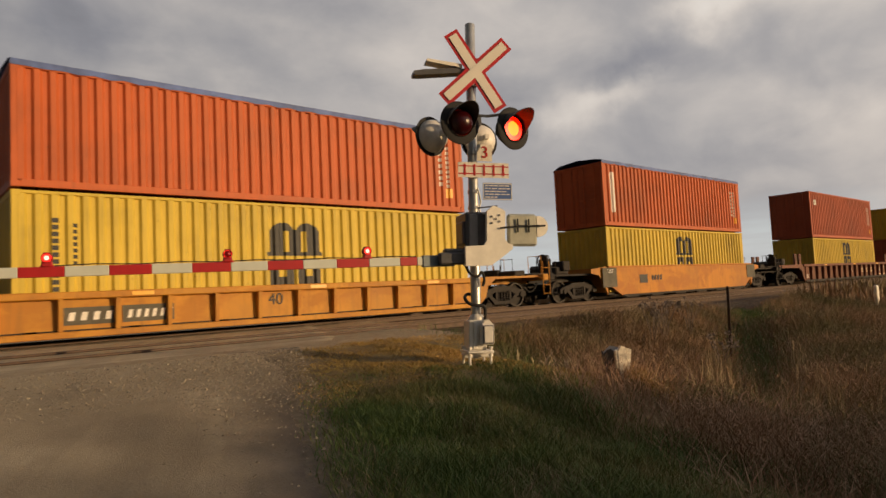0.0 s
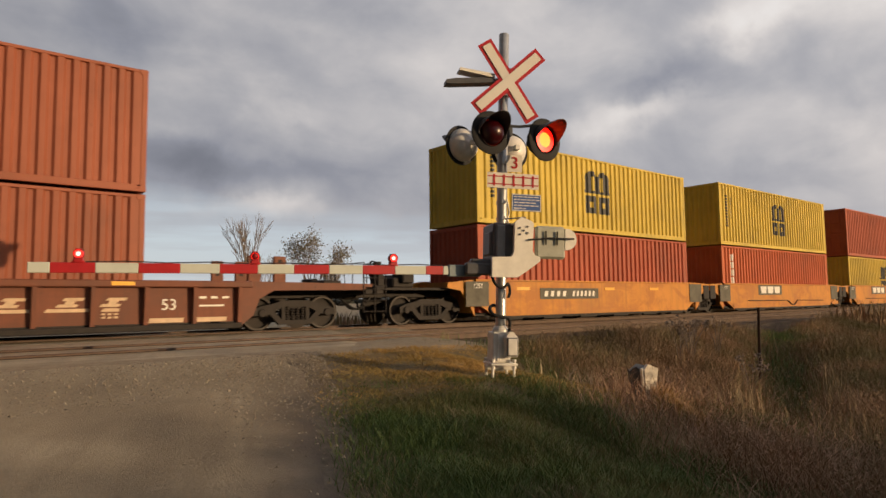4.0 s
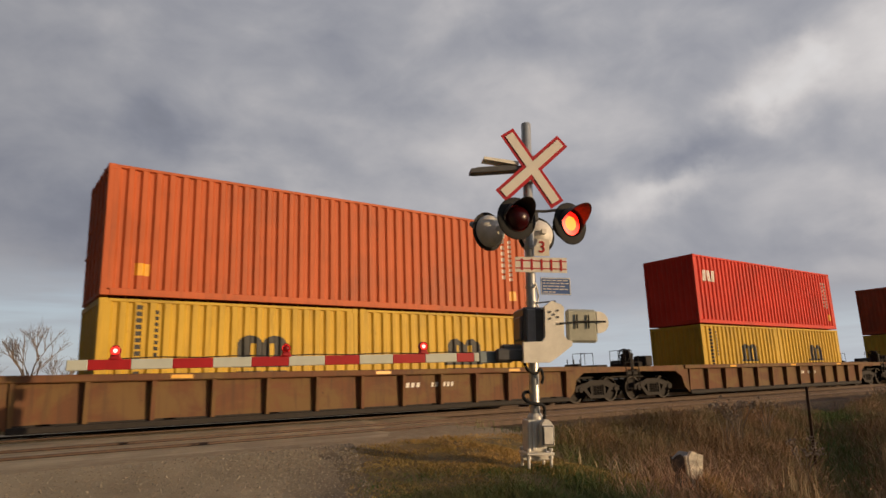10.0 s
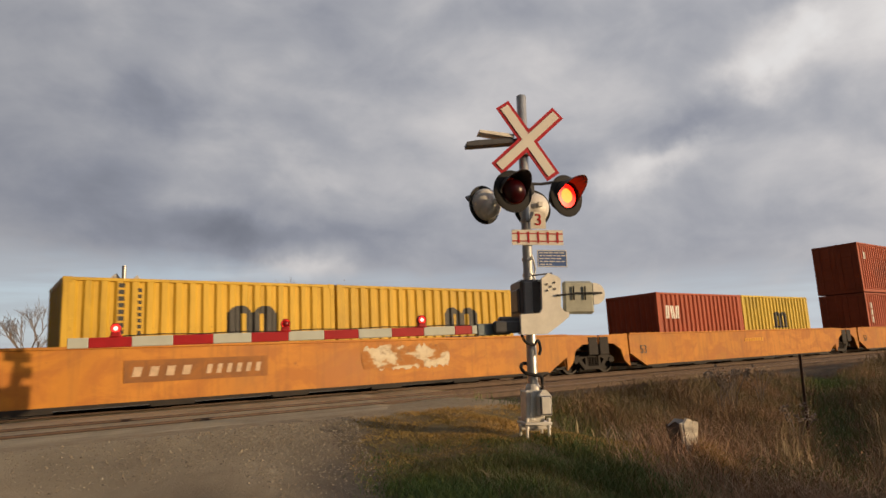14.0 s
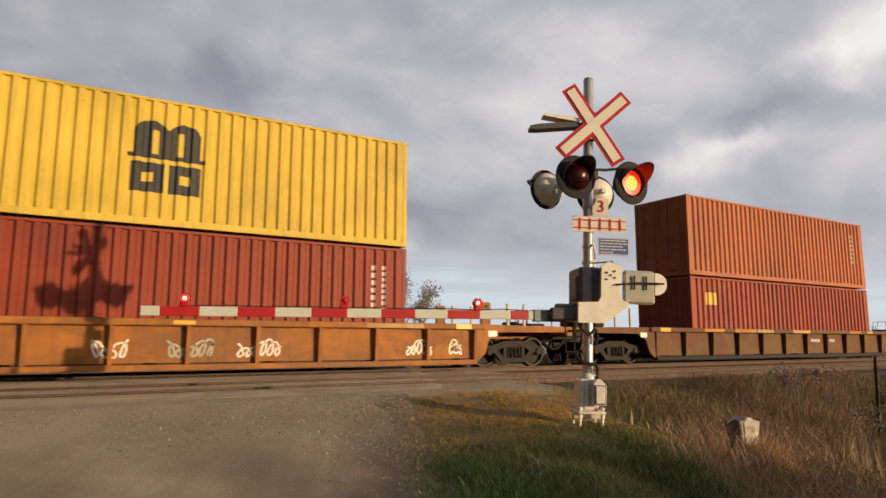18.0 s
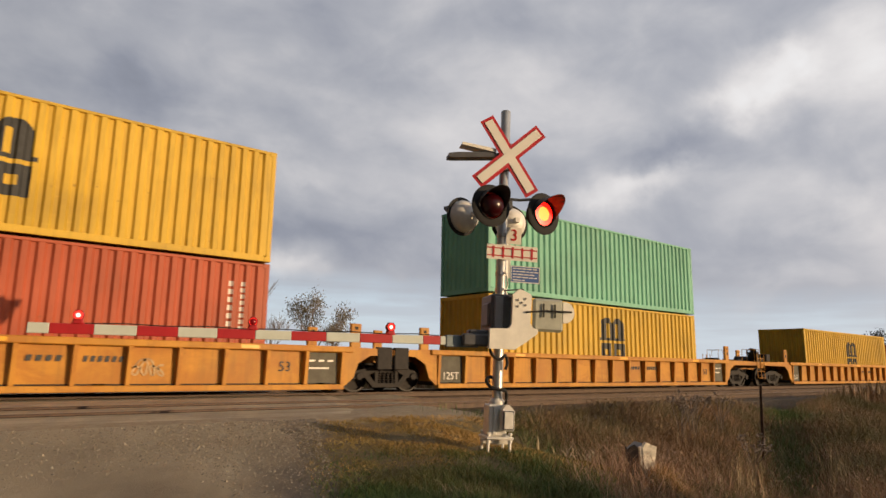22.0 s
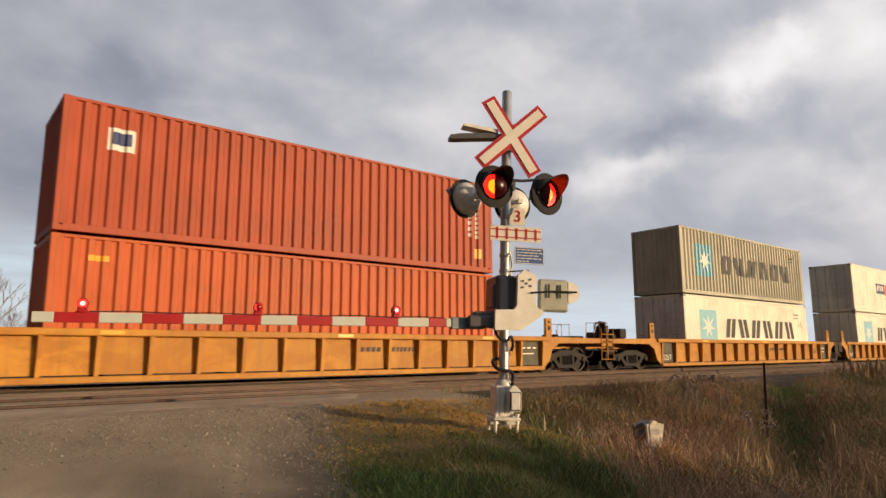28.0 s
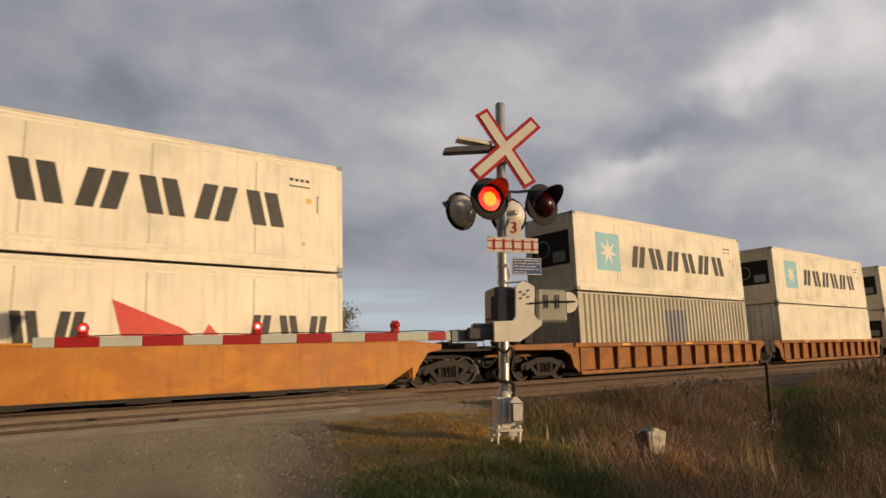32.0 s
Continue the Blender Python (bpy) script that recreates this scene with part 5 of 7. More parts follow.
def smooth_side(car, half, mat, s, z1):
    y = s * 1.36
    g = Geo()
    a = half
    g.prism([(-a + 0.9, 0.14), (a - 0.9, 0.14), (a, 0.62), (a, z1), (-a, z1), (-a, 0.62)], y - 0.05, y + 0.05)
    side = part("side_sheet", g.mesh("side_sheet", mat), car)
    g = Geo()
    g.box(-a, a, y - 0.085, y + 0.085, z1 - 0.05, z1 + 0.012, 0, 0.01)
    part("top_chord", g.mesh("top_chord", mat), side)
    g = Geo()
    g.box(-a + 0.95, a - 0.95, y - 0.075, y + 0.06, 0.11, 0.18)
    n = 6
    for k in range(n):
        x = -a + 1.6 + k * (2 * a - 3.2) / (n - 1)
        g.box(x - 0.45, x + 0.45, y - 0.062, y + 0.05, 0.06, 0.13)
    part("bottom_sill", g.mesh("bottom_sill", IRON), side)
    return side


def end_work(car, xa, xb, mat, z1, joint, posts):
    """The end of a car from its well (xa) to the coupler or the shared truck (xb)."""
    d = 1 if xb > xa else -1
    ln = abs(xb - xa)
    g = Geo()
    x0, x1 = sorted((xa - d * 0.05, xa + d * 0.12))
    g.box(x0, x1, -1.30, 1.30, 0.30, z1 - 0.05)
    part("bulkhead", g.mesh("bulkhead", mat), car)
    # sloping side gussets that rise over the truck
    for s in (-1, 1):
        g = Geo()
        y = s * 1.33
        if mat in (CAR_TAN, CAR_ORANGE) and not joint:
            out = [(0.0, 0.20), (0.25, 0.62), (0.55, 0.98), (1.05, 1.06), (1.05, z1 - 0.10), (0.0, z1)]
        else:
            out = [(0.0, 0.16), (0.30, 0.40), (0.44, 0.78), (0.80, 0.98), (ln * 0.98, 1.00), (ln * 0.98, z1 - 0.04), (0.0, z1)]
        g.prism([(xa + d * q, z) for q, z in out], y - 0.03, y + 0.03)
        part("end_gusset", g.mesh("end_gusset", mat), car)
    g = Geo()
    x0, x1 = sorted((xa + d * 0.1, xb - d * 0.05))
    g.box(x0, x1, -1.15, 1.15, 1.00, 1.07)
    g.box(x0, x1, -0.32, 0.32, 0.80, 1.00)
    part("end_platform", g.mesh("end_platform", mat if mat in (CAR_YELLOW, CAR_OCHRE) else RUSTY), car)
    if joint:
        x0, x1 = sorted((xb - d * 0.52, xb - d * 0.04))
        for s in (-1, 1):
            g = Geo()
            g.box(x0, x1, s * 1.31 - 0.07, s * 1.31 + 0.07, 0.62, 1.22, 0, 0.02)
            part("side_bearing", g.mesh("side_bearing", IRON), car)
    else:
        g = Geo()
        x0, x1 = sorted((xb - d * 0.30, xb - d * 0.05))
        g.box(x0, x1, -1.36, 1.36, 0.88, 1.10, 0, 0.02)
        part("end_sill", g.mesh("end_sill", mat if mat in (CAR_YELLOW, CAR_OCHRE) else RUSTY), car)
        g = Geo()
        x0, x1 = sorted((xb - d * 0.8, xb + d * 0.02))
        g.box(x0, x1, -0.10, 0.10, 0.78, 0.95, 0, 0.02)
        x0, x1 = sorted((xb - d * 0.28, xb + d * 0.10))
        g.box(x0, x1, -0.17, 0.17, 0.74, 0.98, 0, 0.05)
        part("coupler", g.mesh("coupler", IRON), car)
        x = xb - d * 0.18
        for s in (-1, 1):
            g = Geo()
            for q in (-0.22, 0.22):
                g.tube([(x + q * 0.8, s * 1.37, 0.38), (x + q * 0.8, s * 1.37, 1.55)], 0.018, 6)
            for z in (0.42, 0.72, 1.02, 1.32):
                g.tube([(x - 0.18, s * 1.37, z), (x + 0.18, s * 1.37, z)], 0.014, 6)
            g.tube([(x - d * 0.05, s * 1.2, 1.10), (x - d * 0.05, s * 1.2, 1.75), (x - d * 0.05, s * 0.6, 1.75), (x - d * 0.05, s * 0.6, 1.10)], 0.016, 6)
            part("ladder", g.mesh("ladder", mat if mat is CAR_YELLOW else RUSTY), car, "steel ladder and grab irons")
        # walkway over the coupler and the gear below it
        g = Geo()
        x0, x1 = sorted((xb - d * 0.62, xb + d * 0.02))
        g.box(x0, x1, -1.05, 1.05, 1.09, 1.125)
        for q in range(9):
            y = -1.0 + 0.25 * q
            g.box(x0, x1, y - 0.02, y + 0.02, 1.125, 1.15)
        part("walkway", g.mesh("walkway", IRON), car, "dark steel walkway grating")
        g = Geo()
        g.tube(bend([(xb - d * 0.5, -0.35, 0.80), (xb - d * 0.15, -0.42, 0.52), (xb + d * 0.12, -0.30, 0.50), (xb + d * 0.2, -0.12, 0.66)]), 0.035, 6)
        g.tube(bend([(xb - d * 0.5, 0.35, 0.82), (xb - d * 0.1, 0.40, 0.60), (xb + d * 0.15, 0.25, 0.66)]), 0.03, 6)
        g.tube([(xb - d * 0.12, -1.28, 0.90), (xb - d * 0.12, -0.55, 0.90), (xb - d * 0.05, -0.15, 1.02)], 0.02, 6)
        part("air_hose", g.mesh("air_hose", M_BLACK, 50), car, "black brake hoses at the coupler")
        if d < 0:
            xs = xb - d * 0.42
            g = Geo()
            g.box(xs - 0.10, xs + 0.10, -1.06, -0.62, 1.12, 1.66, 0, 0.02)
            g.box(xs - 0.06, xs + 0.06, -0.98, -0.70, 1.66, 1.80, 0, 0.02)
            stand = part("brake_stand", g.mesh("brake_stand", IRON), car, "dark hand brake stand")
            g = Geo()
            g.lathe([(0.22, -0.02), (0.25, -0.02), (0.25, 0.02), (0.22, 0.02), (0.22, -0.02)], 18, "x", (xs + d * 0.14, -0.84, 1.58))
            for q in range(3):
                a = 1.05 * q
                g.tube([(xs + d * 0.14, -0.84 - 0.23 * math.cos(a), 1.58 - 0.23 * math.sin(a)), (xs + d * 0.14, -0.84 + 0.23 * math.cos(a), 1.58 + 0.23 * math.sin(a))], 0.014, 5)
            part("brake_wheel", g.mesh("brake_wheel", IRON), stand, "hand brake wheel")
            g = Geo()
            g.box(*sorted((xb - d * 1.6, xb - d * 0.85)), -1.0, 0.2, 1.068, 1.36, 0, 0.04)
            g.lathe([(0.0, -0.95), (0.16, -0.95), (0.16, 0.5), (0.0, 0.5)], 14, "y", (xb - d * 1.25, 0, 1.30))
            g.box(*sorted((xb - d * 1.5, xb - d * 1.1)), -1.15, -0.6, 1.20, 1.56, 0, 0.03)
            part("brake_valve", g.mesh("brake_valve", IRON), car, "dark brake cylinder and valve")
        else:
            g = Geo()
            g.box(*sorted((xb - d * 1.3, xb - d * 0.75)), -0.9, -0.1, 1.068, 1.26, 0, 0.03)
            g.box(*sorted((xb - d * 1.05, xb - d * 0.85)), 0.2, 0.9, 1.068, 1.34, 0, 0.03)
            part("end_gear", g.mesh("end_gear", IRON), car, "dark machinery on the end platform")
    if posts:
        def post():
            g = Geo()
            g.box(-0.16, 0.16, -0.05, 0.05, z1 - 0.1, z1 + 0.62, 0, 0.02)
            g.box(-0.05, 0.05, -0.056, 0.056, z1 + 0.22, z1 + 0.36, 1)
            g.box(-0.05, 0.05, -0.056, 0.056, z1 + 0.46, z1 + 0.54, 1)
            return g.mesh("guide_post", [mat, IRON])
        for s in (-1, 1):
            for q in posts:
                part("guide_post", cached(("post", mat.name, round(z1, 2)), post), car, "upright container guide post", (xa + d * q, s * 1.22, 0))


def side_bars(car, x, z, h, n, w, gap, mat, y=-1.36):
    g = Geo()
    for k in range(n):
        a = x + k * (w + gap)
        g.prism([(a, z), (a + w * 0.85, z), (a + w * 0.85 + 0.22 * h, z + h), (a + 0.22 * h, z + h)], y - 0.008, y)
    part("lettering", g.mesh("lettering", mat), car)


def side_panel(car, x0, x1, z0, z1, mat, y=-1.35, label=""):
    g = Geo()
    g.box(x0, x1, y - 0.006, y + 0.004, z0, z1)
    part("side_plate", g.mesh("side_plate", mat), car, label)


def scrawl(car, x, z, w, h, mat, seed, y):
    """A sprayed tag: one looping flat stroke."""
    rnd = random.Random(seed)
    n = 46
    turns = max(3, round(w / 0.16))
    pts = []
    for k in range(n + 1):
        t = k / n
        a = 2 * math.pi * turns * t
        pts.append((x + w * t + 0.10 * math.sin(a) + 0.02 * rnd.uniform(-1, 1), z + h * (0.5 + 0.42 * math.cos(a + 0.6 * math.sin(3 * t + seed))) * (0.75 + 0.25 * math.sin(7 * t + seed))))
    g = Geo()
    for (xa, za), (xb, zb) in zip(pts, pts[1:]):
        d = math.hypot(xb - xa, zb - za) or 1.0
        nx, nz = -(zb - za) / d * 0.022, (xb - xa) / d * 0.022
        g.quad((xa - nx, y, za - nz), (xb - nx, y, zb - nz), (xb + nx, y, zb + nz), (xa + nx, y, za + nz))
    part("sprayed_tag", g.mesh("sprayed_tag", mat), car)


def mural(car, x0, x1, z0, z1, mat, seed, y):
    """A sprayed area with a ragged outline."""
    rnd = random.Random(seed)
    n = 36
    low = [(x0 + (x1 - x0) * k / n, z0 + (0.10 * rnd.random() if 0 < k < n else 0.25)) for k in range(n + 1)]
    high = [(x0 + (x1 - x0) * k / n, z1 - (0.12 * rnd.random() if 0 < k < n else 0.3)) for k in range(n + 1)]
    g = Geo()
    for k in range(n):
        g.quad((low[k][0], y, low[k][1]), (low[k + 1][0], y, low[k + 1][1]), (high[k + 1][0], y, high[k + 1][1]), (high[k][0], y, high[k][1]))
    part("sprayed_mural", g.mesh("sprayed_mural", mat), car, "faded sprayed mural")


def well_car(label, style, mat, half, xl, xr, jl, jr, truck_l, truck_r, z1=1.2, posts=(), pitch=1.06):
    """A container well car about its middle. xl, xr: its ends; jl, jr: whether that end shares a truck with the next unit."""
    car = thing("well_car", label, "well car", group="well cars of the train")
    for s in (-1, 1):
        if style == "ribbed":
            ribbed_side(car, half, mat, s, z1, pitch)
        else:
            smooth_side(car, half, mat, s, z1)
    g = Geo()
    g.box(-half, half, -1.28, -0.85, 0.20, 0.27)
    g.box(-half, half, 0.85, 1.28, 0.20, 0.27)
    for k in range(7):
        x = -half + 0.6 + k * (2 * half - 1.2) / 6
        g.box(x - 0.12, x + 0.12, -1.28, 1.28, 0.16, 0.275)
    part("well_floor", g.mesh("well_floor", IRON), car)
    end_work(car, -half, xl, mat, z1, jl, posts)
    end_work(car, half, xr, mat, z1, jr, posts)
    if truck_l is not None:
        truck(car, truck_l)
    if truck_r is not None:
        truck(car, truck_r)
    return car

# ------------------------------------------------------------------ the train
FLOOR = 0.30
HALF = {"53": 8.22, "48": 7.50, "40": 6.40}
TRUCK = {"53": 9.75, "48": 9.30, "40": 7.85}


def em(col=M_CHAR, x=0.05, z=None, h=1.6):
    return ("block_emblem", col, x, 0.72 if z is None else z, h)


def codes(col, x=-5.45, H=2.7):
    """Upright rows of small unreadable code by the end of the wall."""
    return [("column", col, x, H - 0.35, 11, 0.13, 0.095, 0.045), ("column", col, x + 0.38, H - 0.45, 8, 0.09, 0.08, 0.05)]


def codes_r(col, H=2.7):
    return [("column", col, 5.12, H - 0.35, 7, 0.10, 0.12, 0.07), ("column", col, 5.42, H - 0.35, 9, 0.09, 0.10, 0.05),
            ("panel", M_AMBER, 5.36, 5.62, 0.42, 0.72, "orange warning label")]


def tall_word(n, h, w, col=M_WHITE, x=-5.45, H=2.7, top=0.30):
    return [("column", col, x, H - top, n, w, h, h * 0.18)]


def cai(H=2.7):
    return [("bold_row", M_WHITE, -5.55, H - 0.95, 0.46, 3, 0.27, 0.05)]


def words(col, x, z, h, n, w, gap):
    return ("bold_row", col, x, z, h, n, w, gap)


def reefer_marks(H):
    """Small code lines, a warning label and a scuffed patch near the end of a white wall."""
    return [("row", M_CHAR, 4.55, H - 0.42, 0.07, 4, 0.11, 0.04), ("row", M_CHAR, 4.55, H - 0.58, 0.05, 6, 0.07, 0.03), ("panel", M_YLET, 5.02, 5.18, H - 0.98, H - 0.84, "yellow warning label"),
            ("column", M_CHAR, 5.32, H - 0.75, 6, 0.05, 0.05, 0.03), ("panel", PADDLE, 4.9, 5.0, 0.62, 0.70)]


def ocean(H, col=M_SKYB, txt=M_CHAR):
    return reefer_marks(H) + [("star", col, -4.15, H * 0.56, 1.45), words(txt, -2.7, H * 0.38, 0.86, 6, 1.02, 0.20)]


LB = {"yellow": "yellow corrugated shipping container with dark arched emblem", "brick": "brick-red corrugated shipping container",
      "orange": "orange corrugated shipping container, scuffed", "red": "bright red corrugated shipping container with white lettering",
      "white": "white flat-sided refrigerated container with dark lettering"}
Y1 = dict(mat=YELLOW, doors=False, label=LB["yellow"])
Y2 = dict(mat=YELLOW2, doors=False, label="deep yellow corrugated shipping container, rust-spotted")
BR = dict(mat=BRICK, doors=False, label=LB["brick"])
OX = dict(mat=OXIDE, doors=True, label="dark oxide-red corrugated shipping container")
SA = dict(mat=SALMON, doors=True, label="faded red corrugated shipping container")
OR = dict(mat=ORANGE, doors=False, label=LB["orange"])
RD = dict(mat=RED, doors=False, label=LB["red"])
WI = dict(mat=WINE, doors=True, label="wine-red corrugated shipping container with yellow emblem")
BB = dict(mat=BROWNBOX, doors=True, label="brown corrugated shipping container")
GN = dict(mat=GREEN, doors=False, label="sea-green corrugated shipping container with rusty posts")
GY = dict(mat=GREYBOX, doors=False, label="grey corrugated container with pale blue star and dark lettering")
WH = dict(mat=WHITEBOX, doors=True, label=LB["white"], reefer=True, door_mat=DOORGREY)
WC = dict(mat=WHITEBOX, doors=False, label="white refrigerated container with open machinery end", reefer=True, cool=True)


def V(base, *marks, **more):
    d = dict(base)
    d["marks"] = [m for q in marks for m in (q if isinstance(q, list) else [q])]
    d.update(more)
    return d


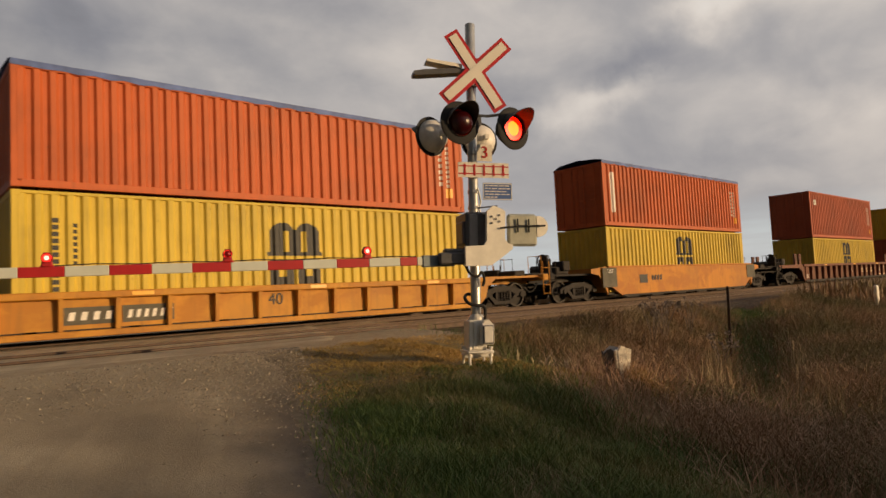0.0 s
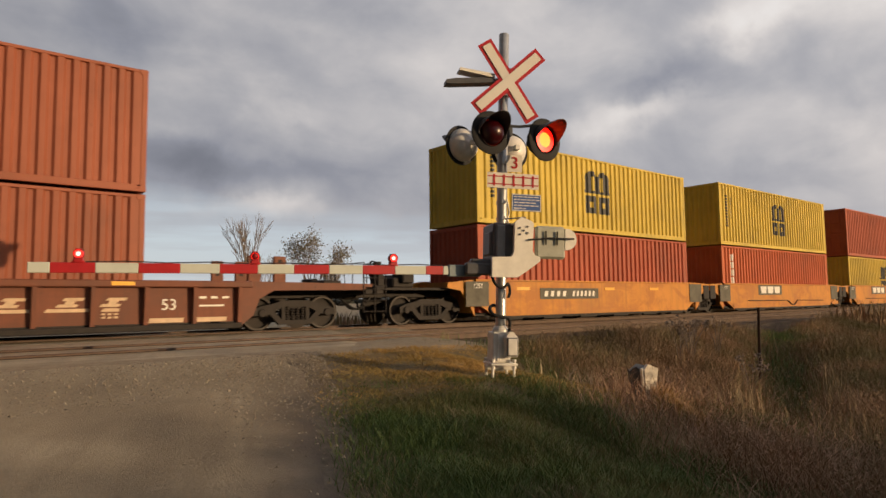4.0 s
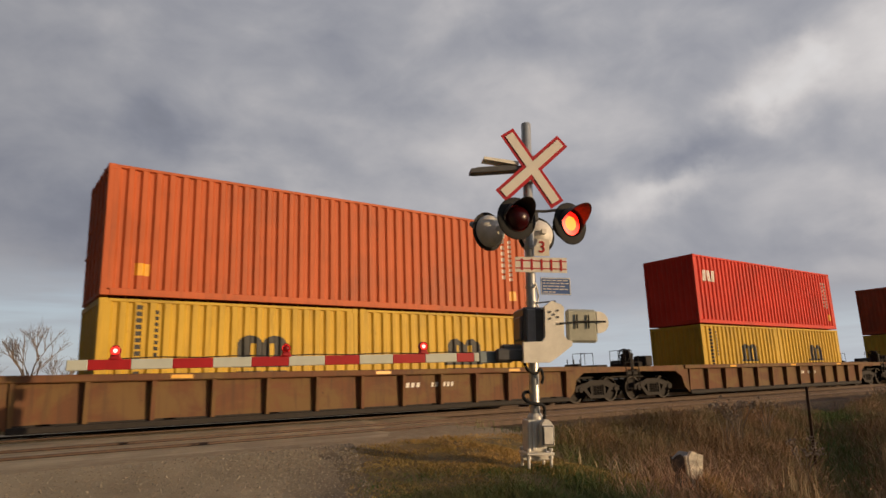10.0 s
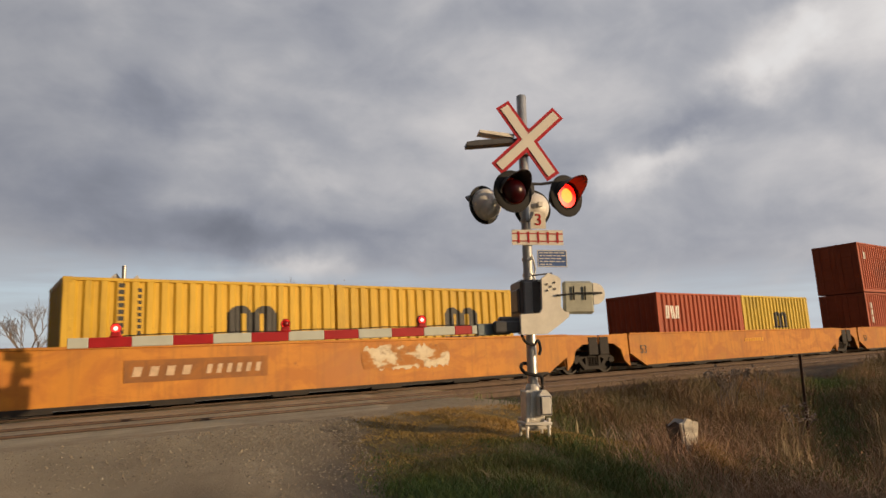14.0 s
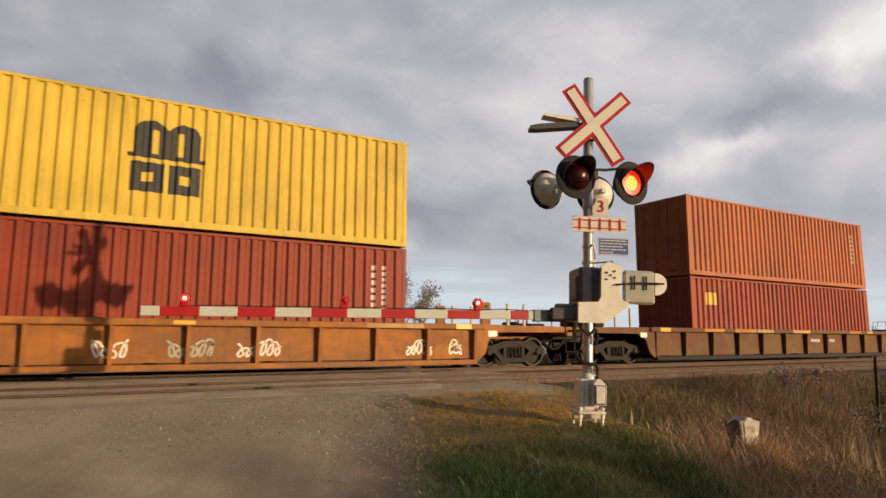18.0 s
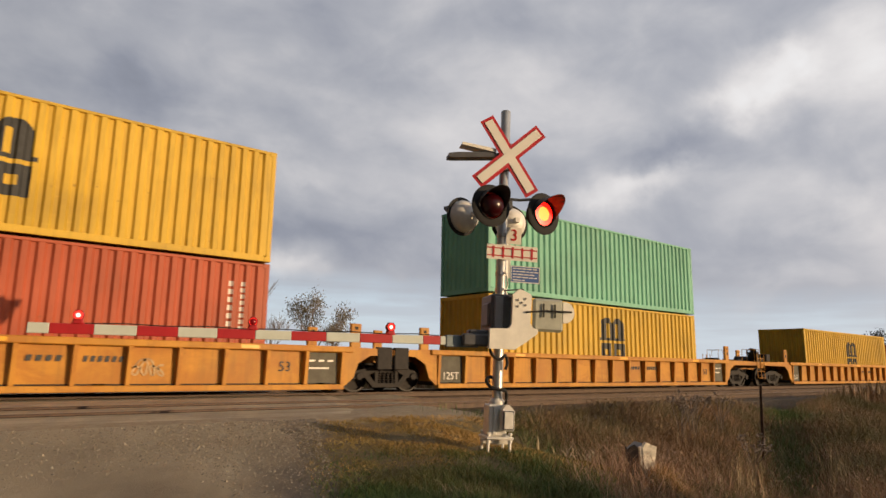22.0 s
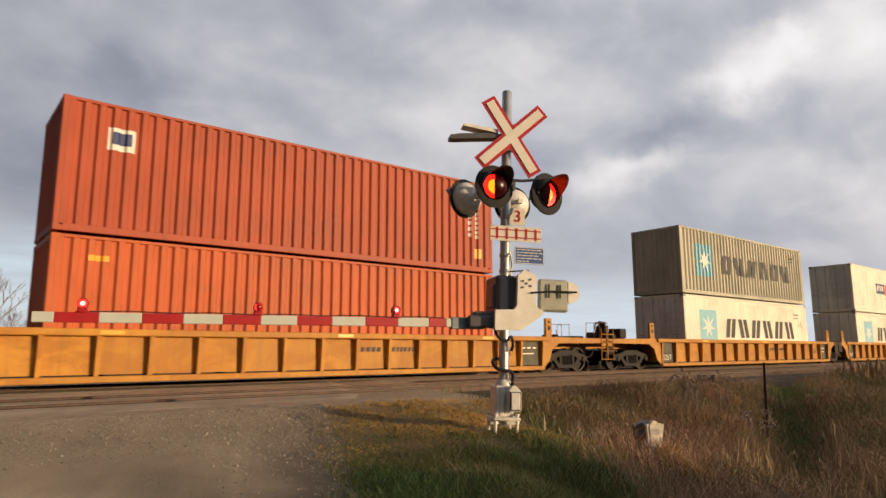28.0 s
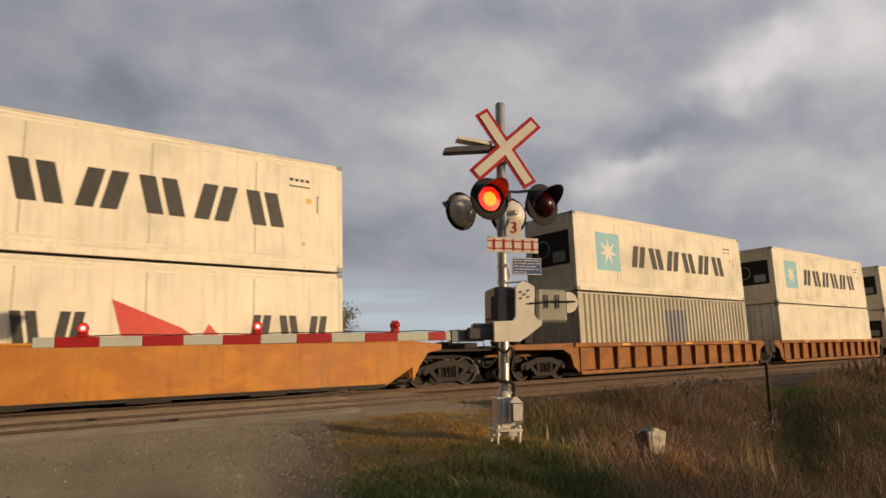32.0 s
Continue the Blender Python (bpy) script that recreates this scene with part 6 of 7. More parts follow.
# place of the box's end on the train, length of the well, side, paint, heights of the two tiers, upper, lower (one or two boxes), shares the next truck
UNITS = [
    (1.94, "40", "ribbed", CAR_YELLOW, 3.10, 5.58, V(OR, codes_r(M_WHITE, 2.4), roof=TARP), [V(Y1, em(), codes(M_CHAR, -5.4, 2.6))], False),
    (21.81, "40", "smooth", CAR_ORANGE, 2.92, 5.48, V(dict(SA, mat=ORANGE), tall_word(6, 0.20, 0.17, H=2.4), ("panel", M_WHITE, -5.50, -5.20, 0.55, 2.2, "", 0.003), codes_r(M_WHITE, 2.4), roof=TARP), [V(Y1, em())], False),
    (43.95, "53", "ribbed", CAR_BROWN, 2.84, 5.73, V(SA, ("panel", M_WHITE, -5.4, -5.0, 2.05, 2.4), codes_r(M_WHITE)), [V(Y1, em(x=0.0))], True),
    (63.84, "53", "ribbed", CAR_BROWN, 3.11, 5.68, V(Y2, em(x=0.3), codes(M_CHAR)), [V(SA, ("panel", M_WHITE, -5.2, -3.9, 1.75, 2.3), codes_r(M_WHITE))], True),
    (83.56, "53", "ribbed", CAR_BROWN, 3.06, 5.76, V(BB, ("panel", M_WHITE, -5.5, -4.7, 2.1, 2.35), ("panel", OXIDE, 0.2, 1.2, 1.0, 1.6)), [V(BB, ("panel", M_YLET, -0.3, 1.0, 1.1, 2.0))], False),
    (105.50, "40", "smooth", CAR_ORANGE, 3.07, 5.83, V(Y1, em(), codes(M_CHAR)), [V(BR, tall_word(3, 0.36, 0.26, x=-5.55))], True),
    (120.71, "40", "smooth", CAR_ORANGE, 3.09, 5.98, V(Y1, em(), codes(M_CHAR), ("panel", M_YLET, 4.9, 5.3, 0.4, 0.6)), [V(OR, tall_word(6, 0.30, 0.26, x=-5.25))], True),
    (136.25, "40", "smooth", CAR_ORANGE, 3.11, 6.02, V(SA, codes_r(M_WHITE)), [V(Y1, em(x=0.2))], True),
    (151.93, "40", "smooth", CAR_ORANGE, 3.15, 5.80, V(Y1, em(), codes(M_CHAR)), [V(SA, tall_word(2, 0.36, 0.3), codes_r(M_WHITE))], True),
    (167.41, "40", "smooth", CAR_ORANGE, 3.03, 5.90, V(Y1, em(), codes(M_CHAR)), [V(Y1, em(), codes(M_CHAR))], False),
    (189.23, "48", "ribbed", CAR_RUST, 2.81, 5.70, V(BR, tall_word(3, 0.33, 0.26, x=-5.45), codes_r(M_WHITE), doors=True), [V(Y2, em(x=0.4, z=0.35, h=1.4), codes(M_CHAR, -2.4)), V(OX, tall_word(5, 0.25, 0.22, x=-2.0))], False),
    (211.20, "48", "ribbed", CAR_RUST, 2.89, 5.72, V(Y1, em(), codes(M_CHAR)), [V(Y1, em(x=0.0, z=0.35, h=1.4), codes(M_CHAR, -2.5)), V(BR, ("panel", M_WHITE, -1.9, -1.35, 1.55, 2.1, "white sticker"))], False),
    (233.02, "48", "ribbed", CAR_RUST, 2.78, 5.65, V(OR, ("panel", M_AMBER, -5.45, -5.15, 0.45, 0.72, "orange warning label"), codes_r(M_WHITE), doors=True), [V(Y2, em(x=0.5, z=0.35, h=1.4), codes(M_CHAR, -2.3)), V(Y2, em(x=0.4, z=0.35, h=1.4))], False),
    (254.69, "48", "ribbed", CAR_RUST, 2.81, 5.64, V(RD, cai(), codes_r(M_WHITE)), [V(Y2, em(x=0.5, z=0.35, h=1.4), codes(M_CHAR, -2.4)), V(Y2, em(x=0.4, z=0.35, h=1.4))], False),
    (276.21, "48", "ribbed", CAR_RUST, 2.87, 5.66, V(BR, ("panel", M_WHITE, -5.3, -4.05, 1.72, 2.3, "white sticker with a yellow stripe"), ("row", M_YLET, -5.2, 2.1, 0.12, 2, 0.5, 0.06), codes_r(M_WHITE)), [V(Y1, em(x=0.2, z=0.35, h=1.4), codes(M_CHAR, -2.4)), V(Y1, em(x=0.4, z=0.35, h=1.4))], False),
    (299.73, "53", "smooth", CAR_TAN, 2.79, 5.64, V(BR, tall_word(3, 0.33, 0.26, x=-5.45), codes_r(M_WHITE), doors=True), [V(BR, tall_word(3, 0.33, 0.26, x=-2.4), doors=True), V(BR, ("panel", M_WHITE, -2.0, -1.6, 1.4, 2.0, "white sticker"), codes_r(M_WHITE)[:0])], False),
    (323.43, "53", "smooth", CAR_ORANGE, 2.76, None, None, [V(Y2, em(x=0.9, z=0.5, h=1.4), codes(M_CHAR, -2.0)), V(Y2, em(x=1.0, z=0.5, h=1.4))], True),
    (343.08, "53", "smooth", CAR_ORANGE, 2.86, None, None, [V(BR, ("bold_row", M_WHITE, -2.55, 1.55, 0.5, 3, 0.27, 0.05)), V(Y1, em(x=0.2, z=0.45, h=1.4))], True),
    (362.25, "53", "smooth", CAR_ORANGE, 3.25, 6.06, V(SA, ("panel", M_WHITE, -5.4, -5.1, 1.9, 2.3), codes_r(M_WHITE)), [V(SA, tall_word(3, 0.33, 0.26, x=-5.45))], False),
    (385.72, "53", "ribbed", CAR_CREAM, 3.08, 5.95, V(RD, cai(), codes_r(M_WHITE)), [V(RD, cai(), codes_r(M_WHITE))], False),
    (409.01, "53", "ribbed", CAR_OCHRE, 3.14, 5.97, V(Y1, em(x=0.12)), [V(OX, ("panel", M_WHITE, -5.4, -4.1, 1.7, 2.3, "white sticker"), codes_r(M_WHITE))], False),
    (432.64, "53", "ribbed", CAR_RUST, 3.05, 5.96, V(SA, codes_r(M_WHITE)[:1], mat=FADED), [V(BR, ("panel", M_YLET, -5.3, -4.6, 1.75, 2.2, "pale sticker"), mat=MAROON)], False),
    (456.31, "53", "ribbed", CAR_OCHRE, 2.74, 5.68, V(WI, ("panel", RED, -2.71, 0.98, 0.35, 1.25, "brighter repainted patch", 0.003), ("bold_row", M_YLET, -1.7, 1.42, 0.36, 4, 0.44, 0.08), ("heart", M_YLET, 1.05, 1.6, 1.15)), [V(Y1, em(x=0.2))], False),
    (479.93, "53", "ribbed", CAR_YELLOW, 3.09, 6.00, V(BR, em(M_YLET, 0.15), codes(M_WHITE), codes_r(M_WHITE), doors=True), [V(Y1, em(x=0.2))], True),
    (499.34, "53", "ribbed", CAR_YELLOW, 3.14, 5.94, V(Y2, em(x=0.2), codes(M_CHAR)), [V(SA, tall_word(6, 0.30, 0.26, x=-5.25), codes_r(M_WHITE))], True),
    (518.88, "53", "ribbed", CAR_YELLOW, 3.05, 5.93, V(GN, ("panel", M_WHITE, -5.5, -5.1, 0.5, 2.35, "white vertical panel")), [V(Y2, em(x=0.3))], False),
    (542.02, "53", "ribbed", CAR_YELLOW, 3.04, None, None, [V(Y2, em(x=0.4, z=0.6))], True),
    (561.66, "53", "ribbed", CAR_YELLOW, 2.81, None, None, [V(BR, ("panel", M_YLET, -1.9, -1.4, 0.9, 2.1), doors=True), V(BR, ("panel", M_YLET, -2.0, -1.6, 1.4, 2.0))], True),
    (581.11, "53", "ribbed", CAR_YELLOW, 2.78, None, None, [V(Y1, em(x=0.5, z=0.45, h=1.4)), V(BR, ("panel", M_WHITE, -1.9, -1.2, 1.35, 2.05, "white sticker with a blue wave"), ("panel", M_NAVY, -1.8, -1.3, 1.45, 1.7, "", 0.008), codes_r(M_WHITE)[:0])], False),
    (604.98, "53", "ribbed", CAR_YELLOW, 2.70, None, None, [V(BB, ("panel", M_WHITE, -2.5, -2.0, 1.5, 2.0)), V(Y1, em(x=0.3, z=0.45, h=1.4))], True),
    (624.20, "53", "ribbed", CAR_YELLOW, 2.85, 5.70, V(BR, tall_word(5, 0.24, 0.22, M_YLET), codes_r(M_WHITE)), [V(BR, ("panel", M_WHITE, -5.6, -4.2, 0.5, 1.4), codes_r(M_WHITE), mat=BRICK)], True),
    (643.39, "53", "ribbed", CAR_YELLOW, 3.12, 5.98, V(BR, ("panel", M_WHITE, -5.2, -4.65, 1.85, 2.35, "white sticker with a blue emblem"), ("panel", M_NAVY, -5.12, -4.73, 1.98, 2.26, "", 0.008), codes_r(M_WHITE)), [V(OR, ("panel", M_AMBER, -5.4, -5.0, 2.3, 2.42))], False),
    (666.72, "53", "ribbed", CAR_YELLOW, 3.13, 6.05, V(GY, ocean(2.75)), [V(WH, ocean(2.65))], True),
    (686.11, "53", "ribbed", CAR_YELLOW, 3.05, 5.99, V(WH, ("panel", M_NAVY, -2.03, -0.45, 1.28, 1.95, "dark blue panel"), ("panel", M_ORL, -0.45, 2.17, 1.22, 1.95, "orange panel"), ("bold_row", M_WHITE, -1.85, 1.48, 0.36, 3, 0.34, 0.08), ("bold_row", M_CHAR, -0.25, 1.46, 0.32, 8, 0.2, 0.09), ("row", M_CHAR, -0.4, 0.98, 0.09, 11, 0.1, 0.05)), [V(WH, ocean(2.65))], True),
    (705.66, "53", "ribbed", CAR_YELLOW, 3.11, 6.01, V(WH, ocean(2.75)), [V(WH, ocean(2.65, M_NAVY))], False),
    (729.25, "53", "smooth", CAR_ORANGE, 3.09, 5.98, V(WH, ocean(2.72)), [V(WH, ("bold_row", M_CHAR, -5.05, 0.95, 0.72, 7, 0.56, 0.20), ("flag", M_REDL, [(0.55, 1.95), (2.0, 1.35), (2.9, 0.75), (1.4, 0.95), (0.9, 0.65)]), ("flag", M_REDL, [(2.6, 1.45), (3.3, 0.65), (2.2, 0.75)]), ("bold_row", M_CHAR, 3.55, 0.95, 0.72, 3, 0.56, 0.20))], False),
    (751.03, "40", "ribbed", CAR_OCHRE, 3.04, 5.95, V(WC, ocean(2.72)), [V(GY, ("panel", DARKGREY, -0.7, 0.9, 0.9, 2.2, "dark side unit"), label="grey ribbed generator container with dark side unit")], True),
    (766.65, "40", "ribbed", CAR_OCHRE, 3.06, 5.94, V(WC, ocean(2.72)), [V(WH)], True),
    (781.83, "40", "ribbed", CAR_OCHRE, 3.06, 5.94, V(WC, ocean(2.72)), [V(WC)], False),
]

TRAIN_THINGS = []      # (thing, place along the train, height)


def build_box(spec, L, H):
    return container(spec["mat"], L, H, spec["label"], spec.get("doors", True), spec.get("marks", ()), spec.get("reefer", False), spec.get("roof"),
                     spec.get("cool", False), spec.get("door_mat"))


CARLABEL = {"car_yellow": "yellow ribbed container well car, dusty", "car_orange": "orange-yellow smooth-sided container well car",
            "car_ochre": "ochre ribbed container well car with rust", "car_brown": "dark brown ribbed container well car",
            "car_rust": "rusty brown ribbed container well car", "car_tan": "tan container well car with faded graffiti", "car_cream": "cream ribbed well car with brown sprayed patches"}


def build_train():
    n = len(UNITS)
    mids = [u[0] + 6.095 for u in UNITS]
    for k, (p, well, style, mat, mid, top, upper, lower, joined) in enumerate(UNITS):
        prev_joined = k > 0 and UNITS[k - 1][8]
        half, tr = HALF[well], TRUCK[well]
        mid, top = mid + 0.03, top and top + 0.07
        # ends: half way to the neighbour's middle where they share a truck, else half way between the two couplers
        if prev_joined:
            xl = (mids[k - 1] - mids[k]) / 2
        elif k:
            xl = (mids[k - 1] + TRUCK[UNITS[k - 1][1]] - mids[k] - tr) / 2
        else:
            xl = -tr - 2.0
        if joined:
            xr = (mids[k + 1] - mids[k]) / 2
        elif k < n - 1:
            xr = (mids[k + 1] - TRUCK[UNITS[k + 1][1]] - mids[k] + tr) / 2
        else:
            xr = tr + 2.0
        posts = (0.35, 1.0) if mat is CAR_BROWN else (0.4,) if mat in (CAR_YELLOW, CAR_OCHRE) and well == "53" else ()
        z1 = {"ribbed": 1.2, "smooth": 1.32}[style] - (0.16 if k == 0 else 0.0)
        car = well_car(CARLABEL[mat.name], style, mat, half, xl, xr, prev_joined, joined,
                       None if prev_joined else -tr, xr if joined else tr, z1, posts, 2.05 if k == 22 else 1.5 if k in (19, 20, 21) else 1.22 if well == "48" else 1.06)
        TRAIN_THINGS.append((car, mids[k], 0.0))
        dress_car(car, k, style, mat, half, xl, xr, prev_joined, joined, z1)
        H = mid - FLOOR - 0.03
        if len(lower) == 1:
            TRAIN_THINGS.append((build_box(lower[0], 12.19, H), mids[k], FLOOR))
        else:
            for q, spec in zip((-3.065, 3.065), lower):
                TRAIN_THINGS.append((build_box(spec, 6.06, H), mids[k] + q, FLOOR))
        if upper:
            TRAIN_THINGS.append((build_box(upper, 12.19, top - mid - 0.03), mids[k], mid + 0.03))


def dress_car(car, k, style, mat, half, xl, xr, jl, jr, z1):
    """Reflectors, plates, numbers and scrawl on the car's side."""
    ys = -1.42 if style == "smooth" else -1.262
    m = M_WHITE if mat not in (CAR_YELLOW,) else M_CHAR
    if style == "ribbed":
        yc = -1.432
        for q in (-0.62, 0.05, 0.66):
            side_panel(car, half * q, half * q + 0.45, z1 - 0.115, z1 - 0.035, M_AMBER, yc, "amber reflector")
        if half > 8 and mat in (CAR_YELLOW, CAR_BROWN):
            gm = CAR_GREY if mat is CAR_YELLOW else mat
            side_panel(car, -half + 0.12, -half + 1.02, 0.26, z1 - 0.17, gm, ys + 0.002, "dark stencil panel")
            side_panel(car, half - 1.06, half - 0.14, 0.26, z1 - 0.17, gm, ys + 0.002, "dark stencil panel")
            me = cached(("t125", mat.name), lambda: text_mesh("125T", 0.30, M_WHITE))
            part("letters", me, car, at=Matrix.Translation((-half + 0.57, ys - 0.012, 0.45)) @ pose(0, 0, 0, 90))
            me = cached(("t53", mat.name), lambda: text_mesh("53", 0.34, M_WHITE if mat is CAR_BROWN else M_CHAR))
            part("letters", me, car, at=Matrix.Translation((half - 1.6, ys - 0.008, 0.66)) @ pose(0, 0, 0, 90))
            side_bars(car, half - 0.95, 0.80, 0.05, 3, 0.18, 0.08, M_WHITE, ys - 0.008)
            side_bars(car, half - 0.95, 0.62, 0.04, 1, 0.66, 0.08, M_WHITE, ys - 0.008)
        if k in (19, 20, 21, 22):
            for s_, xe in ((-1, xl), (1, xr)):
                a = s_ * (half + 0.55)
                side_panel(car, a - 0.15, a + 0.15, 0.86, 1.02, CREAM, -1.364, "small cream plate")
                side_panel(car, *sorted((s_ * (half - 0.7), s_ * (half - 0.2))), z1 - 0.14, z1 - 0.01, M_AMBER, yc - 0.004, "large amber reflector")
                for q in (0.7, 1.4, 2.0):
                    x = s_ * (half + q)
                    if abs(x) < abs(xe) - 0.2:
                        for y in (-0.95, 0.95):
                            g = Geo()
                            g.box(x - 0.045, x + 0.045, y - 0.03, y + 0.03, 1.05, z1 + 0.62, 0, 0.01)
                            part("stanchion", g.mesh("stanchion", PADDLE), car)
            rs = random.Random(k)
            for q in range(5):
                xa = rs.uniform(-half, half - 1.4)
                side_panel(car, xa, xa + rs.uniform(0.5, 1.4), z1 - 0.135, z1 - 0.02, rs.choice((CAR_CREAM, CAR_YELLOW, CAR_ORANGE)), yc + 0.0005 * q, "faded patch of paint")
        if k in (22, 23, 24):
            for q, (xa, xb) in enumerate(((0.0, 0.8), (3.1, 3.8), (4.4, 4.85)) if k != 24 else ((3.15, 3.8),)):
                scrawl(car, xa, 0.42, xb - xa, 0.44, CAR_CREAM, k + q, ys - 0.004)
        if mat is CAR_BROWN:
            for xa, xb in ((2.30, 3.02), (3.28, 4.02), (4.27, 5.05), (5.28, 5.62)):
                g = Geo()
                y_ = ys - 0.006
                c_ = (xa + xb) / 2 + 0.05
                g.quad((c_ - 0.26, y_, 0.64), (c_ + 0.12, y_, 0.64), (c_ + 0.16, y_, 0.70), (c_ - 0.20, y_, 0.70))
                g.quad((c_ - 0.10, y_, 0.70), (c_ + 0.06, y_, 0.70), (c_ + 0.12, y_, 0.77), (c_ - 0.06, y_, 0.77))
                g.quad((c_ - 0.14, y_, 0.77), (c_ + 0.24, y_, 0.77), (c_ + 0.28, y_, 0.83), (c_ - 0.08, y_, 0.83))
                g.quad((xa, y_, 0.54), (xb, y_, 0.54), (xb, y_, 0.61), (xa + 0.05, y_, 0.61))
                part("emblem", g.mesh("emblem", M_TAN), car, "pale slanted marking over a bar")
            for q in range(3):
                side_bars(car, 5.28, 0.40 + 0.07 * q, 0.04, 3, 0.09, 0.03, M_TAN, ys - 0.004)
            side_bars(car, 6.2, 0.28, 0.10, 2, 0.85, 0.12, M_TAN, ys - 0.004)
            part("letters", cached("tA", lambda: text_mesh("A", 0.42, M_WHITE)), car, at=Matrix.Translation((0.51, ys - 0.008, 0.70)) @ pose(0, 0, 0, 90))
        elif k == 0:
            side_panel(car, -5.30, -4.22, 0.36, 0.72, CAR_GREY, ys + 0.002)
            side_panel(car, -4.12, -3.05, 0.36, 0.72, CAR_GREY, ys + 0.002)
            side_bars(car, -5.15, 0.45, 0.17, 4, 0.13, 0.10, M_WHITE, ys - 0.006)
            side_bars(car, -4.02, 0.45, 0.17, 6, 0.09, 0.075, M_WHITE, ys - 0.006)
            part("letters", text_mesh("40", 0.40, M_CHAR), car, at=Matrix.Translation((-0.58, ys - 0.008, 0.68)) @ pose(0, 0, 0, 90))
        else:
            if mat not in (CAR_CREAM, CAR_OCHRE):
                side_bars(car, 1.2, 0.72, 0.12, 4, 0.12, 0.05, m, ys - 0.004)
                side_bars(car, 2.2, 0.72, 0.12, 6, 0.09, 0.045, m, ys - 0.004)
            if mat is CAR_CREAM:
                mural(car, -half, half * 0.72, 0.26, z1 - 0.16, MURAL_BROWN, k, ys - 0.004)
            elif k == 20:
                for q, (xa, xb) in enumerate(((-1.1, -0.4), (0.35, 1.3), (1.8, 2.8), (6.1, 6.85), (7.4, 7.8))):
                    scrawl(car, xa, 0.36, xb - xa, 0.46, CREAM if q != 1 else PADDLE, k + q, ys - 0.004)
    else:
        if mat is CAR_ORANGE and half < 7:
            if k == 5 or k == 9:
                x0 = -3.5 if k == 5 else 1.0
                if k == 5:
                    side_panel(car, x0, x0 + 3.12, 0.70, 1.07, CAR_GREY, ys + 0.002, "dark grey plate with pale lettering")
                side_bars(car, x0 + 0.2, 0.79, 0.18, 4, 0.18, 0.13, M_WHITE, ys - 0.008)
                side_bars(car, x0 + 1.65, 0.79, 0.18, 6, 0.12, 0.10, M_WHITE, ys - 0.008)
                for q in (-4.6, 0.0, 2.9):
                    side_panel(car, q, q + 0.6, 1.0, 1.1, M_AMBER, ys, "amber reflector")
            elif 5 < k < 9:
                side_panel(car, -3.06, -0.48, 0.78, 1.27, CAR_GREY, ys + 0.002, "dark grey plate with pale lettering")
                for q in range(3):
                    g = Geo()
                    a = -2.83 + q * 0.74
                    g.prism([(a + 0.06, 0.86), (a + 0.56, 0.86), (a + 0.64, 1.20), (a + 0.0, 1.20)], ys - 0.012, ys - 0.004)
                    part("emblem", g.mesh("emblem", M_WHITE), car)
                # brake rigging along the side
                g = Geo()
                g.tube([(-4.2, ys - 0.03, 0.52), (0.1, ys - 0.03, 0.50), (0.55, ys - 0.03, 0.30), (0.75, ys - 0.03, 0.26), (1.0, ys - 0.03, 0.32), (1.25, ys - 0.03, 0.50), (4.6, ys - 0.03, 0.47)], 0.022, 6)
                part("brake_rod", g.mesh("brake_rod", RUSTY), car)
                for q in (-5.6, -0.9, 5.9):
                    side_panel(car, q, q + 0.9, 0.24, 0.42, mat, ys - 0.012)
            elif k == 1:
                side_panel(car, -4.2, -3.6, 0.6, 0.95, M_CHAR, ys + 0.003)
                side_bars(car, -3.3, 0.7, 0.22, 4, 0.15, 0.07, M_CHAR, ys - 0.004)
            for s_, e in ((-1, jl), (1, jr)):
                a = s_ * (half - 0.55)
                side_panel(car, *sorted((a, a + s_ * 0.95)), 0.50 if e or s_ < 0 else 0.6, z1 - 0.06, CAR_GREY, ys - 0.006, "dark green-grey end panel")
            me = cached("t125o", lambda: text_mesh("125T", 0.20, M_WHITE))
            part("letters", me, car, at=Matrix.Translation((-half + 0.1, ys - 0.018, 1.12)) @ pose(0, 0, 0, 90))
        elif mat is CAR_ORANGE:
            if k == 16:
                side_panel(car, -4.95, -1.9, 0.56, 1.02, CAR_OCHRE, ys + 0.002)
                side_bars(car, -4.8, 0.68, 0.20, 4, 0.19, 0.14, M_TAN, ys - 0.008)
                side_bars(car, -3.3, 0.68, 0.20, 6, 0.12, 0.10, M_TAN, ys - 0.008)
                mural(car, 0.6, 3.4, 0.5, 1.2, MURAL_CREAM, 5, ys - 0.004)
            elif k in (17, 18):
                part("letters", cached("t53o", lambda: text_mesh("53", 0.42, CAR_GREY)), car, at=Matrix.Translation((-half + 0.75, ys - 0.010, 0.72)) @ pose(0, 0, 0, 90))
                side_bars(car, -0.5, 0.85, 0.14, 8, 0.14, 0.06, M_AMBER, ys - 0.004)
            else:
                g = Geo()
                g.tube([(-half + 0.8, ys - 0.04, z1), (-half + 1.6, ys - 0.05, z1 - 0.2), (-half + 2.6, ys - 0.05, z1 - 0.28), (-half + 3.6, ys - 0.04, z1 - 0.1), (-half + 4.0, ys - 0.03, z1)], 0.02, 6)
                part("hanging_strap", g.mesh("hanging_strap", M_BLACK), car)
        if mat is CAR_TAN:
            mural(car, -7.3, 0.6, 0.24, z1 - 0.06, MURAL_GREEN, 11, ys - 0.004)
            mural(car, 0.45, 7.2, 0.24, z1 - 0.06, MURAL_RED, 12, ys - 0.006)


build_train()

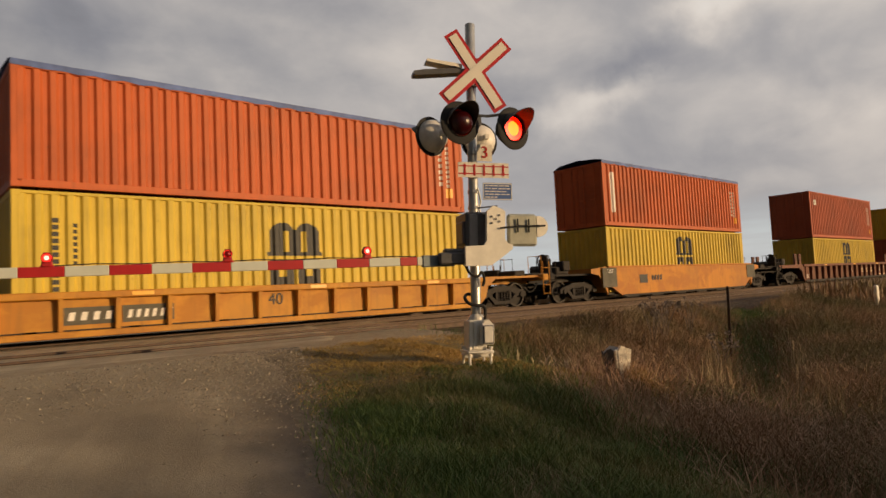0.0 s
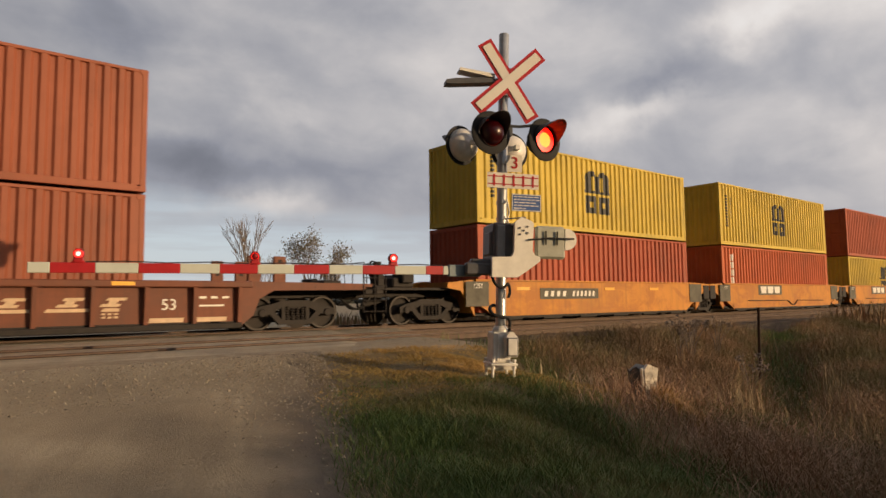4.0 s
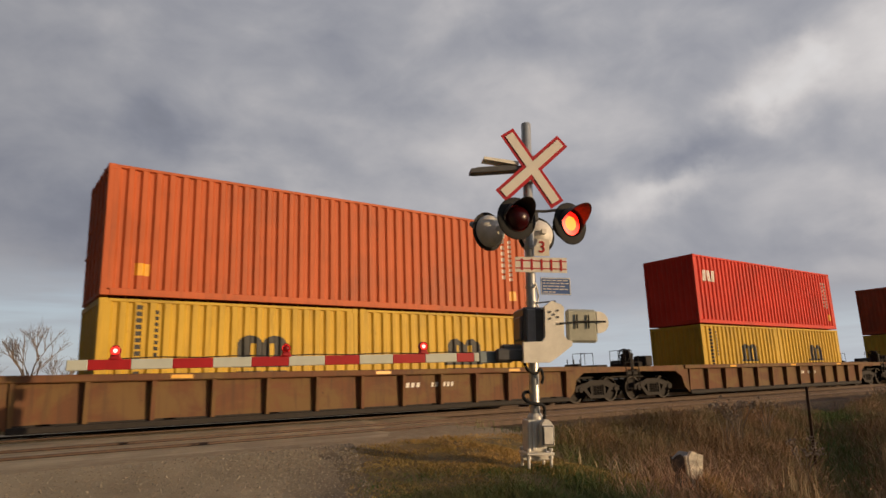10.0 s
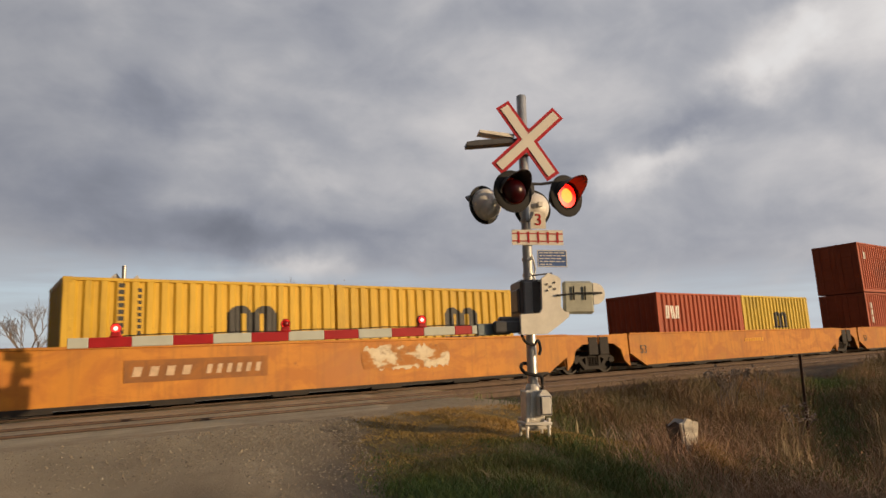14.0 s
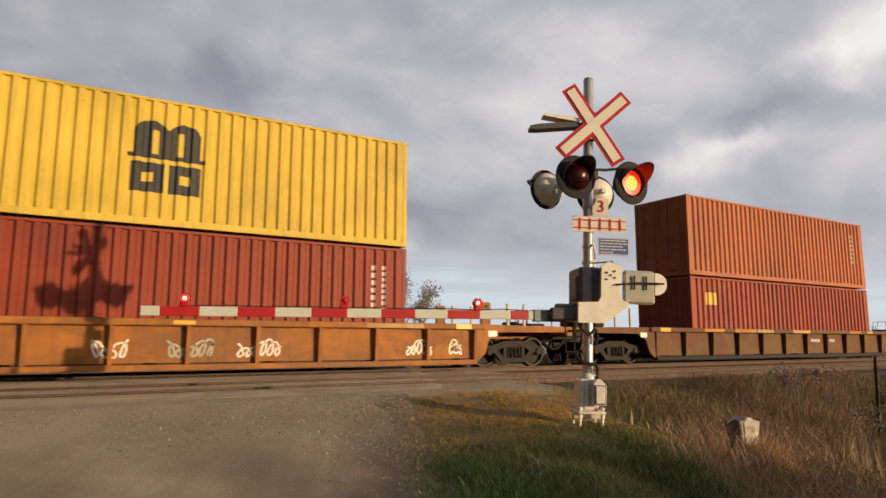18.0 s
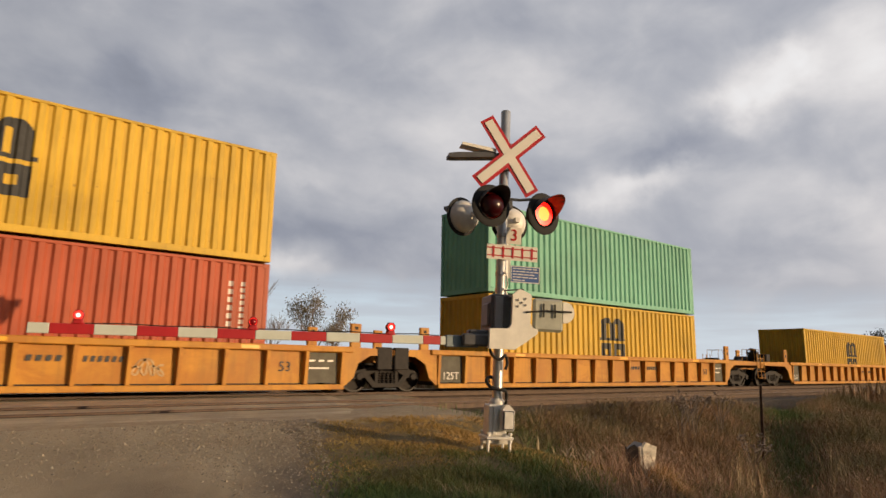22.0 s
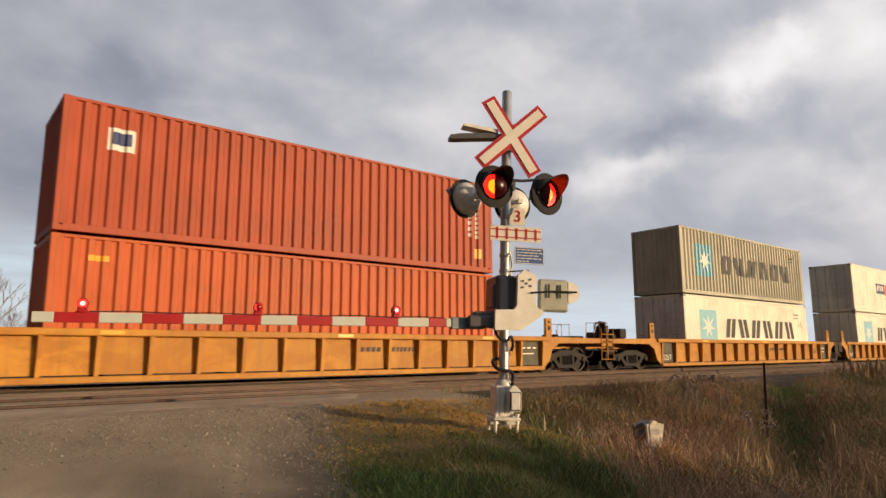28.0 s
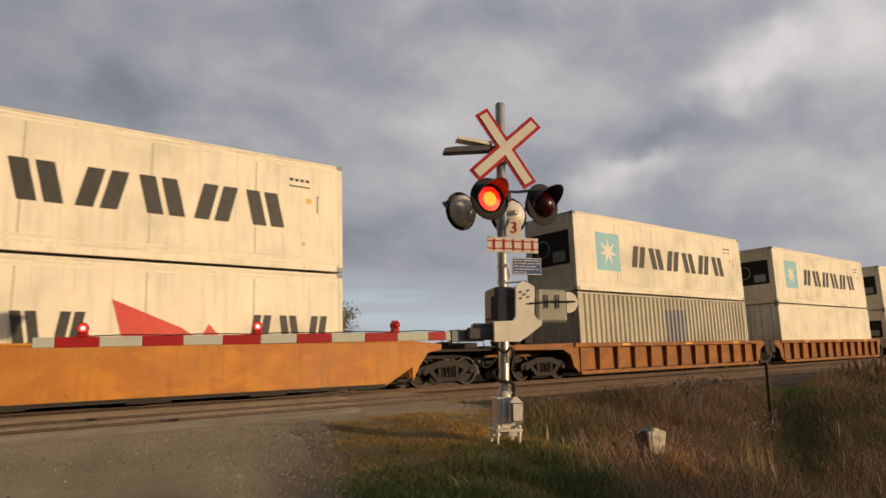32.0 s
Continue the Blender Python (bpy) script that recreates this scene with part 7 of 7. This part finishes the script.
# ------------------------------------------------------------------ plants and small things beside the road


def blades(name, label, category, mat, spots, seed):
    """Many thin blades: spots of (x, y, height, width, lean)."""
    rnd = np.random.RandomState(seed)
    n = len(spots)
    s = np.array(spots)
    z = np.array([ground_z(x, y) for x, y in s[:, :2]]) - 0.02
    a = rnd.uniform(0, 2 * np.pi, n)
    la = rnd.uniform(0, 2 * np.pi, n)
    dx, dy = np.cos(a) * s[:, 3] / 2, np.sin(a) * s[:, 3] / 2
    lx, ly = np.cos(la) * s[:, 4], np.sin(la) * s[:, 4]
    v = np.empty((n, 5, 3))
    v[:, 0] = np.stack([s[:, 0] - dx, s[:, 1] - dy, z], 1)
    v[:, 1] = np.stack([s[:, 0] + dx, s[:, 1] + dy, z], 1)
    v[:, 2] = np.stack([s[:, 0] + lx * .35 + dx * .8, s[:, 1] + ly * .35 + dy * .8, z + s[:, 2] * .6], 1)
    v[:, 3] = np.stack([s[:, 0] + lx * .35 - dx * .8, s[:, 1] + ly * .35 - dy * .8, z + s[:, 2] * .6], 1)
    v[:, 4] = np.stack([s[:, 0] + lx, s[:, 1] + ly, z + s[:, 2]], 1)
    i = np.arange(n)[:, None] * 5
    me = bpy.data.meshes.new(name)
    faces = [tuple(q) for q in (i + np.array([[0, 1, 2, 3]])).tolist()] + [tuple(q) for q in (i + np.array([[3, 2, 4]])).tolist()]
    me.from_pydata(v.reshape(-1, 3).tolist(), [], faces)
    me.materials.append(mat)
    ob = new(name, me)
    tagged(ob, label, category, kind="stuff")
    return ob


def scatter(n, x0, x1, y0, y1, ok, height, width, lean, seed):
    rnd = np.random.RandomState(seed)
    out = []
    while len(out) < n:
        x, y = rnd.uniform(x0, x1), rnd.uniform(y0, y1)
        w = ok(x, y)
        if w <= 0 or rnd.rand() > w:
            continue
        h = height(x, y) * rnd.uniform(0.55, 1.25)
        out.append((x, y, h, width * rnd.uniform(0.6, 1.4), h * lean * rnd.uniform(0.2, 1.0)))
    return out


def off_road(x, y):
    return x - road_edge(y)


def clump(x, y, f, seed):
    return 0.5 + 0.5 * noise.noise((x * f, y * f, seed))


def build_plants():
    # short dry grass round the mast
    def ok(x, y):
        s = off_road(x, y)
        return smooth(-0.15, 0.9, s) * smooth(8.9, 8.2, y) * smooth(5.0, 6.6, y + 0.25 * s) * smooth(6.6, 4.4, s) * (0.35 + clump(x, y, 1.7, 2))
    blades("grass_dry", "short dry yellow-brown grass round the mast", "grass", G_TAN, scatter(60000, 2, 12, 3.6, 9, ok, lambda x, y: 0.018 + 0.042 * clump(x, y, 2, 5), 0.010, 1.5, 1), 11)

    # green grass in the shade beside the road
    def ok2(x, y):
        s = off_road(x, y) + 3.0 * (clump(x, y, 0.8, 21) - 0.5)
        return smooth(-0.1, 0.9, off_road(x, y)) * smooth(7.2, 5.6, y + 0.25 * s) * smooth(4.2, 2.2, s) * (0.3 + clump(x, y, 1.2, 8))
    blades("grass", "lush green grass on the verge", "grass", G_GREEN, scatter(62000, 0.5, 9, 0.8, 7.0, ok2, lambda x, y: (0.05 + 0.17 * clump(x, y, 1.6, 3)) * (1.0 - 0.6 * smooth(4.2, 6.2, y)), 0.0065, 1.1, 2), 12)
    blades("straw", "dry straw mixed into the verge grass", "weeds", G_STRAW, scatter(3000, 1.0, 8, 0.8, 5.6, lambda x, y: ok2(x, y) * smooth(0.5, 0.7, clump(x, y, 1.1, 61)), lambda x, y: 0.09 + 0.12 * clump(x, y, 1.2, 62), 0.004, 1.2, 63), 64)

    blades("grass", "rough green grass on the verge behind the viewer", "grass", G_GREEN, scatter(14000, -3, 14, -9, 0.9, lambda x, y: smooth(-0.1, 0.9, off_road(x, y)) * (0.3 + clump(x, y, 1.2, 8)), lambda x, y: 0.12 + 0.2 * clump(x, y, 0.9, 3), 0.014, 0.8, 52), 53)
    # brown weeds in the ditch
    def ok3(x, y):
        s = off_road(x, y) + 2.4 * (clump(x, y, 0.9, 22) - 0.5)
        return smooth(3.6, 5.6, s + 0.9 * smooth(4.5, 2.0, y)) * smooth(9.4, 8.6, y) * (0.25 + 0.9 * clump(x, y, 0.55, 4)) * (1 - 0.9 * hollow(x, y))
    hgt = lambda x, y: (0.10 + 0.50 * clump(x, y, 0.45, 6)) * (0.55 + 0.65 * smooth(2.5, 7.0, off_road(x, y))) * (1 - 0.2 * smooth(6.5, 8.8, y))
    blades("weeds", "brown dead weeds filling the ditch", "weeds", G_WEED, scatter(84000, 4, 26, 0.8, 9.4, ok3, hgt, 0.0065, 1.2, 3), 13)
    blades("weeds", "brown dead weeds along the railway", "weeds", G_WEED, scatter(26000, 24, 110, 0, 9.4, lambda x, y: 0.3 + clump(x, y, 0.3, 4), lambda x, y: 0.40 + 0.35 * clump(x, y, 0.3, 6), 0.035, 0.4, 4), 14)
    blades("grass", "green grass low in the ditch", "grass", G_GREEN, scatter(30000, 6, 22, 1.0, 10, lambda x, y: smooth(2.2, 4.0, off_road(x, y)) * max(hollow(x, y), 0.5 * smooth(0.56, 0.68, clump(x, y, 0.33, 9))), lambda x, y: 0.10 + 0.14 * clump(x, y, 1.1, 19), 0.008, 0.9, 5), 15)
    # pale straw stalks that stand above the rest
    blades("straw", "pale dry grass stalks", "weeds", G_STRAW, scatter(5200, 5, 22, 0.8, 8.6, lambda x, y: smooth(4.4, 5.6, off_road(x, y)) * smooth(0.5, 0.7, clump(x, y, 0.8, 14)) * (1 - hollow(x, y)), lambda x, y: 0.28 + 0.24 * clump(x, y, 0.6, 6), 0.006, 0.5, 6), 16)
    # withered leaves and seed heads among the weeds
    rnd = np.random.RandomState(31)
    spots = scatter(64000, 4, 24, 0.8, 9.4, ok3, hgt, 1, 1, 33)
    n = len(spots)
    s3 = np.array(spots)
    c = np.stack([s3[:, 0], s3[:, 1], np.array([ground_z(x, y) for x, y in s3[:, :2]]) + s3[:, 2] * rnd.uniform(0.25, 0.95, n)], 1)
    u, w = rnd.normal(0, 1, (n, 3)), rnd.normal(0, 1, (n, 3))
    k = rnd.uniform(0.008, 0.026, n)[:, None]
    u, w = u / np.linalg.norm(u, axis=1, keepdims=True) * k, w / np.linalg.norm(w, axis=1, keepdims=True) * k * 0.5
    me = bpy.data.meshes.new("withered_leaves")
    me.from_pydata(np.stack([c - u, c + w, c + u, c - w], 1).reshape(-1, 3).tolist(), [], (np.arange(n)[:, None] * 4 + np.arange(4)).tolist())
    me.materials.append(G_WEED)
    tagged(new("withered_leaves", me), "withered brown leaves and seed heads in the weeds", "weeds", kind="stuff")
    # matted short growth under the weeds
    mat_ = scatter(30000, 4, 20, 1.2, 9.2, ok3, lambda x, y: 0.05 + 0.10 * clump(x, y, 1.3, 81), 0.010, 1.6, 82)
    blades("undergrowth", "matted dead undergrowth in the ditch", "weeds", G_WEED, mat_, 83)
    # a clump of broad drooping leaves
    clump_ = [(8.0 + 0.45 * rnd.normal(), 6.25 + 0.16 * rnd.normal(), rnd.uniform(0.18, 0.34), 0.035, rnd.uniform(0.15, 0.3)) for _ in range(60)]
    blades("grass_clump", "clump of pale drooping broad-bladed grass", "grass", G_STRAW, clump_, 32)
    # grass beyond the tracks and on the other side of the road
    blades("weeds", "dry grass beyond the tracks", "weeds", G_WEED, scatter(16000, -20, 90, 19.6, 34, lambda x, y: 1.0 if not (-9 < off_road(x, y) < 0.3) else 0.0, lambda x, y: 0.35 + 0.3 * clump(x, y, 0.4, 6), 0.04, 0.4, 7), 17)
    # tuft at the foot of the cut post
    tuft = []
    rnd = np.random.RandomState(9)
    for k in range(1700):
        u, w = rnd.uniform(0, 1), rnd.normal(0, 0.09)
        tuft.append((POST[0] + 0.03 - 0.55 * u + w, POST[1] - 0.18 - 0.95 * u + 0.5 * w, rnd.uniform(0.12, 0.30) * (1.1 - 0.4 * u), 0.008, rnd.uniform(0.06, 0.2)))
    blades("straw", "tuft of golden straw at the foot of the post", "weeds", G_GOLD, tuft, 18)
    # reddish dead stalks on the near bank
    blades("straw", "tangle of reddish dead stalks on the bank", "weeds", G_REED, scatter(11000, 4.2, 13, 0.8, 5.6, lambda x, y: smooth(2.8, 4.2, off_road(x, y)) * smooth(5.8, 4.6, y) * (0.2 + clump(x, y, 0.7, 41)) * (1 - hollow(x, y)), lambda x, y: 0.22 + 0.26 * clump(x, y, 0.9, 42), 0.006, 1.3, 43), 44)
    # upright pale stalks on the far bank of the hollow
    blades("straw", "upright pale stalks beside the ditch", "weeds", G_STRAW, scatter(420, 8, 13, 2.2, 5.0, lambda x, y: smooth(0.15, 0.5, hollow(x, y)) * smooth(0.9, 0.5, hollow(x, y)) * smooth(0.45, 0.6, clump(x, y, 1.5, 71)), lambda x, y: 0.42 + 0.2 * clump(x, y, 1.2, 72), 0.010, 0.22, 73), 74)
    # tall dead stalks with seed heads
    for q, (x, y, h) in enumerate(((11.4, 6.62, 0.95), (11.7, 6.85, 0.85), (11.2, 6.75, 0.8), (12.9, 6.9, 0.9), (10.3, 5.0, 0.7))):
        g = Geo()
        rnd2 = random.Random(q)
        z = ground_z(x, y)
        for k in range(9):
            a, l = rnd2.uniform(0, 6.28), rnd2.uniform(0.1, 0.3)
            tip = (x + l * math.cos(a), y + l * math.sin(a), z + h * rnd2.uniform(0.75, 1.05))
            g.tube([(x, y, z - 0.05), (x + 0.3 * l * math.cos(a), y + 0.3 * l * math.sin(a), z + h * 0.5), tip], 0.006, 4)
            for j in range(14):
                b = [tip[i] + rnd2.uniform(-0.05, 0.05) for i in range(3)]
                d = [rnd2.uniform(-0.03, 0.03) for i in range(3)]
                g.quad(tuple(b), (b[0] + d[0], b[1] + d[1], b[2] + 0.02), (b[0] + d[1], b[1] + d[2], b[2] + 0.045), (b[0] - 0.02, b[1] + d[0], b[2] + 0.02))
        ob = new("dead_plant", g.mesh("dead_plant", G_TWIG))
        tagged(ob, "tall dead weed with fluffy seed heads", "weed")


POST = (7.20, 4.92)


def build_small_things():
    z = ground_z(*POST)
    root = thing("fence_post", "short cut-off weathered wooden post in the weeds", "post", pose(POST[0], POST[1], z - 0.1, 3, -4, -28))
    g = Geo()
    top = -0.19 - (z - 0.1)
    n = 14
    for k in range(n):
        a = 2 * math.pi * k / n
        r = 0.118 + 0.012 * math.sin(3 * a) + 0.009 * math.sin(7 * a)
        for q, f in ((0.0, 0.80), (top * 0.55, 0.82), (top * 0.70, 1.06), (top + 0.03 * math.sin(5 * a + 1) + 0.02 * math.sin(2 * a), 1.10)):
            g.v.append((r * f * math.cos(a), r * f * math.sin(a), q))
    for k in range(n):
        for j in range(3):
            i, i2 = k * 4 + j, ((k + 1) % n) * 4 + j
            g.f.append((i, i2, i2 + 1, i + 1))
            g.m.append(0)
    g.f.append(tuple(k * 4 + 3 for k in range(n)))
    g.m.append(0)
    part("post_wood", g.mesh("post_wood", WOODGREY, 40), root)
    g = Geo()
    g.prism([(-0.03, top - 0.50), (0.02, top - 0.52), (0.09, top - 0.06), (0.075, top + 0.055), (0.02, top + 0.075), (-0.03, top + 0.01)], -0.20, -0.15)
    g.prism([(0.08, top - 0.26), (0.12, top - 0.24), (0.17, top + 0.01), (0.10, top + 0.035)], -0.18, -0.12)
    g.prism([(-0.06, top - 0.20), (-0.035, top - 0.24), (-0.03, top + 0.03), (-0.06, top + 0.02)], -0.19, -0.14)
    part("splinter", g.mesh("splinter", SPLIT), root, "bleached split wood")

    def stake(x, y, h, label, mat, w=0.022):
        z = ground_z(x, y)
        g = Geo()
        g.prism([(-w, -w), (w, -w), (w, -w * 0.4), (w * 0.4, -w * 0.4), (w * 0.4, w), (-w * 0.4, w), (-w * 0.4, -w * 0.4), (-w, -w * 0.4)], z - 0.2, z + h, "z")
        ob = new("fence_stake", g.mesh("fence_stake", mat))
        ob.matrix_basis = pose(x, y, 0, 1.5, -1.0, 20)
        tagged(ob, label, "stake")
    stake(STAKE_AT[0], STAKE_AT[1], 0.50 - ground_z(*STAKE_AT), "thin rusty steel fence stake in the weeds", STAKE)
    g = Geo()
    zz = ground_z(*MARKER_AT)
    g.box(-0.11, 0.11, -0.05, 0.05, zz - 0.2, 0.16, 0, 0.02)
    ob = new("marker_post", g.mesh("marker_post", CREAM))
    ob.location = (MARKER_AT[0], MARKER_AT[1], 0)
    tagged(ob, "white marker post beside the track", "post")
    # loose stones along the road's edge
    rnd = random.Random(5)
    g = Geo()
    while len(g.f) < 9000 * 5:
        y = 8.6 - abs(rnd.gauss(0, 1.7))
        u = rnd.random()
        x = road_edge(y) - (abs(rnd.gauss(0.6, 1.3)) if u < 0.6 else rnd.uniform(0, 6.5)) + 0.3
        r = rnd.uniform(0.004, 0.012) * (1.8 if rnd.random() < 0.05 else 1.0)
        zc = road_z(y) + 0.012
        a = rnd.uniform(0, 3)
        pts = []
        for q in range(4):
            b = a + q * 1.57 + rnd.uniform(-0.3, 0.3)
            pts.append((x + r * math.cos(b), y + r * math.sin(b), zc))
        i = len(g.v)
        g.v += pts + [(x + rnd.uniform(-r, r) * 0.4, y + rnd.uniform(-r, r) * 0.4, zc + r * rnd.uniform(0.6, 1.1))]
        g.f += [(i, i + 1, i + 4), (i + 1, i + 2, i + 4), (i + 2, i + 3, i + 4), (i + 3, i, i + 4), (i + 3, i + 2, i + 1, i)]
        g.m += [0] * 5
    ob = new("loose_gravel", g.mesh("loose_gravel", M_STONE))
    tagged(ob, "loose pale gravel on the road", "gravel", kind="stuff")


STAKE_AT = (12.0, 5.62)
MARKER_AT = (24.2, 6.47)


def bare_tree(x, y, h, seed, label, leaves=None, spread_=0.55, fine=5):
    """A tapered trunk that forks again and again into fine twigs; leaves: a material for clumps of small leaves."""
    rnd = random.Random(seed)
    z = ground_z(x, y)
    root = thing("tree", label, "tree", (x, y, z - 0.1))
    trunk, twigs, crown = Geo(), Geo(), Geo()

    def grow(p, d, ln, r, lvl):
        q = p + d * ln * 0.5 + Vector((rnd.uniform(-1, 1), rnd.uniform(-1, 1), 0)) * ln * 0.06
        e = p + d * ln
        (trunk if lvl < 2 else twigs).tube([p, q, e], r, 6 if lvl < 2 else 4, 0, [r, r * 0.82, r * 0.62])
        if lvl >= 2 and leaves:
            for k in range(10 if fine < 5 else 4):
                c = e + Vector((rnd.gauss(0, 1), rnd.gauss(0, 1), rnd.gauss(0, 1))) * h * 0.045
                w = h * (0.016 if fine < 5 else 0.010)
                a = Vector((rnd.uniform(-1, 1), rnd.uniform(-1, 1), rnd.uniform(-1, 1))).normalized() * w
                b = Vector((rnd.uniform(-1, 1), rnd.uniform(-1, 1), rnd.uniform(-1, 1))).normalized() * w
                crown.quad(tuple(c - a), tuple(c + b), tuple(c + a), tuple(c - b))
        if lvl < fine:
            for k in range(3 if lvl else 5):
                nd = (d + Vector((rnd.uniform(-1, 1), rnd.uniform(-1, 1), rnd.uniform(-0.1, 0.5))) * spread_).normalized()
                grow(p + d * ln * rnd.uniform(0.55, 1.0), nd, ln * rnd.uniform(0.58, 0.80), r * 0.60, lvl + 1)
    grow(Vector((0, 0, 0)), Vector((0, 0, 1)), h * 0.40, h * 0.013, 0)
    part("trunk", trunk.mesh("trunk", M_BARK, 50), root)
    part("branchwork", twigs.mesh("branchwork", G_TWIG), root)
    if leaves:
        part("crown", crown.mesh("crown", leaves), root)
    return root


def far_woods():
    """The low dark line of trees on the horizon."""
    rnd = random.Random(21)
    g = Geo()
    for k in range(2600):
        a = rnd.uniform(-1.75, 1.75)
        d = rnd.uniform(500, 900)
        x, y = d * math.sin(a), d * math.cos(a)
        h = (3.0 + 6 * max(0.0, noise.noise((a * 5, 0.3, 0.7))) + rnd.uniform(0, 3)) * d / 700
        w = rnd.uniform(4, 10)
        z = -0.9
        n = 7
        i = len(g.v)
        for j in range(n):
            b = 2 * math.pi * j / n
            g.v.append((x + w * math.cos(b), y + w * math.sin(b), z))
            g.v.append((x + w * 0.8 * math.cos(b), y + w * 0.8 * math.sin(b), z + h * rnd.uniform(0.55, 0.8)))
        g.v.append((x, y, z + h))
        for j in range(n):
            j2 = (j + 1) % n
            g.f += [(i + 2 * j, i + 2 * j2, i + 2 * j2 + 1, i + 2 * j + 1), (i + 2 * j + 1, i + 2 * j2 + 1, i + 2 * n)]
            g.m += [0, 0]
    ob = new("far_woods", g.mesh("far_woods", G_DARK))
    tagged(ob, "low dark woods along the flat horizon", "woods", kind="stuff")


build_plants()
build_small_things()
for x_, y_, h_, s_, lab_, lv_, sp_, *fi_ in (
        (4.2, 60, 8.2, 1, "bare tree with fine grey twigs beyond the railway", None, 0.55), (6.8, 64, 5.8, 2, "small bare tree beyond the railway", None, 0.7),
        (24.6, 60, 9.8, 3, "slender bare tree beyond the railway", None, 0.35), (27.6, 62, 6.8, 4, "bare bushy tree beyond the railway", None, 0.7),
        (31.4, 60, 8.4, 5, "tawny half-bare tree beyond the railway", G_TAWNY, 0.55), (34.4, 61, 6.4, 6, "tawny bush beyond the railway", G_TAWNY, 0.8),
        (0.8, 62, 6.2, 7, "bare tree beyond the railway", None, 0.6),
        (198, 60, 12.5, 8, "dark-leaved tree far along the railway", G_DARK, 0.5, 4), (206, 64, 8.0, 9, "dark-leaved tree far along the railway", G_DARK, 0.6, 4)):
    bare_tree(x_, y_, h_, s_, lab_, lv_, sp_, *fi_)
far_woods()
# unseen trees and a hedge added behind the viewer, in whose shade the foreground lies
for k_ in range(13):
    u_ = -34 + 5.6 * k_
    bare_tree(SUN_AZ[0] * 72 + 0.864 * u_ + 1.5 * math.sin(k_ * 2.1), SUN_AZ[1] * 72 + 0.504 * u_, 6.0 - 1.0 * smooth(4.0, 9.0, u_) + 0.4 * math.sin(k_ * 1.7), 40 + k_, "leafy tree added out of view behind the road for shade", G_DARK, 0.75, 4)
shade_hedge_ = Geo()
for k_ in range(60):
    u_ = -40 + 1.3 * k_
    x_, y_ = SUN_AZ[0] * 74 + 0.864 * u_, SUN_AZ[1] * 74 + 0.504 * u_
    # height set by where the shade should end; lower where the bank is sunlit
    h_ = 7.82 - 1.7 * smooth(6.4, 8.6, u_) + 0.12 * math.sin(k_ * 0.9) + 0.10 * math.sin(k_ * 2.3)
    shade_hedge_.lathe([(1.5, -1.3), (1.9, 1.5), (1.6, h_ * 0.7), (0.9, h_ * 0.95), (0.0, h_)], 9, "z", (x_, y_, 0))
ob_ = new("hedgerow", shade_hedge_.mesh("hedgerow", G_DARK))
tagged(ob_, "dense dark hedge added out of view behind the road for shade", "hedge", kind="stuff")

# ------------------------------------------------------------------ what moves
RUN = [(0.0, -0.01), (1.0, 23.14), (1.5, 34.47), (2.0, 46.41), (2.5, 57.67), (4.5, 103.81), (5.0, 115.63), (5.2, 120.15), (6.0, 138.74), (7.0, 161.79), (7.2, 166.39), (8.0, 184.93), (9.0, 207.91), (10.0, 230.88), (11.0, 253.64), (11.6, 267.41), (12.0, 276.45), (12.4, 285.45), (13.0, 299.05), (14.0, 321.89), (14.5, 333.11), (16.5, 378.60), (17.0, 390.44), (17.2, 394.96), (18.0, 413.22), (19.0, 436.06), (20.0, 459.17), (21.0, 482.07), (21.4, 491.39), (22.0, 504.96), (23.0, 527.74), (24.0, 550.58), (25.0, 573.44), (25.5, 584.43), (27.5, 629.96), (28.0, 641.49), (29.0, 664.22), (30.0, 687.11), (31.0, 709.91), (32.0, 732.85)]


def motions():
    for ob, s, z in TRAIN_THINGS:
        walk(ob, [(t, pose(s - d, TRACK_Y, z)) for t, d in RUN])
    # the added red covers turn aside in turn, in place of flashing, so that one lamp of each pair shows
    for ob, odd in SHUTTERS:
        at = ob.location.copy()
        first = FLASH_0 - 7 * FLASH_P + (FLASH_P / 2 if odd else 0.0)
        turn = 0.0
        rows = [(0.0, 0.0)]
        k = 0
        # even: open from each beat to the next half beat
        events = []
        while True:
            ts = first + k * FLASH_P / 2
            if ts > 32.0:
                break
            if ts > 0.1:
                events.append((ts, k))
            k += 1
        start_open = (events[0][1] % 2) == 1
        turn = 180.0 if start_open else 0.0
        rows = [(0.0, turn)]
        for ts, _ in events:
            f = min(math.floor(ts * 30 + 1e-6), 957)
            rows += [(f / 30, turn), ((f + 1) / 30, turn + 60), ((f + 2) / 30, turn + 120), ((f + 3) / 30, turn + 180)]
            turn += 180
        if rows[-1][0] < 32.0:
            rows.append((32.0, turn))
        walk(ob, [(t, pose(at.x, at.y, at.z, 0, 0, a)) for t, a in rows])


motions()
